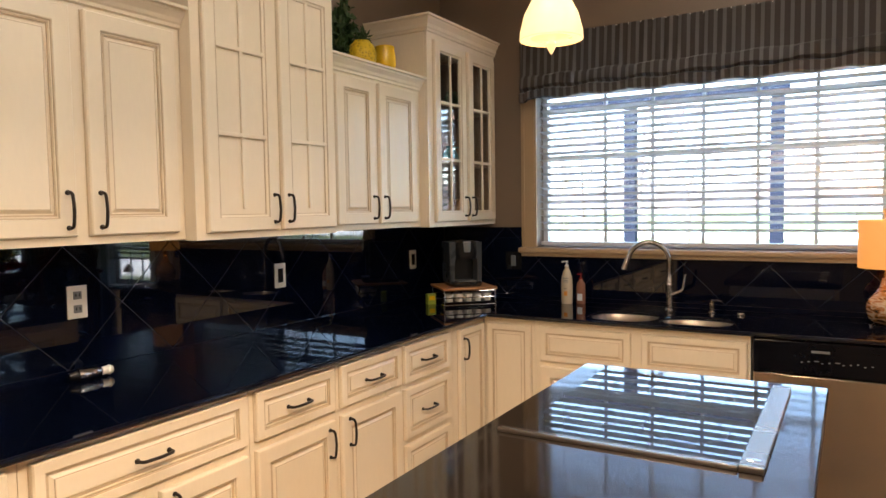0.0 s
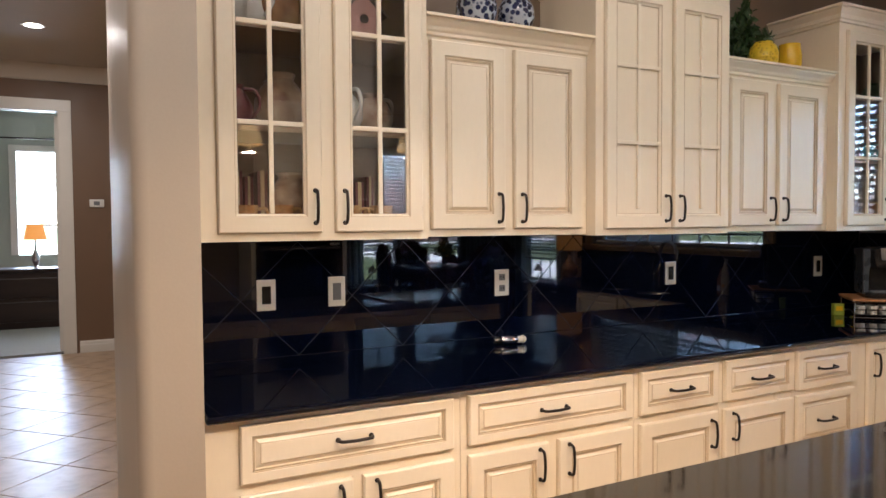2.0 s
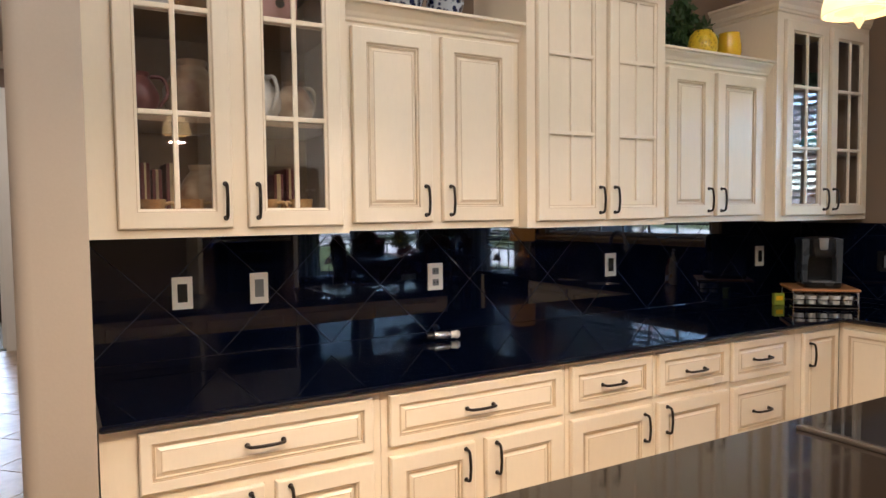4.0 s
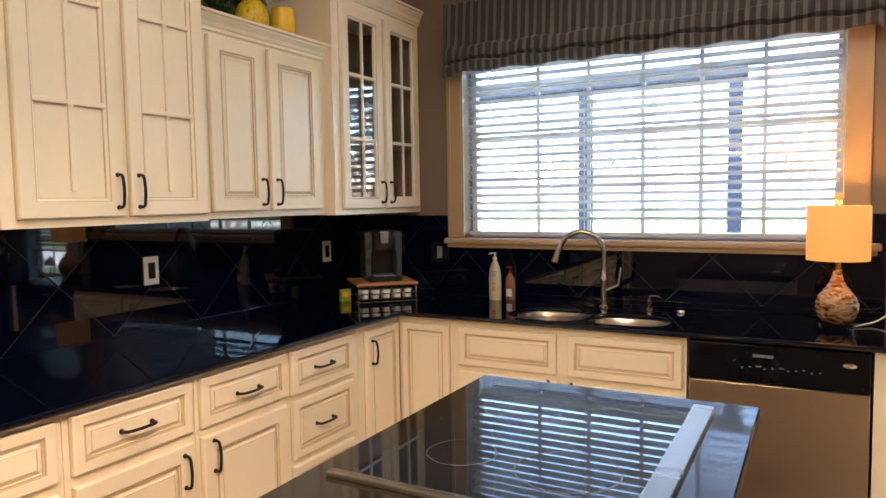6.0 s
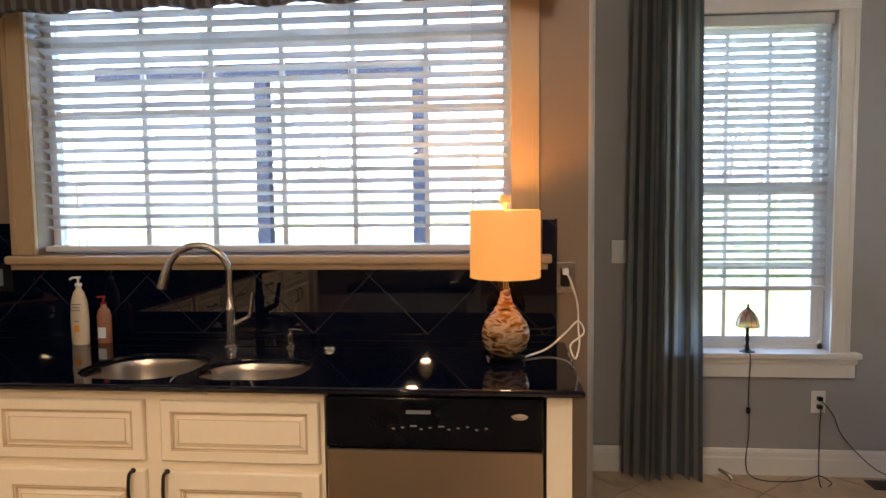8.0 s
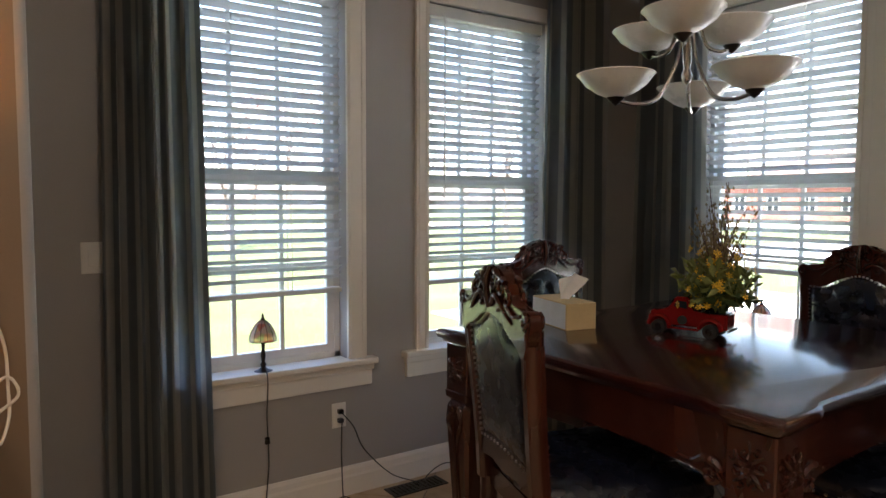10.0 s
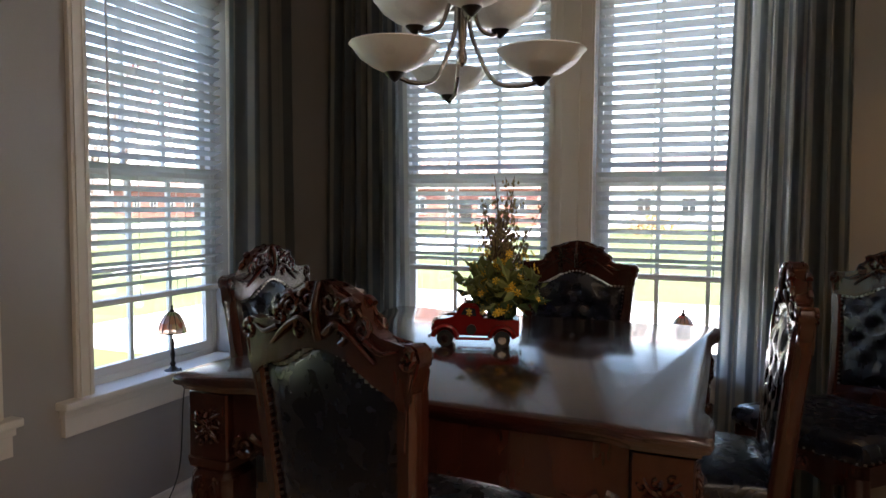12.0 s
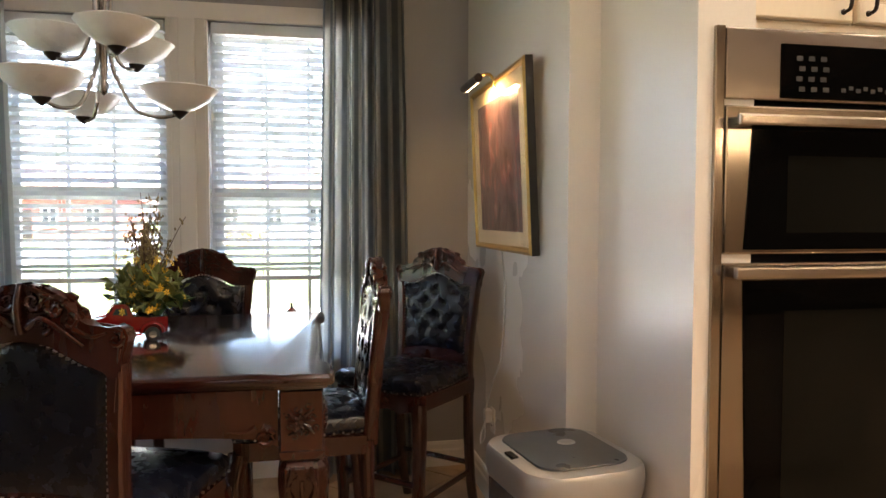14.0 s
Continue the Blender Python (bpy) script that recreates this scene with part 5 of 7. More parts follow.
# ---- dining chair ----
def dining_chair():
    """Counter-height chair facing -y; its carved crest stands over y = 0.26."""
    e = thing("dining_chair", pose(0, 0, 0), "carved mahogany chair with black tufted leather and silver nailheads", "dining chair", "carved dining chairs")
    lean = lambda z: 0.205 + max(z - 0.62, 0) * 0.09
    arch = lambda u: 1.041 + .054 * (.5 + .5 * math.cos(math.pi * min(abs(u) / .82, 1)))   # top of the leather
    # seat
    bm = B()
    loops = []
    for ins, z in ((0.012, 0.640), (0.002, 0.648), (0.0, 0.665), (0.004, 0.688), (0.020, 0.702), (0.06, 0.712), (0.12, 0.716)):
        pts = []
        for x, y in ((-.225, -.235), (-.12, -.252), (0, -.257), (.12, -.252), (.225, -.235), (.222, 0), (.195, .20), (0, .205), (-.195, .20), (-.222, 0)):
            k = 1 - ins / 0.24
            pts.append(bm.verts.new((x * k, -.02 + (y + .02) * k, z)))
        loops.append(pts)
    for a, b in zip(loops, loops[1:]):
        for i in range(10):
            bm.faces.new((a[i], a[(i + 1) % 10], b[(i + 1) % 10], b[i]))
    bm.faces.new(loops[0][::-1]); bm.faces.new(loops[-1])
    st = part("seat", bm, LEATHER, e, "padded black leather seat", smooth=50)
    bm = B()
    for s in (-1, 1):
        for i in range(14):
            y = -.225 + i * .031
            x = s * (.2265 - .0 if y < 0 else .2265 - y * .14)
            box(bm, x - .003, x + .003, y - .003, y + .003, .646, .652)
    for i in range(15):
        x = -.21 + .03 * i
        box(bm, x - .003, x + .003, -.2565 + .02 * (abs(x) / .21) ** 2, -.251 + .02 * (abs(x) / .21) ** 2, .646, .652)
    part("nailhead_trim", bm, NAIL, st, "row of silver nailheads")["kind"] = "stuff"
    bm = B()
    prism(bm, [(-.21, .64), (-.21, .585), (-.12, .56), (-.05, .575), (0, .562), (.05, .575), (.12, .56), (.21, .585), (.21, .64)], -.232, -.205)
    for s in (-1, 1):
        box(bm, s * .215 - .012, s * .215 + .012, -.205, .19, .58, .64)
    box(bm, -.19, .19, .175, .200, .58, .64)
    tube(bm, spiral((-.05, .60), .018, 1.2, 0, 1, 9, -.236), .006, 5, .003); tube(bm, spiral((.05, .60), .018, 1.2, math.pi, -1, 9, -.236), .006, 5, .003)
    part("seat_frame", bm, WOODC, e, smooth=35)
    # legs
    for s in (-1, 1):
        bm = B()
        tube(bm, curve_pts([(s * .20, -.215, .60), (s * .215, -.232, .50), (s * .205, -.222, .36), (s * .195, -.212, .18), (s * .20, -.222, .05), (s * .205, -.235, .0)], 5), .034, 8, .020)
        part("leg", bm, WOODC, e, smooth=50)
        bm = B()
        tube(bm, curve_pts([(s * .195, .195, .62), (s * .19, .200, .40), (s * .19, .225, .15), (s * .19, .265, 0.0)], 5), .025, 8, .021)
        part("leg", bm, WOODC, e, smooth=50)
        bm = B(); tube(bm, [(s * .198, -.21, .20), (s * .19, .21, .20)], .012, 8); part("stretcher", bm, WOODC, e, smooth=50)
    bm = B(); tube(bm, [(-.20, -.215, .27), (.20, -.215, .27)], .013, 8); part("stretcher", bm, WOODC, e, smooth=50)
    bm = B(); tube(bm, [(-.19, .212, .24), (.19, .212, .24)], .012, 8); part("stretcher", bm, WOODC, e, smooth=50)
    # stiles
    for s in (-1, 1):
        bm = B()
        prev = None
        for z, x, w in ((.60, .188, .018), (.70, .182, .017), (.80, .184, .017), (.92, .192, .018), (1.02, .200, .0185), (1.05, .203, .017)):
            y = lean(z)
            r = [bm.verts.new((s * x + a * w, y + b * .024, z)) for a, b in ((-1, -.7), (-.7, -1), (.7, -1), (1, -.7), (1, .7), (.7, 1), (-.7, 1), (-1, .7))]
            if prev:
                for i in range(8):
                    bm.faces.new((prev[i], prev[(i + 1) % 8], r[(i + 1) % 8], r[i]))
            else:
                bm.faces.new(r[::-1])
            prev = r
        bm.faces.new(prev)
        for b in (-1, 1):
            tube(bm, [(x, lean(1.13) + b * .019, z) for x, _, z in spiral((s * .212, 1.104), .019, 1.3, 1.6, -s, 12)], .007, 6, .004)
            tube(bm, curve_pts([(s * .220, lean(1.1) + b * .018, 1.085), (s * .208, lean(1.04) + b * .020, 1.03), (s * .197, lean(.95) + b * .023, .95)], 5), .006, 6, .003)
        part("stile", bm, WOODC, e, smooth=45)
    # crest
    half = [(0, 1.212), (.022, 1.214), (.038, 1.206), (.055, 1.207), (.078, 1.196), (.092, 1.180), (.104, 1.172), (.112, 1.155), (.130, 1.142), (.150, 1.132), (.172, 1.125), (.196, 1.127), (.216, 1.130), (.230, 1.123), (.236, 1.106), (.231, 1.086), (.222, 1.066), (.215, 1.045), (.212, 1.015)]
    low = [(.190, 1.015), (.187, 1.038), (.148, 1.042), (.125, 1.050), (.095, 1.068), (.065, 1.084), (.035, 1.095), (0, 1.099)]
    right = half + low
    outline = right + [(-x, z) for x, z in right[::-1] if x > 0]
    bm = B(); prism(bm, outline, lean(1.13) - .018, lean(1.13) + .018, 0.005)
    ct = part("crest_rail", bm, WOODC, e, "carved crest rail", smooth=50)
    bm = B()
    for face in (-1, 1):
        Y = lean(1.13) + face * .019
        for s in (-1, 1):
            tube(bm, spiral((s * .030, 1.178), .026, 1.4, math.pi / 2, -s, 14, Y), .0085, 6, .004)
            tube(bm, spiral((s * .080, 1.165), .026, 1.3, math.pi * (.2 if s > 0 else .8), s, 13, Y), .0085, 6, .004)
            tube(bm, spiral((s * .112, 1.140), .020, 1.2, math.pi / 2, -s, 11, Y), .007, 6, .003)
            tube(bm, spiral((s * .055, 1.128), .017, 1.1, -math.pi / 2, s, 10, Y), .007, 6, .003)
            tube(bm, curve_pts([(s * .015, Y, 1.125), (s * .05, Y + face * .006, 1.145), (s * .10, Y + face * .006, 1.118), (s * .14, Y, 1.088)], 5), .009, 6, .004)
            tube(bm, curve_pts([(s * .120, Y, 1.122), (s * .158, Y + face * .004, 1.108), (s * .192, Y, 1.116)], 5), .008, 6, .003)
            tube(bm, curve_pts([(s * .05, Y, 1.195), (s * .09, Y, 1.180), (s * .122, Y, 1.150)], 4), .007, 6, .004)
        tube(bm, curve_pts([(0, Y, 1.112), (0, Y + face * .010, 1.150), (0, Y + face * .008, 1.185), (0, Y, 1.212)], 4), .011, 6, .006)
    part("carving", bm, WOODC, ct, "carved scrolls and leaves", smooth=60)
    # leather back, both faces, tufted in front
    for face, nm in ((-1, "backrest"), (1, "back_panel")):
        bm = B()
        NX, NZ = 24, 28
        tufts = [(x, z) for r, z in enumerate((.84, .90, .96, 1.02)) for x in ((-.10, 0, .10) if r % 2 else (-.05, .05))]
        g = []
        for j in range(NZ + 1):
            f = j / NZ
            row = []
            for i in range(NX + 1):
                u = -1 + 2 * i / NX
                top = arch(u)
                bot = .735 + .012 * (1 - u * u)
                z = bot + (top - bot) * f
                hw = .160 + .022 * f
                x = u * hw
                edge = min(1 - abs(u), f * 1.0, (1 - f) * 1.0)
                puff = .020 * min(edge * 6, 1) ** .5
                if face < 0:
                    for tx, tz in tufts:
                        d2 = (x - tx) ** 2 + (z - tz) ** 2
                        puff -= .016 * math.exp(-d2 / .00028)
                row.append(bm.verts.new((x, lean(z) + face * (.008 + puff * (1 if face < 0 else .55)), z)))
            g.append(row)
        for j in range(NZ):
            for i in range(NX):
                bm.faces.new((g[j][i], g[j][i + 1], g[j + 1][i + 1], g[j + 1][i]))
        p = part(nm, bm, LEATHER, e, "tufted black leather back" if face < 0 else "smooth black leather back panel", smooth=80)
        bm = B()
        def nail(x, z):
            y = lean(z) + face * .013
            box(bm, x - .0032, x + .0032, y - .004, y + .004, z - .0032, z + .0032)
        for i in range(27):
            u = -1 + 2 * i / 26
            nail(u * .178, arch(u) + .003)
            if i % 2 == 0:
                nail(u * .158, .732 + .012 * (1 - u * u))
        for i in range(20):
            f = (i + .5) / 20
            for s in (-1, 1):
                nail(s * (.163 + .022 * f), .735 + .305 * f)
        part("nailhead_trim", bm, NAIL, p, "row of silver nailheads")["kind"] = "stuff"
        if face < 0:
            bm = B()
            for tx, tz in tufts:
                lathe(bm, [(.007, 0), (.006, .003), (.001, .004)], 8, (0, 0, 0))
                for v in list(bm.verts)[-24:]:
                    v.co = Vector((tx + v.co.x, lean(tz) - .011 - v.co.z, tz + v.co.y))
            part("tuft_buttons", bm, LEATHER, p)["kind"] = "stuff"
    bm = B()
    prism(bm, [(-.185, .735), (-.185, .675), (-.08, .690), (0, .680), (.08, .690), (.185, .675), (.185, .735), (.08, .752), (0, .756), (-.08, .752)], lean(.71) - .016, lean(.71) + .016)
    part("lower_rail", bm, WOODC, e, smooth=40)
    return e


def chair_at(crest, facing):
    rz = facing + 90
    off = Matrix.Rotation(radians(rz), 3, "Z") @ Vector((0, 0.251, 0))
    return pose(crest[0] - off.x, crest[1] - off.y, 0, rz=rz)


c0 = dining_chair()
c0.matrix_basis = chair_at((3.765, -0.415), -18)
for crest, fc, lab in (((4.635, 0.36), -88, "carved mahogany leather chair at the table's window side"),
                       ((5.43, -0.53), 180, "carved mahogany leather chair backed by the paired windows"),
                       ((4.645, -1.235), 92, "carved mahogany leather chair tucked in facing the window wall"),
                       ((5.355, -1.600), 137, "carved mahogany leather chair standing alone in the corner")):
    c = copy_thing(c0, chair_at(crest, fc))
    c["label"] = lab

# ---- chandelier ----
CC = (4.585, -0.355)
e = thing("chandelier", pose(*CC, -0.014), "brushed nickel chandelier with six white alabaster glass bowls", "chandelier")
bm = B(); tube(bm, [(0, 0, 2.30), (0, 0, CZ - .03)], .008, 8); part("rod", bm, NICKEL, e, smooth=40)
bm = B(); lathe(bm, [(.001, CZ - .05), (.03, CZ - .045), (.06, CZ - .012), (.065, CZ)], 20); part("ceiling_rose", bm, NICKEL, e, smooth=40)
bm = B(); lathe(bm, [(.001, 1.76), (.012, 1.77), (.018, 1.79), (.010, 1.81), (.014, 1.83), (.014, 2.05), (.020, 2.06), (.012, 2.10), (.012, 2.28), (.03, 2.30), (.001, 2.32)], 16); part("stem", bm, NICKEL, e, smooth=40)
aL = math.atan2(-.24 + .355, 4.38 - 4.585)
for lvl, (R, z0, a0) in enumerate(((.232, 1.690, aL), (.148, 1.862, aL + math.pi / 3))):
    for k in range(3):
        a = a0 + k * 2 * math.pi / 3
        ca, sa = math.cos(a), math.sin(a)
        P = lambda r, z: (r * ca, r * sa, z)
        bm = B()
        pts = [P(R, z0 + .018), P(R * .72, z0 + .006), P(R * .42, z0 + .025), P(R * .20 + .006, z0 + .10), P(.022, z0 + .20 - .04 * lvl), P(.028, 2.10), P(.052, 2.18), P(.066, 2.25), P(.045, 2.31), P(.018, 2.315)]
        tube(bm, curve_pts(pts, 5), .0065, 8)
        arm = part("arm", bm, NICKEL, e, smooth=60)
        bm = B(); lathe(bm, [(.001, z0), (.010, z0 + .006), (.026, z0 + .022), (.028, z0 + .026), (.012, z0 + .030)], 18, P(R, 0)); part("finial", bm, BRONZE, arm, "dark turned finial", smooth=50)
        bm = B()
        lathe(bm, [(.022, z0 + .024), (.060, z0 + .040), (.095, z0 + .064), (.116, z0 + .092), (.123, z0 + .098), (.121, z0 + .101), (.112, z0 + .094), (.090, z0 + .070), (.055, z0 + .047), (.001, z0 + .034)], 32, P(R, 0))
        part("glass_bowl", bm, ALAB, arm, "white alabaster glass bowl", smooth=60)

# ---- things on the table ----
e = thing("toy_truck", pose(4.553, -0.415, TZ, rz=106), "red die-cast vintage pickup truck carrying flowers on the table", "toy truck")
bm = B()
prism(bm, [(-.125, .030), (-.125, .075), (-.020, .075), (-.018, .080), (-.012, .112), (-.002, .122), (.030, .122), (.042, .112), (.052, .080), (.100, .076), (.116, .068), (.122, .050), (.122, .030)], -.040, .040, .006)
part("body", bm, RED, e, smooth=50)
for s in (-1, 1):
    for x in (-.078, .082):
        bm = B(); lathe(bm, [(.021, -.010), (.023, -.006), (.023, .006), (.021, .010)], 18); w = part("wheel", bm, RUBBER, e, "black tyre", smooth=40, at=pose(x, s * .045, .023, 90))
        bm = B(); lathe(bm, [(.012, -.0112), (.012, .0112)], 12); part("hubcap", bm, CHROME, w)
        bm = B(); tube(bm, [(x + .034 * math.cos(t), s * .046, .024 + .034 * math.sin(t)) for t in np.linspace(0.1, math.pi - .1, 9)], .008, 6); part("fender", bm, RED, e, smooth=60)
    bm = B(); box(bm, -.045, .052, s * .050 - .008, s * .050 + .008, .022, .027); part("running_board", bm, RED, e)
    bm = B(); prism(bm, [(-.006, .086), (-.002, .108), (.028, .110), (.038, .090)], s * .0405 - .001, s * .0405 + .001); part("side_window", bm, DARKGL, e)
    bm = B(); lathe(bm, [(.001, .008), (.008, .006), (.009, 0)], 12); part("headlight", bm, CHROME, e, at=pose(.114, s * .030, .062, 0, 90))
    bm = B(); lathe(bm, [(.014, -.004), (.014, .004)], 14); part("spare_wheel", bm, RUBBER, e, at=pose(.008 if s > 0 else -.03, s * .047, .050, 90))
for x in (.127, -.130):
    bm = B(); box(bm, x - .003, x + .003, -.045, .045, .024, .034, .002); part("bumper", bm, CHROME, e)
bm = B(); box(bm, .118, .1235, -.016, .016, .034, .062); part("grille", bm, CHROME, e)
bm = B(); box(bm, -.118, -.024, -.034, .034, .0755, .078); part("bed", bm, BLACKP, e)

rnd = random.Random(5)
e = thing("flower_arrangement", pose(4.598, -0.475, TZ + .079), "artificial yellow flowers with budding twigs in a toy truck", "flower arrangement")


def leaf_cloud(n, c, rad, size, squash=1.0, seed=1, width=.45):
    r, bm = random.Random(seed), B()
    for _ in range(n):
        d = Vector((r.gauss(0, 1), r.gauss(0, 1), r.gauss(0, 1))).normalized() * (r.random() ** .45)
        p = Vector(c) + Vector((d.x * rad[0], d.y * rad[1], d.z * rad[2]))
        s = size * r.uniform(.6, 1.3)
        u = Vector((r.gauss(0, 1), r.gauss(0, 1), r.gauss(.3, 1))).normalized()
        v = u.cross(Vector((r.gauss(0, 1), r.gauss(0, 1), r.gauss(0, 1)))).normalized()
        w = u.cross(v) * s * .12
        q = [p, p + u * s * .5 + v * s * width * .5 + w, p + u * s, p + u * s * .5 - v * s * width * .5 + w]
        vs = [bm.verts.new(x) for x in q]
        bm.faces.new((vs[0], vs[1], vs[2])); bm.faces.new((vs[0], vs[2], vs[3]))
    return bm


bm = B(); lathe(bm, [(.030, 0), (.036, .03), (.030, .05), (.001, .052)], 14); part("pot", bm, BLACKP, e, smooth=40)
part("leaves", leaf_cloud(460, (0, 0, .09), (.115, .115, .075), .045, seed=3), LEAF2, e, "olive green leaves")["kind"] = "stuff"
part("leaves", leaf_cloud(160, (0, 0, .05), (.10, .10, .035), .055, seed=4), LEAF, e, "dark green leaves")["kind"] = "stuff"
bm = B(); r = random.Random(9)
for k in range(105):
    a, rr, z = r.uniform(0, 6.28), r.uniform(.045, .125), r.uniform(.02, .19)
    rr *= 1.15 - z * 2.2
    c = Vector((rr * math.cos(a), rr * math.sin(a), z))
    nrm = Vector((math.cos(a), math.sin(a), r.uniform(-.1, .9))).normalized()
    u = nrm.orthogonal().normalized(); v = nrm.cross(u)
    for i in range(6):
        t0, t1 = i * math.pi / 3, (i + .62) * math.pi / 3
        q = [c + nrm * .004, c + (u * math.cos(t0) + v * math.sin(t0)) * .009, c + (u * math.cos((t0 + t1) / 2) + v * math.sin((t0 + t1) / 2)) * .0125 + nrm * .002, c + (u * math.cos(t1) + v * math.sin(t1)) * .009]
        bm.faces.new([bm.verts.new(x) for x in q])
part("flower_spray", bm, FLOWER, e, "small yellow flowers")["kind"] = "stuff"
bm = B(); bb = B(); r = random.Random(12)
for k in range(30):
    a = r.uniform(0, 6.28); L = r.uniform(.20, .36) if k > 2 else .40
    tilt = r.uniform(.05, .42) * (1 if L < .33 else .35)
    pts = [(0, 0, .05)]
    for i in range(1, 7):
        f = i / 6
        pts.append((math.cos(a) * tilt * L * f ** 1.4 + r.gauss(0, .003), math.sin(a) * tilt * L * f ** 1.4 + r.gauss(0, .003), .05 + (L - .05) * f))
    tube(bm, pts, .0022, 4, .0011)
    for i in range(22):
        f = r.uniform(.35, 1); p = Vector(pts[min(int(f * 6), 5)]).lerp(Vector(pts[min(int(f * 6) + 1, 6)]), r.random()) + Vector((r.gauss(0, .007), r.gauss(0, .007), r.gauss(0, .004)))
        lathe(bb, [(.0005, -.006), (.0042, 0), (.0005, .006)], 4, p)
part("twig_spray", bm, TWIG, e)["kind"] = "stuff"
part("bud_spray", bb, mat("olive_bud", (.20, .15, .06), .7), e)["kind"] = "stuff"

e = thing("tissue_box", pose(4.345, -0.062, TZ, rz=-14), "tan and pale blue tissue box with a tissue standing out", "tissue box")
bm = B(); box(bm, -.056, .056, -.115, .115, 0, .088, .003); bx = part("carton", bm, CARD, e)
bm = B(); box(bm, -.0575, -.0565, -.110, .110, .004, .084); part("side_print", bm, LABELW, bx, "pale blue printed side")
bm = B(); vs = []
for i in range(9):
    for j in range(6):
        f, g_ = i / 8, j / 5
        w = .022 + .055 * g_
        vs.append(bm.verts.new((.012 * math.sin(f * 9 + g_ * 2) + .03 * g_, (f - .5) * 2 * w - .015 * g_, .086 + .095 * g_ * (1 - .55 * abs(f - .35)))))
for i in range(8):
    for j in range(5):
        bm.faces.new((vs[i * 6 + j], vs[i * 6 + 6 + j], vs[i * 6 + 7 + j], vs[i * 6 + 1 + j]))
part("tissue", bm, PAPER, e, "white tissue", smooth=70)


# ---- small stained-glass lamps on the sills ----
def tiffany(x, y, rz, h, label, cord_end=None):
    e = thing("accent_lamp", pose(x, y, 0.64, rz=rz), label, "small lamp", "stained-glass sill lamps")
    bm = B(); lathe(bm, [(.040, 0), (.040, .006), (.022, .012), (.010, .024), (.014, .034), (.007, .045), (.011, .075), (.006, .10), (.009, .115), (.005, .14)], 14, sx=1, sy=.9); part("base", bm, BRONZE, e, smooth=50)
    bm = B(); z = h - .11
    prof = [(.056, z - .008), (.057, z), (.050, z + .030), (.032, z + .062), (.014, z + .078), (.008, z + .080)]
    n = 12
    lathe(bm, prof, n, cap=False)
    sh = part("shade", bm, STAINED, e, "domed stained-glass shade")
    bm = B()
    for k in range(n):
        a = 2 * math.pi * k / n
        tube(bm, [(r_ * 1.01 * math.cos(a), r_ * 1.01 * math.sin(a), zz) for r_, zz in prof], .0014, 4)
    tube(bm, [(.0575 * math.cos(t), .0575 * math.sin(t), z - .008) for t in np.linspace(0, 2 * math.pi, 25)], .002, 4)
    part("leading", bm, BRONZE, sh)["kind"] = "stuff"
    bm = B(); lathe(bm, [(.008, h - .032), (.010, h - .024), (.004, h - .016), (.006, h - .008), (.001, h)], 10); part("finial", bm, BRONZE, e, smooth=40)
    return e


tiffany(3.705, 1.085, 0, .255, "small stained-glass lamp in green and red on the window sill")
tiffany(4.950, 1.085, 30, .285, "small stained-glass lamp in pink, red and green on the window sill")
tiffany(5.822, 0.09, 0, .270, "small stained-glass lamp behind the table on the sill")
tiffany(5.822, -0.91, 15, .275, "small stained-glass lamp on the sill near the drape")


def cord(name, pts, mat_, label, r=.0028, n=8):
    bm = B(); tube(bm, curve_pts(pts, n), r, 6)
    return tagged(part(name, bm, mat_, smooth=60), label, "power cord")


def outlet(m, label, w=.070, h=.115, plate=WHITEP, ins=WHITEP, kind="duplex", cat="electrical outlet"):
    """A wall plate facing -y; duplex sockets or a wide rocker."""
    e = thing("wall_outlet" if kind == "duplex" else "wall_switch", m, label, cat)
    bm = B(); box(bm, -w / 2, w / 2, -.006, -.0005, -h / 2, h / 2, .002); part("plate", bm, plate, e)
    if kind == "duplex":
        for z in (-.024, .024):
            bm = B(); box(bm, -.015, .015, -.0085, -.0062, z - .014, z + .014, .002); s = part("socket", bm, ins, e)
            bm = B(); box(bm, -.008, -.005, -.0092, -.0086, z - .004, z + .006); box(bm, .005, .008, -.0092, -.0086, z - .004, z + .006); part("slots", bm, BLACKP, s)
    else:
        bm = B(); box(bm, -.0165, .0165, -.0085, -.0062, -.033, .033, .002); part("rocker", bm, ins, e)
    return e


NW_ = lambda x, z: pose(x, NY, z)
e = outlet(NW_(3.062, 1.158), "white wall plate switch beside the drape", .080, .118, kind="switch", cat="light switch")
e = outlet(NW_(4.065, .385), "white outlet with two black plugs below the first dining window")
for z in (-.020, .022):
    bm = B(); box(bm, -.012, .012, -.034, -.009, z - .010, z + .010, .004); part("plug", bm, BLACKP, e, "black plug")
cord("power_cord", [(3.705, 1.045, .655), (3.70, 1.020, .60), (3.70, 1.035, .45), (3.715, 1.06, .25), (3.70, 1.05, .06), (3.74, 1.02, .006), (3.86, .99, .005), (3.98, 1.02, .006), (4.06, 1.04, .02), (4.09, .98, .006), (4.02, .95, .012), (4.06, 1.06, .20), (4.07, 1.075, .36)], CORDB, "thin black lamp cord hanging from the sill to the floor")
bm = B(); box(bm, 3.694, 3.714, 1.040, 1.054, .335, .365, .004); tagged(part("inline_switch", bm, BLACKP), "small black inline cord switch", "cord switch")
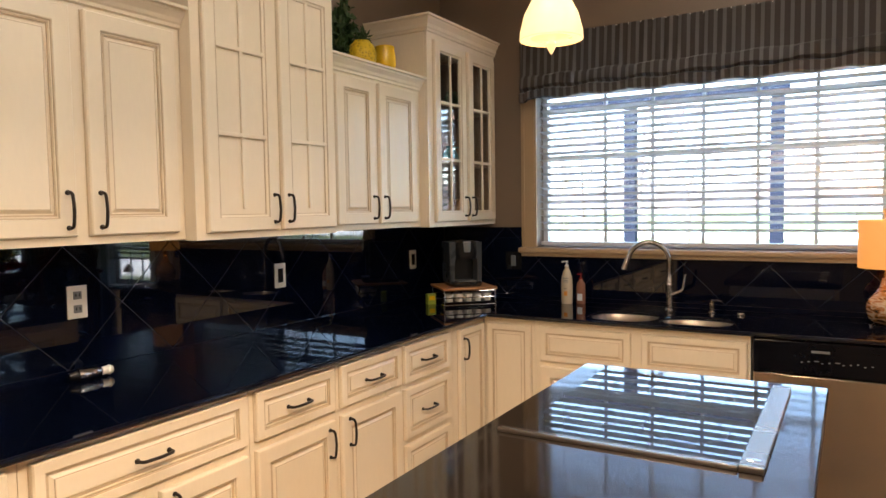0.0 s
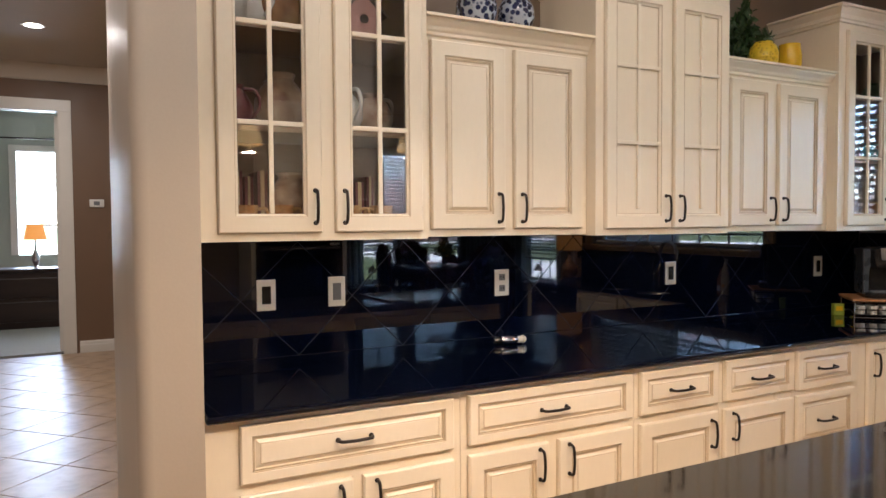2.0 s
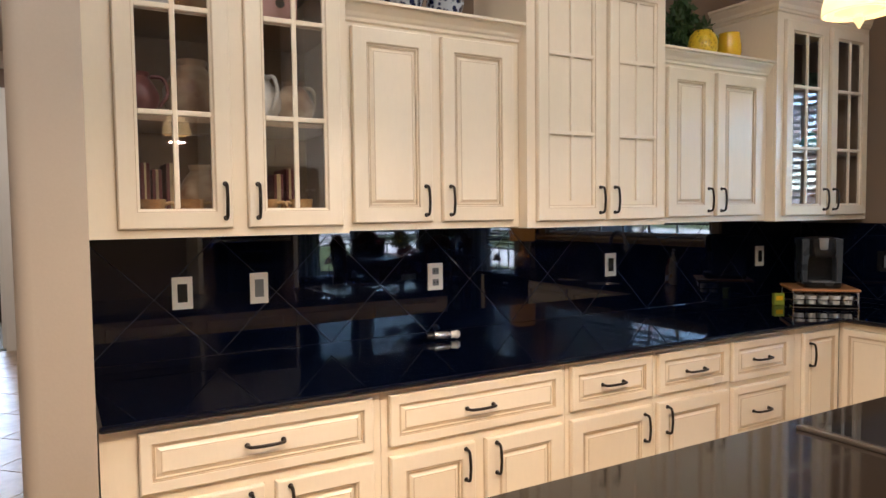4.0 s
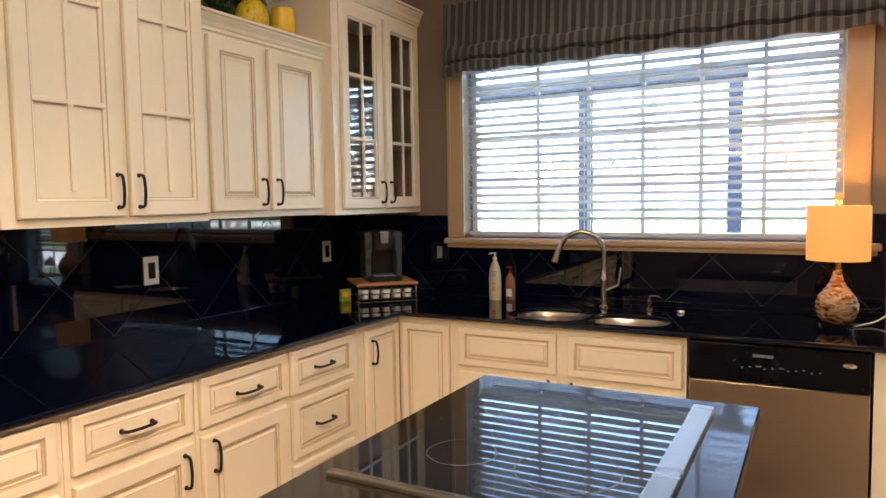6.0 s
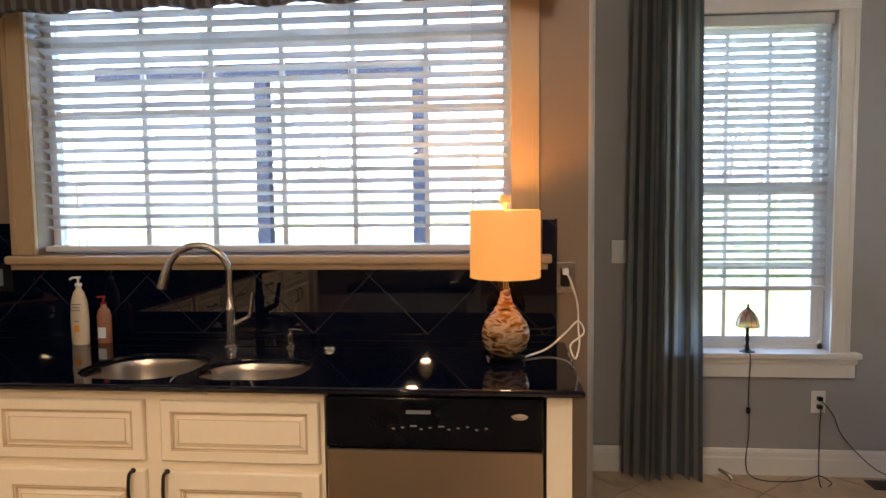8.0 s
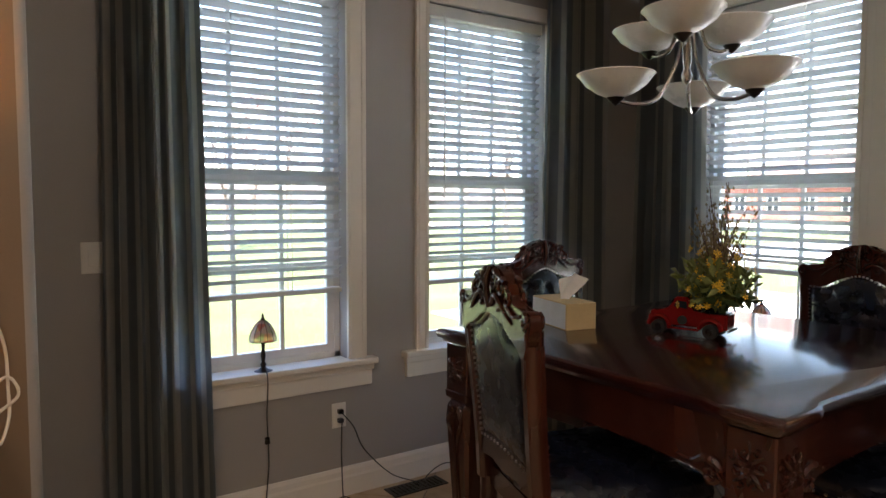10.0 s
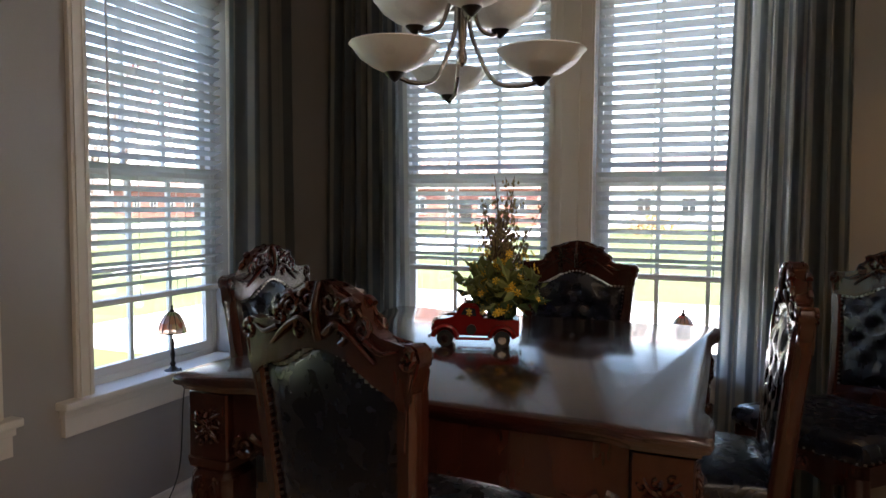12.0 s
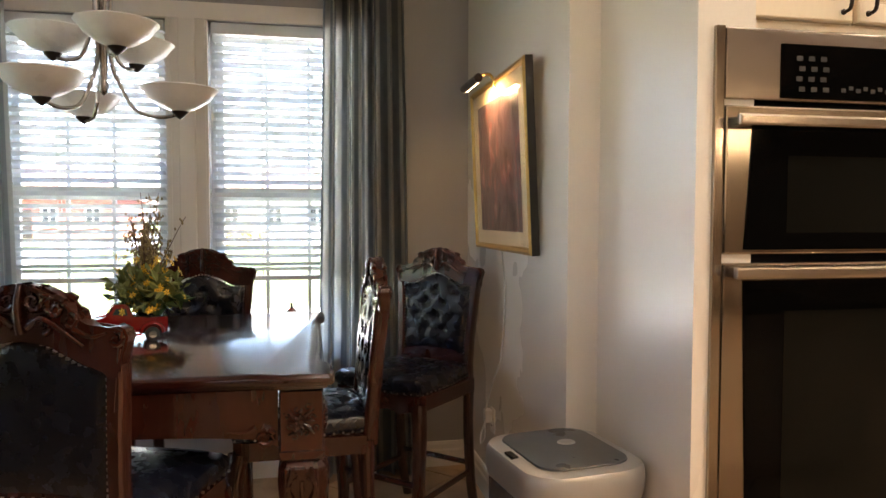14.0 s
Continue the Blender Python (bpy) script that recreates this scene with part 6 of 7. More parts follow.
cord("power_cord", [(4.07, 1.070, .40), (4.12, 1.05, .33), (4.17, 1.05, .22), (4.30, 1.03, .08), (4.42, 1.01, .02), (4.46, .96, .006), (4.50, 1.02, .02), (4.62, 1.05, .05), (4.80, 1.07, .03), (4.93, 1.05, .20), (4.945, 1.03, .5), (4.95, 1.025, .60), (4.95, 1.045, .66)], CORDB, "thin black cord from the outlet towards the second sill lamp")
bm = B(); tube(bm, [(3.56, 1.035, .045), (3.60, 1.0, .03), (3.615, .99, .012)], .008, 8, .014); tagged(part("door_stop", bm, NICKEL, smooth=50), "short spring door stop at the baseboard", "door stop")
e = thing("floor_vent", pose(4.42, .985, 0), "brown metal floor register under the window", "floor vent")
bm = B(); box(bm, -.15, .15, -.055, .055, 0, .006, .002); part("frame", bm, BRONZE, e)
for k in range(12):
    bm = B(); box(bm, -.13 + k * .0225, -.122 + k * .0225, -.04, .04, .0062, .009); part("slat", bm, BLACKP, e)

# ---- picture, its lamp, trash can ----
pm = pose(5.045, SY + .022, 1.215, 2.6, 0, 180)
e = thing("framed_picture", pm, "gilt-framed red and violet print with a cream mat", "picture")
PW, PH = .425, .735
bm = B()
L = rings(bm, -PW, PW, 0, PH, [(0, .014), (0, -.020), (.010, -.024), (.018, -.018), (.026, -.012)])
part("frame", bm, GOLD, e, "thin gilt frame with black sides")
for a, b in ((-PW - .003, -PW - .0005), (PW + .0005, PW + .003)):
    bm = B(); box(bm, a, b, -.016, .014, -.002, PH + .002); part("frame_side", bm, BLACKW, e, "black frame side")
bm = B(); box(bm, -PW + .02, PW - .02, -.012, -.004, .02, PH - .02); part("mat_board", bm, MATTE, e, "cream mat board")
bm = B(); box(bm, -.315, .315, -.0135, -.0122, .085, PH - .085); part("print", bm, ART, e, "print of a crowd in red and violet")
bm = B(); box(bm, -PW + .02, PW - .02, -.018, -.0165, .02, PH - .02); p = part("glazing", bm, PANE, e); p.visible_shadow = False
e = thing("picture_light", pm, "brass picture light over the framed print", "picture light")
bm = B(); tube(bm, curve_pts([(0, -.01, PH - .05), (0, -.030, PH + .012), (0, -.07, PH + .012), (0, -.105, PH - .012)], 5), .007, 8); part("arm", bm, BRASS, e, smooth=50)
bm = B(); tube(bm, [(-.13, -.118, PH - .022), (.13, -.118, PH - .022)], .018, 14); part("shade", bm, BRONZE, e, "dark brass tube shade", smooth=50)
bm = B(); tube(bm, [(-.10, -.114, PH - .036), (.10, -.114, PH - .036)], .005, 8); part("bulb", bm, BULB, e)
e = outlet(pose(5.29, SY, .40, rz=180), "white outlet with a plug and timer near the corner", kind="duplex")
bm = B(); box(bm, -.022, .022, -.045, -.010, -.005, .055, .006); part("plug", bm, WHITEP, e, "white plug adapter")
cord("power_cord", [(5.06, SY + .03, 1.22), (5.07, SY + .012, 1.05), (5.11, SY + .014, .75), (5.21, SY + .02, .62), (5.27, SY + .035, .50), (5.28, SY + .045, .43)], CORDW, "white picture lamp cord hanging down the wall", .004)
cord("power_cord", [(5.30, SY + .03, .40), (5.33, SY + .05, .33), (5.29, SY + .06, .29), (5.26, SY + .05, .34), (5.28, SY + .045, .40)], CORDW, "white looped cord at the outlet", .004)

e = thing("trash_can", pose(4.09, -1.735, 0, rz=-172) @ Matrix.Diagonal((0.98, 1.18, 1.035, 1)), "silver and black sensor trash can with a domed lid", "trash can")


def rrect(a, b, r, n=6):
    out = []
    for cx, cy, s in ((a - r, b - r, 0), (-a + r, b - r, 1), (-a + r, -b + r, 2), (a - r, -b + r, 3)):
        for i in range(n + 1):
            t = math.pi / 2 * (s + i / n)
            out.append((cx + r * math.cos(t), cy + r * math.sin(t)))
    return out


def rr_loft(bm, rows):
    prev = None
    for a, b, r, z in rows:
        ring = [bm.verts.new((x, y, z)) for x, y in rrect(a, b, r)]
        if prev:
            for i in range(len(ring)):
                bm.faces.new((prev[i], prev[(i + 1) % len(ring)], ring[(i + 1) % len(ring)], ring[i]))
        else:
            bm.faces.new(ring[::-1])
        prev = ring
    bm.faces.new(prev)


bm = B(); rr_loft(bm, [(.195, .145, .08, 0), (.20, .15, .09, .02), (.205, .155, .09, .55)]); part("body", bm, STEELV, e, "brushed steel body", smooth=40)
bm = B(); rr_loft(bm, [(.207, .157, .09, .552), (.212, .162, .095, .575), (.213, .163, .095, .60), (.211, .161, .095, .630), (.205, .155, .092, .641), (.19, .142, .09, .645), (.16, .12, .085, .648)]); lid = part("lid", bm, SILVERP, e, "silver plastic lid", smooth=40)
bm = B(); rr_loft(bm, [(.172, .122, .065, .6482), (.170, .120, .064, .653), (.10, .08, .06, .657)]); fl = part("flap", bm, DARKP, e, "dark grey lid flap", smooth=40)
bm = B(); lathe(bm, [(.024, 0), (.022, .003), (.001, .004)], 20, (-.02, .02, .6582)); part("emblem", bm, SILVERP, fl, "round silver emblem")
bm = B(); box(bm, -.028, .028, -.150, -.130, .640, .650, .004); part("sensor", bm, BLACKP, lid, "black sensor window")

# ---- things in the kitchen ----
e = thing("table_lamp", pose(2.478, -0.295, 0.915), "lit table lamp with amber swirl glass base and drum shade", "table lamp")
bm = B(); lathe(bm, [(.062, 0), (.064, .004), (.064, .018), (.060, .022)], 28); part("foot", bm, GLASSC, e, "clear acrylic foot", smooth=40)
bm = B(); lathe(bm, [(.050, .022), (.070, .045), (.079, .075), (.079, .100), (.068, .130), (.045, .160), (.026, .188), (.018, .215), (.016, .235)], 32); part("body", bm, SWIRL, e, "amber and white swirled glass body", smooth=50)
bm = B(); tube(bm, [(0, 0, .235), (0, 0, .30)], .012, 12); part("neck", bm, BRASS, e, smooth=40)
bm = B()
lathe(bm, [(.112, .272), (.113, .274), (.113, .486), (.112, .488), (.110, .486), (.110, .274)], 48, cap=False)
a = list(bm.verts); 
part("shade", bm, SHADE, e, "lit cream linen drum shade", smooth=40)
bm = B(); lathe(bm, [(.001, .36), (.022, .375), (.028, .40), (.02, .43), (.012, .445)], 16); part("bulb", bm, BULB, e)
bm = B(); lathe(bm, [(.003, .40), (.003, .495), (.010, .500), (.012, .51)], 10)
box(bm, -.018, .018, -.006, .006, .512, .538, .004); part("finial", bm, CARD, e, "pale block finial")
bm = B(); tube(bm, [(-.11, 0, .480), (.11, 0, .480)], .0018, 5); tube(bm, [(0, -.11, .480), (0, .11, .480)], .0018, 5); part("spider", bm, BRASS, e)

e = outlet(pose(2.693, 0, 1.152), "brushed bronze outlet plate with a white plug on the taupe wall", .072, .112, plate=NICKEL, ins=BLACKP, kind="switch", cat="electrical outlet")
bm = B(); box(bm, -.010, .012, -.034, -.009, .012, .034, .004); part("plug", bm, WHITEP, e, "white plug")
cord("power_cord", [(2.694, -.030, 1.175), (2.712, -.036, 1.14), (2.735, -.030, 1.06), (2.738, -.04, .97), (2.735, -.10, .925), (2.715, -.16, .89), (2.705, -.10, .925), (2.755, -.06, .96), (2.735, -.05, 1.00), (2.69, -.08, .965), (2.62, -.18, .930), (2.54, -.27, .9195)], CORDW, "white lamp cord looping from the outlet to the lamp", .0035)

XW = lambda y, z: pose(0.010, y, z, rz=90)
outlet(XW(-3.571, 1.176), "white framed plate with a dark rocker on the black tile", .070, .115, ins=BLACKP, kind="switch", cat="light switch")
outlet(XW(-3.299, 1.177), "white framed plate with a pale rocker on the black tile", .068, .115, ins=GREYP, kind="switch", cat="light switch")
outlet(XW(-2.547, 1.177), "white duplex outlet with dark inserts on the black tile", .072, .115, ins=GREYP)
outlet(XW(-1.550, 1.180), "white framed plate with a dark insert on the black tile", .070, .115, ins=BLACKP, kind="switch", cat="light switch")
outlet(XW(-0.400, 1.175), "white edge of a plate on the black tile near the corner", .070, .115, ins=BLACKP, kind="switch", cat="light switch")
e = outlet(pose(.517, -.010, 1.153), "black double wall plate on the black tile by the window", .110, .112, plate=BLACKP, ins=GREYP, kind="switch", cat="light switch")

# coffee maker on its capsule drawer
km = pose(.325, -.325, .915, rz=45)
e = thing("capsule_drawer", km, "chrome wire capsule drawer with a wooden top under the coffee maker", "capsule drawer")
bm = B(); box(bm, -.165, .165, -.155, .165, .094, .106, .003); part("top", bm, WOODL, e, "orange-brown wooden top")
bm = B()
for x in (-.155, .155):
    for y in (-.145, .150):
        tube(bm, [(x, y, 0), (x, y, .093)], .005, 8)
for z in (.006, .050, .088):
    tube(bm, [(-.155, -.145, z), (.155, -.145, z)], .0035, 6); tube(bm, [(-.155, .150, z), (.155, .150, z)], .0035, 6)
    for s in (-1, 1):
        tube(bm, [(s * .155, -.145, z), (s * .155, .150, z)], .0035, 6)
part("wire_frame", bm, CHROME, e, "chrome wire frame", smooth=50)
bm = B(); box(bm, -.148, .148, -.138, .145, .018, .024); part("tray", bm, BLACKP, e)
caps = thing("coffee_capsule", km @ pose(-.115, -.115, .0245), "small white coffee capsule in the wire drawer", "coffee capsule", "coffee capsules")
bm = B(); lathe(bm, [(.017, 0), (.022, .040), (.025, .042), (.025, .045), (.001, .0455)], 14); part("cup", bm, WHITEP, caps, smooth=40)
for i in range(5):
    for j in range(2):
        if i + j:
            copy_thing(caps, km @ pose(-.115 + i * .0575, -.115 + j * .06, .0245))
e = thing("coffee_maker", km @ pose(.0, .015, .106), "black and silver single-cup coffee maker on a capsule drawer", "coffee maker")
bm = B(); rr_loft(bm, [(.088, .115, .03, 0), (.092, .12, .03, .012), (.092, .12, .03, .03)]); part("base", bm, BLACKP, e, smooth=40)
bm = B(); box(bm, -.088, .088, .010, .118, .028, .20, .012); part("back", bm, BLACKP, e)
for s in (-1, 1):
    bm = B(); prism(bm, [(s * .070, .02), (s * .096, .02), (s * .100, .262), (s * .060, .265), (s * .060, .20), (s * .070, .14)], -.085, .115, .006); part("side_panel", bm, DARKP, e, "grey plastic side panel")
bm = B(); rr_loft(bm, [(.062, .105, .03, .165), (.066, .112, .03, .19), (.064, .11, .03, .262), (.05, .09, .03, .272)]); part("head", bm, BLACKP, e, smooth=40)
bm = B(); lathe(bm, [(.030, .205), (.033, .210), (.034, .262), (.028, .268), (.001, .269)], 20, (0, -.085, 0)); part("handle", bm, SILVERP, e, "silver lid handle", smooth=40)
bm = B(); box(bm, -.055, .055, -.118, -.02, .030, .036); part("drip_tray", bm, GREYP, e)

e = thing("carton", pose(.180, -.465, .915, rz=60) @ Matrix.Diagonal((.85, .85, .85, 1)), "small lime green printed carton on the worktop", "carton")
bm = B(); box(bm, -.032, .032, -.020, .020, 0, .075, .002); part("box", bm, LIME, e)
bm = B(); box(bm, -.022, .022, -.0212, -.0202, .030, .060); part("label", bm, YELLOW, e, "pale yellow label")

e = thing("lotion_bottle", pose(.905, -.115, .915), "tall cream pump bottle with an orange mark beside the sink", "pump bottle")
bm = B(); lathe(bm, [(.030, 0), (.034, .006), (.035, .10), (.031, .16), (.020, .195), (.011, .208), (.011, .218)], 24, sx=1, sy=.6); part("bottle", bm, LOTION, e, smooth=50)
bm = B(); lathe(bm, [(.012, .218), (.012, .228), (.004, .230), (.004, .245), (.009, .246), (.009, .253)], 14); tube(bm, [(0, 0, .25), (-.02, -.006, .249), (-.028, -.008, .243)], .004, 6); part("pump", bm, WHITEP, e, smooth=40)
bm = B()
for z, w in ((.150, .020), (.138, .014), (.128, .016), (.088, .010)):
    box(bm, -w, w, -.0225, -.0215, z, z + .004)
part("label_lines", bm, GREYP, e)
bm = B(); box(bm, -.011, .011, -.0228, -.0216, .050, .075); part("label_mark", bm, ORANGE, e, "orange label mark")
e = thing("soap_bottle", pose(.978, -.080, .915), "small pink pump soap bottle with a pale label", "pump bottle")
bm = B(); lathe(bm, [(.026, 0), (.028, .005), (.028, .10), (.022, .125), (.011, .135), (.011, .145)], 20, sx=1, sy=.65); part("bottle", bm, PINKB, e, smooth=50)
bm = B(); lathe(bm, [(.012, .145), (.012, .152), (.004, .154), (.004, .168), (.010, .170), (.008, .178)], 12); tube(bm, [(0, 0, .174), (-.022, -.005, .172)], .004, 6); part("pump", bm, RED, e, "red pump", smooth=40)
bm = B(); box(bm, -.015, .015, -.0196, -.0186, .02, .06); part("label", bm, LABELW, e)
e = thing("glass_bottle", pose(.085, -2.600, .937, 0, 90, 82), "small clear and white bottle lying by the backsplash", "small bottle")
bm = B(); lathe(bm, [(.001, 0), (.020, .002), (.021, .008), (.021, .062), (.014, .072), (.013, .080)], 20); part("bottle", bm, CHROME, e, "silvery bottle", smooth=40)
bm = B(); lathe(bm, [(.014, .080), (.015, .082), (.015, .100), (.019, .106), (.012, .118), (.001, .120)], 14); part("cap", bm, WHITEC, e, "white fluted cap", smooth=30)
bm = B(); lathe(bm, [(.001, -.030), (.012, -.028), (.016, -.010), (.016, -.002)], 16); part("stopper", bm, BLACKP, e, "black stopper", smooth=40)

# above the cabinets
for y, s, lab in ((-2.775, 1.0, "round blue and white porcelain ginger jar on the cabinet"), (-2.590, .92, "smaller blue and white porcelain jar on the cabinet")):
    e = thing("ginger_jar", pose(.200, y, 2.1825), lab, "porcelain jar", "blue and white jars")
    bm = B(); lathe(bm, [(.040 * s, 0), (.042 * s, .004), (.065 * s, .035), (.082 * s, .08), (.080 * s, .12), (.055 * s, .165), (.034 * s, .178), (.034 * s, .20)], 28); part("body", bm, VASEB, e, smooth=50)
    bm = B(); lathe(bm, [(.040 * s, .198), (.042 * s, .215), (.02 * s, .235), (.008 * s, .24), (.012 * s, .255), (.001, .262)], 24); part("lid", bm, VASEB, e, smooth=50)
e = thing("pineapple_jar", pose(.200, -1.118, 2.1825), "yellow ceramic pineapple jug on the cabinet", "ceramic jug")
bm = B(); lathe(bm, [(.045, 0), (.062, .02), (.072, .06), (.072, .095), (.060, .13), (.045, .142), (.043, .15)], 28); part("body", bm, YELLOWR, e, smooth=50)
bm = B(); tube(bm, curve_pts([(0.0, .062, .125), (0, .10, .135), (0, .105, .10), (0, .070, .06)], 5), .008, 8); part("handle", bm, LEAF2, e, "green handle", smooth=50)
part("crown_leaves", leaf_cloud(60, (0, 0, .165), (.035, .035, .025), .05, seed=8, width=.3), LEAF, e, "green leaf crown")["kind"] = "stuff"
e = thing("yellow_vase", pose(.205, -.925, 2.1825), "plain bright yellow ceramic vase on the cabinet", "vase")
bm = B(); lathe(bm, [(.038, 0), (.046, .01), (.058, .06), (.058, .10), (.050, .15), (.052, .158), (.046, .156), (.040, .10), (.001, .03)], 28); part("body", bm, YELLOW, e, smooth=50)
for dy, hh, sd in ((-1.235, .30, 21), (-1.165, .40, 22)):
    e = thing("artificial_plant", pose(.13, dy, 2.1825), "tall dark green leafy artificial plant in a pot on the cabinet", "plant")
    bm = B(); lathe(bm, [(.035, 0), (.045, .07), (.04, .075), (.001, .07)], 16); part("pot", bm, BRONZE, e, smooth=40)
    bm = leaf_cloud(260, (0, 0, hh * .55), (.05, .05, hh * .47), .055, seed=sd, width=.5)
    for v in bm.verts:
        k = 1.25 - .75 * max(v.co.z / hh, 0)
        v.co.x *= k; v.co.y *= k
    part("leaves", bm, LEAF, e, "dark green leaves")["kind"] = "stuff"
bm = B(); lathe(bm, [(.001, .010), (.10, .012), (.115, .006), (.115, 0)], 28, sx=1.2); tagged(part("wall_plaque", bm, BRONZE, smooth=40, at=pose(1.62, -.0005, 2.705, 90)), "dark oval metal plaque above the window valance", "wall plaque")

# inside the glass cabinets
def mug(x, y, z, rz, label):
    e = thing("mug", pose(x, y, z, rz=rz), label, "mug", "stoneware mugs")
    bm = B(); lathe(bm, [(.030, 0), (.034, .004), (.036, .05), (.040, .082), (.038, .082), (.033, .05), (.030, .008), (.001, .007)], 20); part("cup", bm, MUG, e, smooth=50)
    bm = B(); tube(bm, curve_pts([(.036, 0, .068), (.062, 0, .070), (.070, 0, .042), (.056, 0, .018), (.034, 0, .020)], 4), .006, 8); part("handle", bm, MUG, e, smooth=50)
    return e


def jug(x, y, z, s, rz, material, label, name="jug"):
    e = thing(name, pose(x, y, z, rz=rz) @ Matrix.Scale(1, 4), label, name.replace("_", " "), "crockery in the glass cabinet")
    bm = B(); lathe(bm, [(.045 * s, 0), (.055 * s, .01 * s), (.088 * s, .07 * s), (.090 * s, .11 * s), (.065 * s, .16 * s), (.045 * s, .185 * s), (.052 * s, .205 * s), (.046 * s, .203 * s), (.001, .16 * s)], 24); part("body", bm, material, e, smooth=50)
    bm = B(); tube(bm, curve_pts([(.050 * s, 0, .19 * s), (.105 * s, 0, .185 * s), (.125 * s, 0, .12 * s), (.088 * s, 0, .06 * s)], 4), .009 * s, 8); part("handle", bm, material, e, smooth=50)
    return e


Z1, Z2, Z3 = 1.4205, 1.7545, 2.0795
mug(.275, -3.690, Z1, 80, "tan glazed stoneware mug on the bottom shelf"); mug(.285, -3.575, Z1, 95, "brown glazed stoneware mug beside another")
mug(.280, -3.335, Z1, 60, "tan stoneware mug with a large handle"); mug(.280, -3.215, Z1, -80, "amber stoneware mug near the door")
for y, w, h in ((-3.74, .03, .17), (-3.70, .028, .20), (-3.665, .03, .18), (-3.62, .035, .20), (-3.40, .03, .18), (-3.365, .03, .20), (-3.27, .035, .17), (-3.23, .03, .19)):
    e = thing("book", pose(.13, y, Z1), "maroon cloth-bound book standing upright on the shelf", "book", "maroon books")
    bm = B(); box(bm, -.075, .075, -w / 2, w / 2, 0, h, .003); part("cover", bm, MAROON, e)
    bm = B(); box(bm, -.070, .0765, -w / 2 + .011, w / 2 - .011, .012, h + .001); part("page_block", bm, CARD, e, "cream spine band")
jug(.17, -3.545, Z2, 1.0, 200, CROCK, "large round painted earthenware jug"); jug(.21, -3.715, Z2, .72, 90, MAROON, "small dark brown pitcher")
jug(.18, -3.325, Z2, .85, 20, WHITEC, "white china pitcher on the middle shelf"); jug(.16, -3.195, Z2, .8, 110, CROCK, "brown earthenware jug on the middle shelf")
jug(.20, -3.520, Z1 + .0, .95, 150, CROCK, "painted stoneware crock behind the mugs")
jug(.18, -3.66, Z3, .9, 40, WHITEC, "white and grey china teapot", "teapot"); jug(.20, -3.53, Z3, .8, 300, MUG, "brown glazed pot on the upper shelf", "pot")
e = thing("birdhouse", pose(.22, -3.27, Z3), "small pink-brown painted birdhouse with a pitched roof", "birdhouse")
bm = B(); prism(bm, [(-.06, 0), (.06, 0), (.06, .11), (0, .17), (-.06, .11)], -.05, .05, .002); b_ = part("body", bm, mat("dusty_rose_paint", (.45, .24, .20), .6), e, at=pose(0, 0, 0, rz=90))
bm = B()
for s in (-1, 1):
    prism(bm, [(0, .172), (s * .082, .090), (s * .086, .097), (0, .184)], -.065, .065)
part("roof", bm, WOODD, e, at=pose(0, 0, 0, rz=90))
bm = B(); lathe(bm, [(.016, 0), (.016, .002)], 14); part("entrance", bm, BLACKP, e, at=pose(.0505, 0, .08, 0, 90))
for y, z, s, mm, lab in ((-.55, Z1, .65, WHITEC, "white china bowl on the lower shelf"), (-.24, Z2, .55, TEAL, "small teal bowl on the shelf"), (-.60, Z2, .6, WHITEC, "white china cup on the shelf"), (-.22, Z3, .6, LEAF, "green glass jug on the upper shelf"), (-.58, Z3, .75, MUG, "amber glass jug on the upper shelf"), (-.2, Z1, .6, MUG, "brown china cup on the lower shelf")):
    jug(.20, y, z, s, 30, mm, lab, "bowl" if "bowl" in lab else "jug")


# ---- pendants over the island and assumed ceiling lights added as fill ----
def pendant(x, y, z, label):
    e = thing("pendant_light", pose(x, y, z), label, "pendant light", "island pendants")
    bm = B(); lathe(bm, [(.066, .030), (.0685, .031), (.067, .050), (.058, .085), (.040, .118), (.022, .136), (.016, .146), (.012, .146), (.030, .118), (.052, .085), (.062, .050)], 32, cap=False); part("shade", bm, PGLASS, e, "lit white glass bell shade", smooth=60)
    bm = B(); lathe(bm, [(.001, 0), (.006, .008), (.012, .020), (.006, .028), (.028, .032), (.045, .034), (.001, .036)], 14); part("finial", bm, PGLASS, e, "glass drop finial", smooth=50)
    bm = B(); lathe(bm, [(.018, .146), (.020, .170), (.010, .185), (.004, .19)], 14); part("socket", bm, BRONZE, e, smooth=40)
    bm = B(); tube(bm, [(0, 0, .19), (0, 0, CZ - z - .02)], .003, 6); part("cord", bm, BRONZE, e)
    bm = B(); lathe(bm, [(.001, CZ - z - .03), (.05, CZ - z - .02), (.055, CZ - z)], 20); part("canopy", bm, BRONZE, e, smooth=40)
    l = new("pendant_lamp", bpy.data.lights.new("pendant_lamp", "AREA"))
    l.data.shape, l.data.size, l.data.energy, l.data.color = "DISK", .07, PENDANT_W, (1, .68, .38)
    l.matrix_world = pose(x, y, z - .006)
    return e


pendant(1.776, -2.532, 1.812, "lit white glass bell pendant on a thin cord over the island")
pendant(1.776, -3.420, 1.812, "second lit bell pendant over the island")


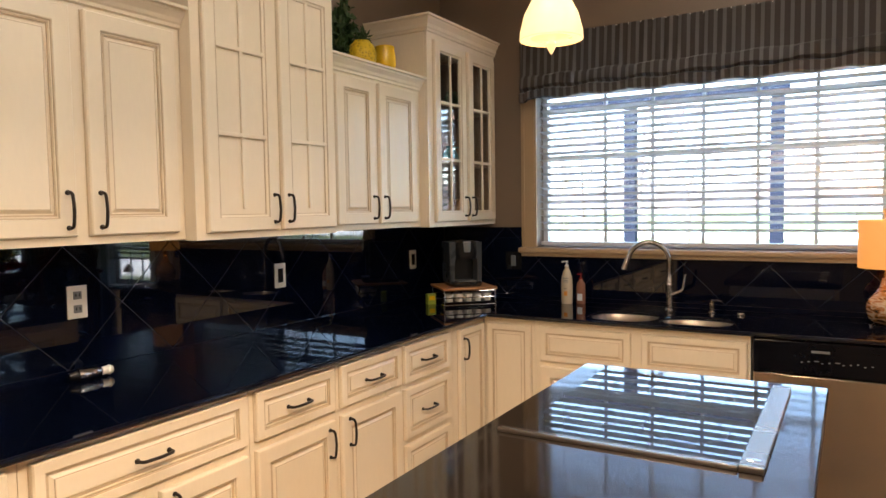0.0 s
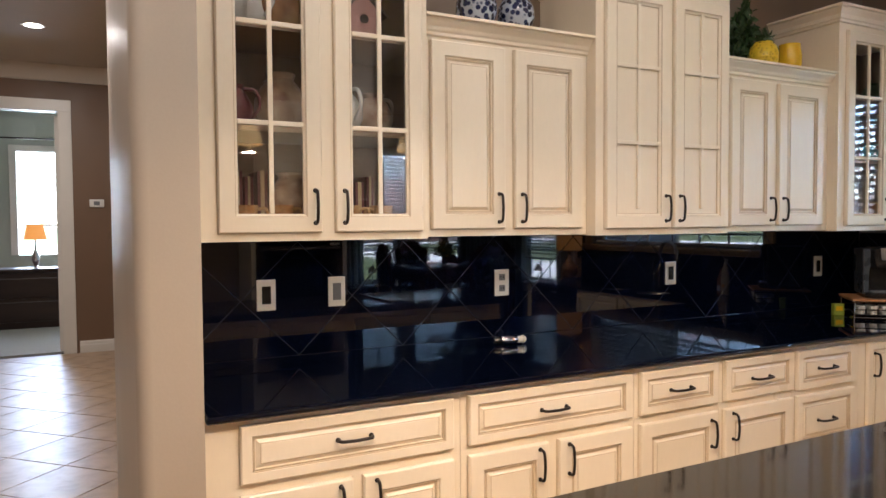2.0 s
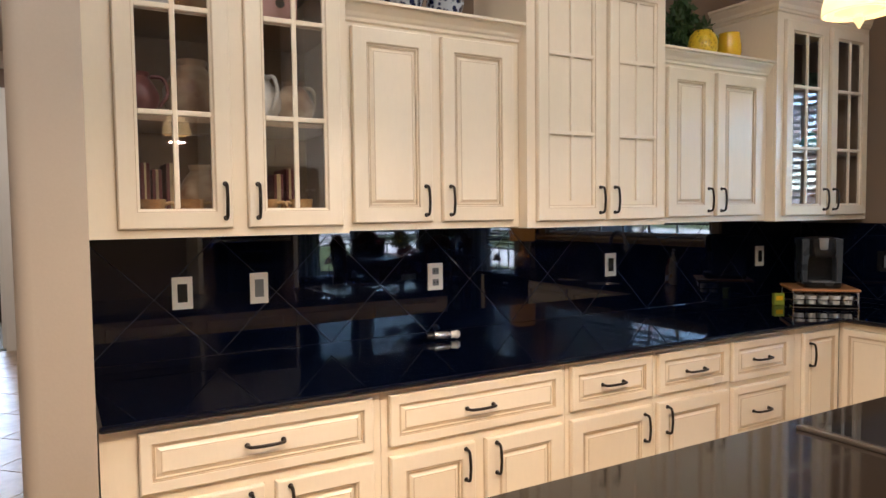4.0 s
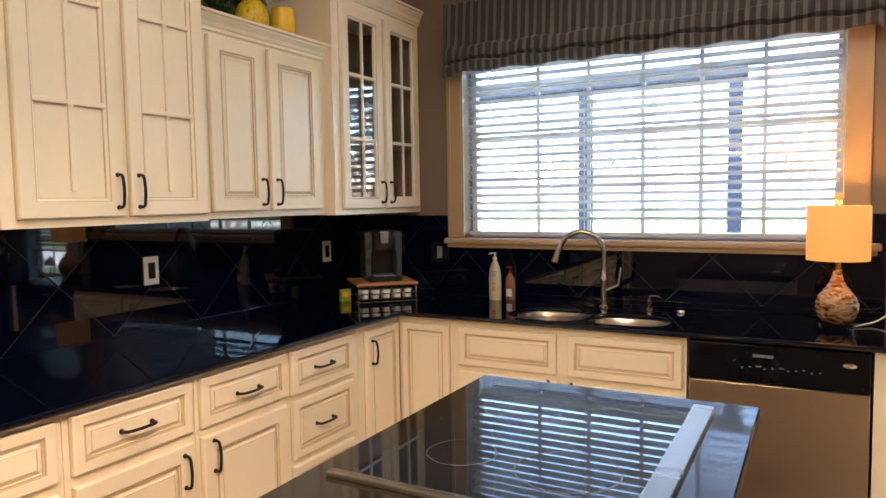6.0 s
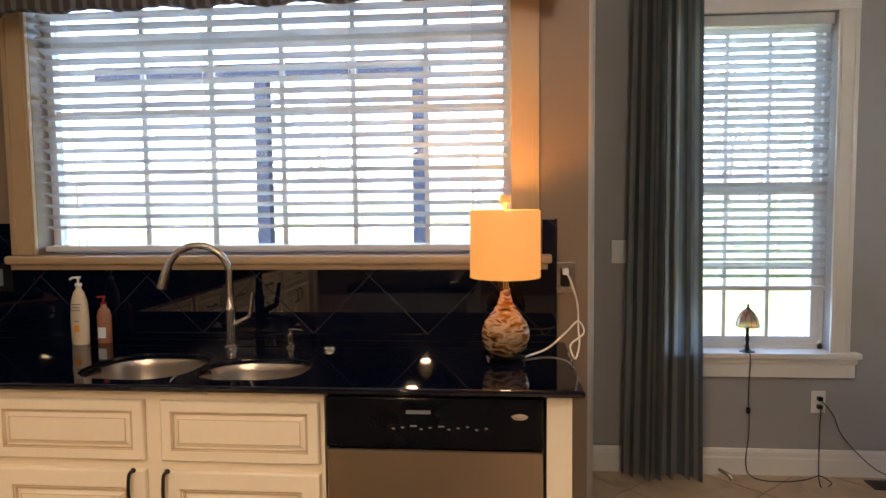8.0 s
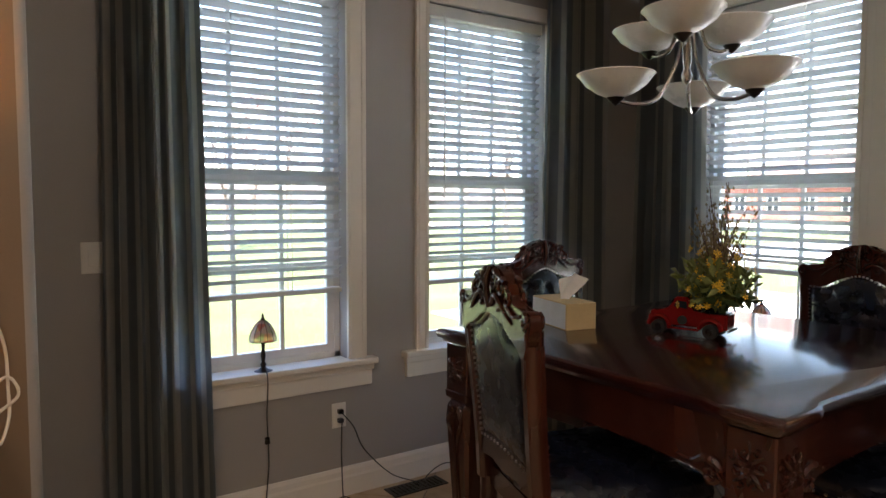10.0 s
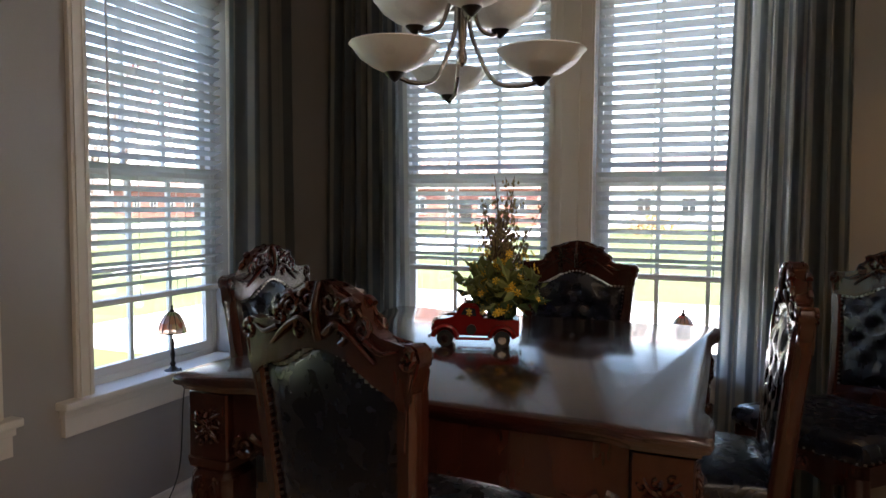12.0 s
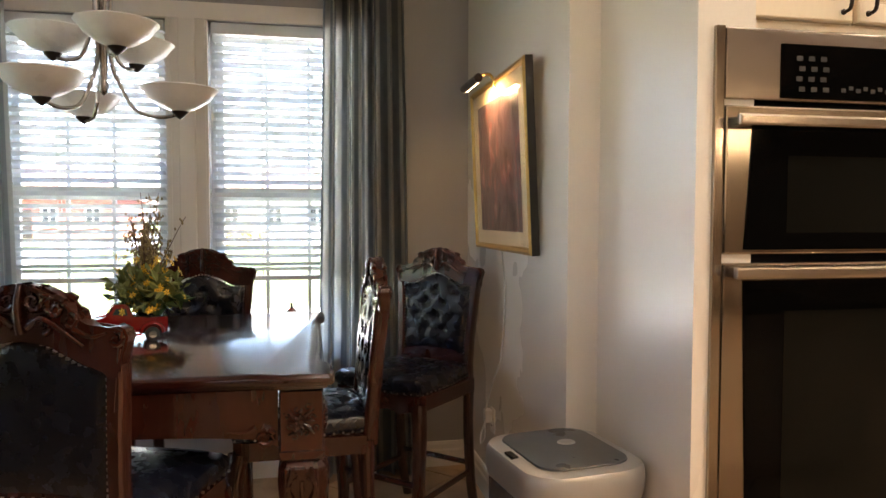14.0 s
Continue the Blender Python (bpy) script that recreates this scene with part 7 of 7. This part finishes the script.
def can_light(x, y, watts, col=(1, .84, .66)):
    e = thing("ceiling_light", pose(x, y, CZ), "assumed recessed ceiling light, added to light the rooms", "recessed light", "recessed ceiling lights")
    bm = B(); lathe(bm, [(.075, -.002), (.095, -.004), (.097, 0), (.075, 0)], 24); part("trim_ring", bm, WHITE, e, smooth=40)
    bm = B(); lathe(bm, [(.001, -.003), (.074, -.003), (.074, -.001)], 24); part("lens", bm, CANLENS, e)
    l = new("can_fill_lamp", bpy.data.lights.new("can_fill_lamp", "AREA"))
    l.data.shape, l.data.size, l.data.energy, l.data.color = "DISK", .14, watts, col
    l.matrix_world = pose(x, y, CZ - .012)
    return e


for x, y, w in CANS:
    can_light(x, y, w)
l = new("lamp_bulb", bpy.data.lights.new("lamp_bulb", "POINT"))
l.data.energy, l.data.color, l.data.shadow_soft_size = LAMP_W, (1, .40, .07), .03
l.location = (2.478, -.295, 1.335)
l = new("picture_bulb", bpy.data.lights.new("picture_bulb", "AREA"))
l.data.shape, l.data.size, l.data.size_y, l.data.energy, l.data.color = "RECTANGLE", .22, .02, PICT_W, (1, .62, .28)
l.matrix_world = look((5.045, SY + .14, 1.895), (5.045, SY, 1.66))

# ---- hall and bedroom ----
bm = B()
for a, b, c, d in ((4.29, 4.45, 0, 2.70), (5.30, 5.46, 0, 2.70)):
    box(bm, a + .03, b - (0 if a < 5 else .03), -.022, -.001, c, d, .004)
box(bm, 4.32, 5.43, -.024, -.001, 2.70, 2.83, .004)
o = structure("door_casing", bm, WHITE, "cream moulded door casing", "door casing"); o.matrix_basis = pose(-6.2, 0, 0, rz=90) @ Matrix.Diagonal((-1, 1, 1, 1))
bm = B(); box(bm, -6.34, -6.2, -4.455, -4.448, 0, 2.7); structure("door_jamb", bm, WHITE, "cream door jamb", "door jamb")
e = thing("door_1", pose(-6.34, -4.475, 0, rz=172), "open cream panelled bedroom door", "door", kind="structure")
bm = B(); box(bm, 0, .82, -.02, .02, .01, 2.67, .003); part("leaf", bm, WHITE, e)
for z in (.35, 1.35, 2.35):
    bm = B(); tube(bm, [(0, -.024, z - .05), (0, -.024, z + .05)], .008, 8); part("hinge", bm, BRASS, e, "brass hinge")
e = thing("thermostat", pose(-6.2, -4.085, 1.69, rz=90), "white rounded thermostat with a grey screen on the hall wall", "thermostat")
bm = B(); box(bm, -.075, .075, -.026, -.0005, -.045, .045, .012); part("housing", bm, WHITEP, e)
bm = B(); box(bm, -.030, .030, -.0275, -.0262, -.022, .022); part("screen", bm, GREYP, e)
e = thing("smoke_detector", pose(-2.9, -4.31, CZ), "white square ceiling detector", "smoke detector")
bm = B(); box(bm, -.08, .08, -.08, .08, -.04, -.0005, .01); part("housing", bm, WHITEP, e)
BM = pose(-9.6, 0, 0, rz=90) @ Matrix.Diagonal((-1, 1, 1, 1))
bm = B(); casing(bm, *BWY, *BWZ, .10)
o = structure("window_casing", bm, WHITE, "white bedroom window casing", "window casing"); o.matrix_basis = BM
e = thing("window_6", BM, "bright bedroom sash window", "window", kind="structure")
bm = B(); box(bm, BWY[0], BWY[1], .08, .11, 1.43, 1.47); part("meeting_rail", bm, SASH, e)
e = thing("curtain_rod", pose(-9.5, -4.80, 2.75, rz=90), "thin black bedroom curtain rod", "curtain rod")
bm = B(); tube(bm, [(-.75, 0, 0), (.75, 0, 0)], .012, 8); part("pole", bm, BRONZE, e)
for x in (-.7, .7):
    bm = B(); box(bm, x - .008, x + .008, 0.0, .099, -.01, .01); part("bracket", bm, BRONZE, e)
e = thing("dresser", pose(-8.85, -4.85, 0, rz=90), "low dark carved wooden dresser below the bedroom window", "dresser")
bm = B(); prism(bm, [(-.78, .0), (.68, .0), (.72, .3), (.66, .72), (.74, .80), (-.84, .80), (-.76, .72), (-.82, .3)], -.25, .20, .02); part("body", bm, WOODD, e)
bm = B(); box(bm, -.88, .78, -.29, .22, .80, .845, .01); part("top", bm, WOODD, e)
for k in range(2):
    bm = B(); box(bm, -.70, .62, -.262, -.250, .10 + k * .33, .38 + k * .33, .01); part("drawer", bm, WOODD, e)
e = thing("bedside_lamp", pose(-8.75, -4.86, .845), "small bedroom lamp with a tan shade and silver urn base", "table lamp")
bm = B(); lathe(bm, [(.05, 0), (.05, .01), (.02, .03), (.05, .10), (.055, .16), (.015, .26), (.01, .42)], 16); part("base", bm, CHROME, e, smooth=50)
bm = B(); lathe(bm, [(.15, .40), (.10, .62)], 20, cap=False); part("shade", bm, SHADE, e, "lit tan shade", smooth=50)
l = new("bedroom_daylight", bpy.data.lights.new("bedroom_daylight", "AREA"))
l.data.shape, l.data.size, l.data.size_y, l.data.energy, l.data.color = "RECTANGLE", .70, 1.55, 5, (.92, .96, 1)
l.matrix_world = look((-9.66, -4.78, 1.78), (0, -4.78, 1.70))

# ---- outside ----
bm = B()
vs = [bm.verts.new(p) for p in ((-900, -900, -0.25), (900, -900, -0.25), (900, 900, -0.25), (-900, 900, -0.25))]
bm.faces.new(vs)
structure("ground", bm, GRASS, "green lawn reaching to the horizon", "lawn")
bm = B(); box(bm, 8.2, 14.5, -30, 6.5, -0.245, -0.22); structure("driveway", bm, CONC, "pale concrete drive beyond the dining windows", "driveway")
bm = B(); box(bm, 14.5, 160, 8.2, 13.0, -0.246, -0.222); structure("driveway", bm, CONC, "pale concrete lane across the lawn", "driveway")
bm = B(); box(bm, -120, 160, 34, 41, -0.245, -0.215); structure("road", bm, CONC, "pale road across the lawn", "road")
bm = B(); box(bm, 46, 52, -120, 34, -0.243, -0.217); structure("road", bm, CONC, "pale street before the far houses", "road")
bm = B(); box(bm, -2.5, 2.66, .16, 4.6, -0.244, -0.12); structure("patio", bm, CONC, "pale concrete patio outside the kitchen", "patio")
e = thing("pergola", pose(0, 0, 0), "dark blue-grey timber pergola on two posts over the patio", "pergola")
for x in (0.09, 1.65):
    bm = B(); box(bm, x - .065, x + .065, 4.14, 4.27, -.12, 2.64); part("post", bm, POSTM, e)
bm = B(); box(bm, -1.6, 1.76, 4.12, 4.29, 2.64, 2.77); part("beam", bm, POSTM, e)


def house(x, y, w, d, h, rz, wall, label):
    e = thing("house", pose(x, y, -.25, rz=rz), label, "house", "far houses")
    bm = B(); box(bm, -w / 2, w / 2, -d / 2, d / 2, 0, h); part("wall", bm, wall, e)
    bm = B()
    a, o = h, .5
    q = [bm.verts.new(p) for p in ((-w / 2 - o, -d / 2 - o, a), (w / 2 + o, -d / 2 - o, a), (w / 2 + o, d / 2 + o, a), (-w / 2 - o, d / 2 + o, a), (-w / 4, 0, a + d * .30), (w / 4, 0, a + d * .30))]
    for f in ((0, 1, 5, 4), (1, 2, 5), (2, 3, 4, 5), (3, 0, 4), (3, 2, 1, 0)):
        bm.faces.new([q[i] for i in f])
    part("roof", bm, ROOF, e, "brown shingle hip roof")
    n = int(w / 3)
    for k in range(n):
        xx = -w / 2 + (k + .5) * w / n
        bm = B(); box(bm, xx - .5, xx + .5, -d / 2 - .06, -d / 2 - .02, .9, 2.3); wd = part("window", bm, DARKGL, e)
        bm = B()
        for a_, b_, c_, d_ in ((-.58, -.5, .82, 2.38), (.5, .58, .82, 2.38), (-.5, .5, 2.3, 2.38), (-.5, .5, .82, .9), (-.03, .03, .9, 2.3)):
            box(bm, xx + a_, xx + b_, -d / 2 - .09, -d / 2 - .03, c_, d_)
        part("frame", bm, SIDING, wd)
    bm = B(); box(bm, w * .18, w * .18 + 1.1, -d / 2 - .05, -d / 2 - .01, 0, 2.2); part("door", bm, BLACKW, e)


house(66, 25, 22, 11, 3.1, -90, BRICKF, "red brick house with a brown hip roof across the street")
house(64, 0, 20, 10, 3.0, -90, SIDING, "white house with a brown hip roof across the street")
house(68, 56, 22, 10, 3.1, -100, BRICKF, "red brick house beyond the lane")


def tree(x, y, h, seed, mat_leaf, dens, label, crown=.35):
    r = random.Random(seed)
    e = thing("tree", pose(x, y, -.25), label, "tree", "bare spring trees")
    bm, bb = B(), B()
    tube(bm, [(0, 0, 0), (.02 * h * r.uniform(-1, 1), .02 * h, h * .3), (0.03 * h * r.uniform(-1, 1), 0, h * .55)], .022 * h, 7, .012 * h)

    def limb(p, d, L, rad, lv):
        q = p + d * L
        mid = (p + q) / 2 + Vector((r.gauss(0, .05), r.gauss(0, .05), r.gauss(0, .03))) * L
        tube(bm, [p, mid, q], rad, 4 if lv else 5, rad * .5)
        if lv >= 3:
            for _ in range(dens):
                c = mid.lerp(q, r.random()) + Vector((r.gauss(0, 1), r.gauss(0, 1), r.gauss(0, 1))) * L * .25
                s = .035 * h * .25
                vs = [bb.verts.new(c + Vector((r.gauss(0, s), r.gauss(0, s), r.gauss(0, s)))) for _ in range(3)]
                bb.faces.new(vs)
            return
        for _ in range(3 if lv else 4):
            nd = (d + Vector((r.gauss(0, .55), r.gauss(0, .55), r.gauss(.12, .35)))).normalized()
            limb(p.lerp(q, r.uniform(.55, 1)), nd, L * r.uniform(.6, .8), rad * .5, lv + 1)
    for k in range(6):
        a = k * 1.05 + r.random()
        limb(Vector((0, 0, h * r.uniform(.25, .55))), Vector((math.cos(a) * .7, math.sin(a) * .7, r.uniform(.5, 1.1))).normalized(), h * .27, .008 * h, 0)
    part("trunk", bm, BARK, e, "grey branching trunk")
    part("crown", bb, mat_leaf, e, "thin haze of buds")["kind"] = "stuff"
    return e


t0 = tree(9.5, 20, 6.0, 3, BUD, 3, "bare ornamental tree with reddish buds on the lawn")
t1 = tree(17, 26, 7.0, 4, BUD, 5, "reddish budding tree beyond the lane")
r = random.Random(7)
for k, (x, y, s) in enumerate(((24, 32, 1.1), (30, 21, 1.0), (22, 46, 1.3), (33, 52, 1.2), (40, 14, .9), (36, 26, 1.2), (-8, 36, 1.2), (0, 58, 1.5), (10, 62, 1.4), (-20, 60, 1.5), (43, -6, .8), (44, 30, 1.2), (5, 27, .8), (-3, 23, .7), (26, 17, 1.1), (33, 20, 1.2), (20, 19, .9), (38, 22, 1.3), (29, 27, 1.3), (15, 33, 1.0))):
    copy_thing(t0 if k % 2 else t1, pose(x, y, -.25, rz=k * 77) @ Matrix.Diagonal((s, s, s * (1 + .06 * (k % 3)), 1)))
for k, (x, y) in enumerate(((43.5, -4), (43.5, -8), (43.5, -14), (44, -19), (43.6, 3))):
    e = thing("shrub", pose(x, y, -.25), "rounded straw-coloured shrub by the street", "shrub", "street shrubs")
    part("foliage", leaf_cloud(260, (0, 0, .6), (1.3, 1.6, .7), .35, seed=30 + k), mat("straw_foliage", (.40, .24, .10), .9) if k == 0 else bpy.data.materials["straw_foliage"], e)["kind"] = "stuff"
FAR = mat("hazy_far_woods", (.14, .12, .12), .95, var=.35, scale=.05)
bm = B(); r = random.Random(2); pr = None
for i in range(181):
    a = radians(-60 + i * 1.2)
    x, y = 190 * math.cos(a), 190 * math.sin(a)
    z = 7 + 2.2 * math.sin(i * .7) + r.uniform(-1, 1.2)
    cur = [bm.verts.new((x, y, -.3)), bm.verts.new((x, y, z)), bm.verts.new((x * 1.08, y * 1.08, z * .7))]
    if pr:
        bm.faces.new((pr[0], cur[0], cur[1], pr[1])); bm.faces.new((pr[1], cur[1], cur[2], pr[2]))
    pr = cur
tagged(structure("backdrop", bm, FAR, "hazy line of far woods", "far woods"), kind="structure")

# ---- tiles, laid one by one ----
def clip(poly, x0, x1, y0, y1):
    for ax, lim, sg in ((0, x0, 1), (0, x1, -1), (1, y0, 1), (1, y1, -1)):
        out = []
        for i in range(len(poly)):
            a, b = poly[i - 1], poly[i]
            da, db = sg * (a[ax] - lim), sg * (b[ax] - lim)
            if (da >= 0) != (db >= 0):
                t = da / (da - db)
                out.append((a[0] + (b[0] - a[0]) * t, a[1] + (b[1] - a[1]) * t))
            if db >= 0:
                out.append(b)
        poly = out
        if len(poly) < 3:
            return []
    return poly


def area(p):
    return abs(sum(p[i - 1][0] * p[i][1] - p[i][0] * p[i - 1][1] for i in range(len(p)))) / 2


def diamonds(x0, x1, y0, y1, ox, oy, h, gap):
    """Diamond tiles of half diagonal h, a vertex of the lattice at (ox, oy), clipped to a rectangle."""
    out = []
    for i in range(int((x0 - ox) / h) - 2, int((x1 - ox) / h) + 3):
        for j in range(int((y0 - oy) / h) - 2, int((y1 - oy) / h) + 3):
            if (i + j) % 2:
                cx, cy, g = ox + i * h, oy + j * h, h - gap
                p = clip([(cx - g, cy), (cx, cy - g), (cx + g, cy), (cx, cy + g)], x0, x1, y0, y1)
                if p and area(p) > 2e-4:
                    out.append((p, abs(area(p) - 2 * g * g) < 1e-6, (cx, cy)))
    return out


def tile_bm(p, t, bev):
    bm = B()
    cx, cy = sum(q[0] for q in p) / len(p), sum(q[1] for q in p) / len(p)
    k = 1 - bev / 0.15
    lo = [bm.verts.new((x, y, 0)) for x, y in p]
    mi = [bm.verts.new((x, y, t - bev * .6)) for x, y in p]
    hi = [bm.verts.new((cx + (x - cx) * k, cy + (y - cy) * k, t)) for x, y in p]
    n = len(p)
    for i in range(n):
        bm.faces.new((lo[i], lo[(i + 1) % n], mi[(i + 1) % n], mi[i])); bm.faces.new((mi[i], mi[(i + 1) % n], hi[(i + 1) % n], hi[i]))
    bm.faces.new(hi)
    return bm


H = 0.2155
bsW = tagged(new("backsplash"), "glossy black tile backsplash laid on the diagonal behind the long worktop", "backsplash", kind="structure"); bsW.matrix_basis = Matrix(((0, 0, 1, 0), (1, 0, 0, 0), (0, 1, 0, 0), (0, 0, 0, 1)))
bsN = tagged(new("backsplash"), "glossy black tile backsplash laid on the diagonal behind the sink", "backsplash", kind="structure"); bsN.matrix_basis = Matrix(((1, 0, 0, 0), (0, 0, -1, 0), (0, 1, 0, 0), (0, 0, 0, 1)))


def lay(parent, polys, material, t, bev, z=0.0, cap=300, near=None):
    full = None
    polys = sorted(polys, key=near) if near else polys
    rest = []
    for k, (p, whole, c) in enumerate(polys):
        if k >= cap:
            rest.append(p); continue
        if whole:
            if full is None:
                full = mesh_of(tile_bm([(x - c[0], y - c[1]) for x, y in p], t, bev), "tile", material)
            ob = new("tile", full)
            ob.matrix_basis = pose(c[0], c[1], z)
        else:
            ob = new("tile", mesh_of(tile_bm(p, t, bev), "tile", material))
            ob.matrix_basis = pose(0, 0, z)
        ob.parent = parent
    if rest:
        bm = B()
        for p in rest:
            vs = [bm.verts.new((x, y, t)) for x, y in p]
            lo = [bm.verts.new((x, y, 0)) for x, y in p]
            bm.faces.new(vs)
            for i in range(len(p)):
                bm.faces.new((lo[i], lo[(i + 1) % len(p)], vs[(i + 1) % len(p)], vs[i]))
        part("tiles_beyond", bm, material, parent)["kind"] = "stuff"


# grout beds, then tiles
for par, rects in ((bsW, ((-3.877, -.011, .942, 1.384),)), (bsN, ((.011, .574, .942, 1.362), (.574, 2.612, .942, 1.182), (2.612, 2.656, .942, 1.362)))):
    bm = B()
    for a, b, c, d in rects:
        box(bm, a, b, c, d, .0005, .0078)
    part("grout_bed", bm, GROUTD, par)
    bm = B(); box(bm, rects[0][0], rects[-1][1], .9155, .9405, .0005, .0095, .001); part("lower_strip", bm, TILEB, par, "narrow black granite upstand")
lay(bsW, diamonds(-3.877, -.011, .942, 1.384, -3.449, .942, H, .0022), TILEB, .0095, .0008)
pn_ = diamonds(.011, .574, .942, 1.362, .467, .942, H, .0022) + diamonds(.574, 2.612, .942, 1.182, .467, .942, H, .0022) + diamonds(2.612, 2.656, .942, 1.362, .467, .942, H, .0022)
lay(bsN, pn_, TILEB, .0095, .0008)
bm = B(); box(bm, 2.656, 2.664, -.012, -.0005, .916, 1.366, .002); structure("backsplash_edge", bm, TILEB, "black edge strip of the backsplash", "trim")

HF = 0.3232
fl = diamonds(-6.2, EX, -7.6, NY, 3.075, .855, HF, .0055)
lay(floor, fl, FLOORT, .012, .0015, z=-.012, cap=300, near=lambda q: min((q[2][0] - 3.8) ** 2 + (q[2][1] - .4) ** 2, ((q[2][0] + 2.5) ** 2) * .6 + (q[2][1] + 4.5) ** 2 * 2))
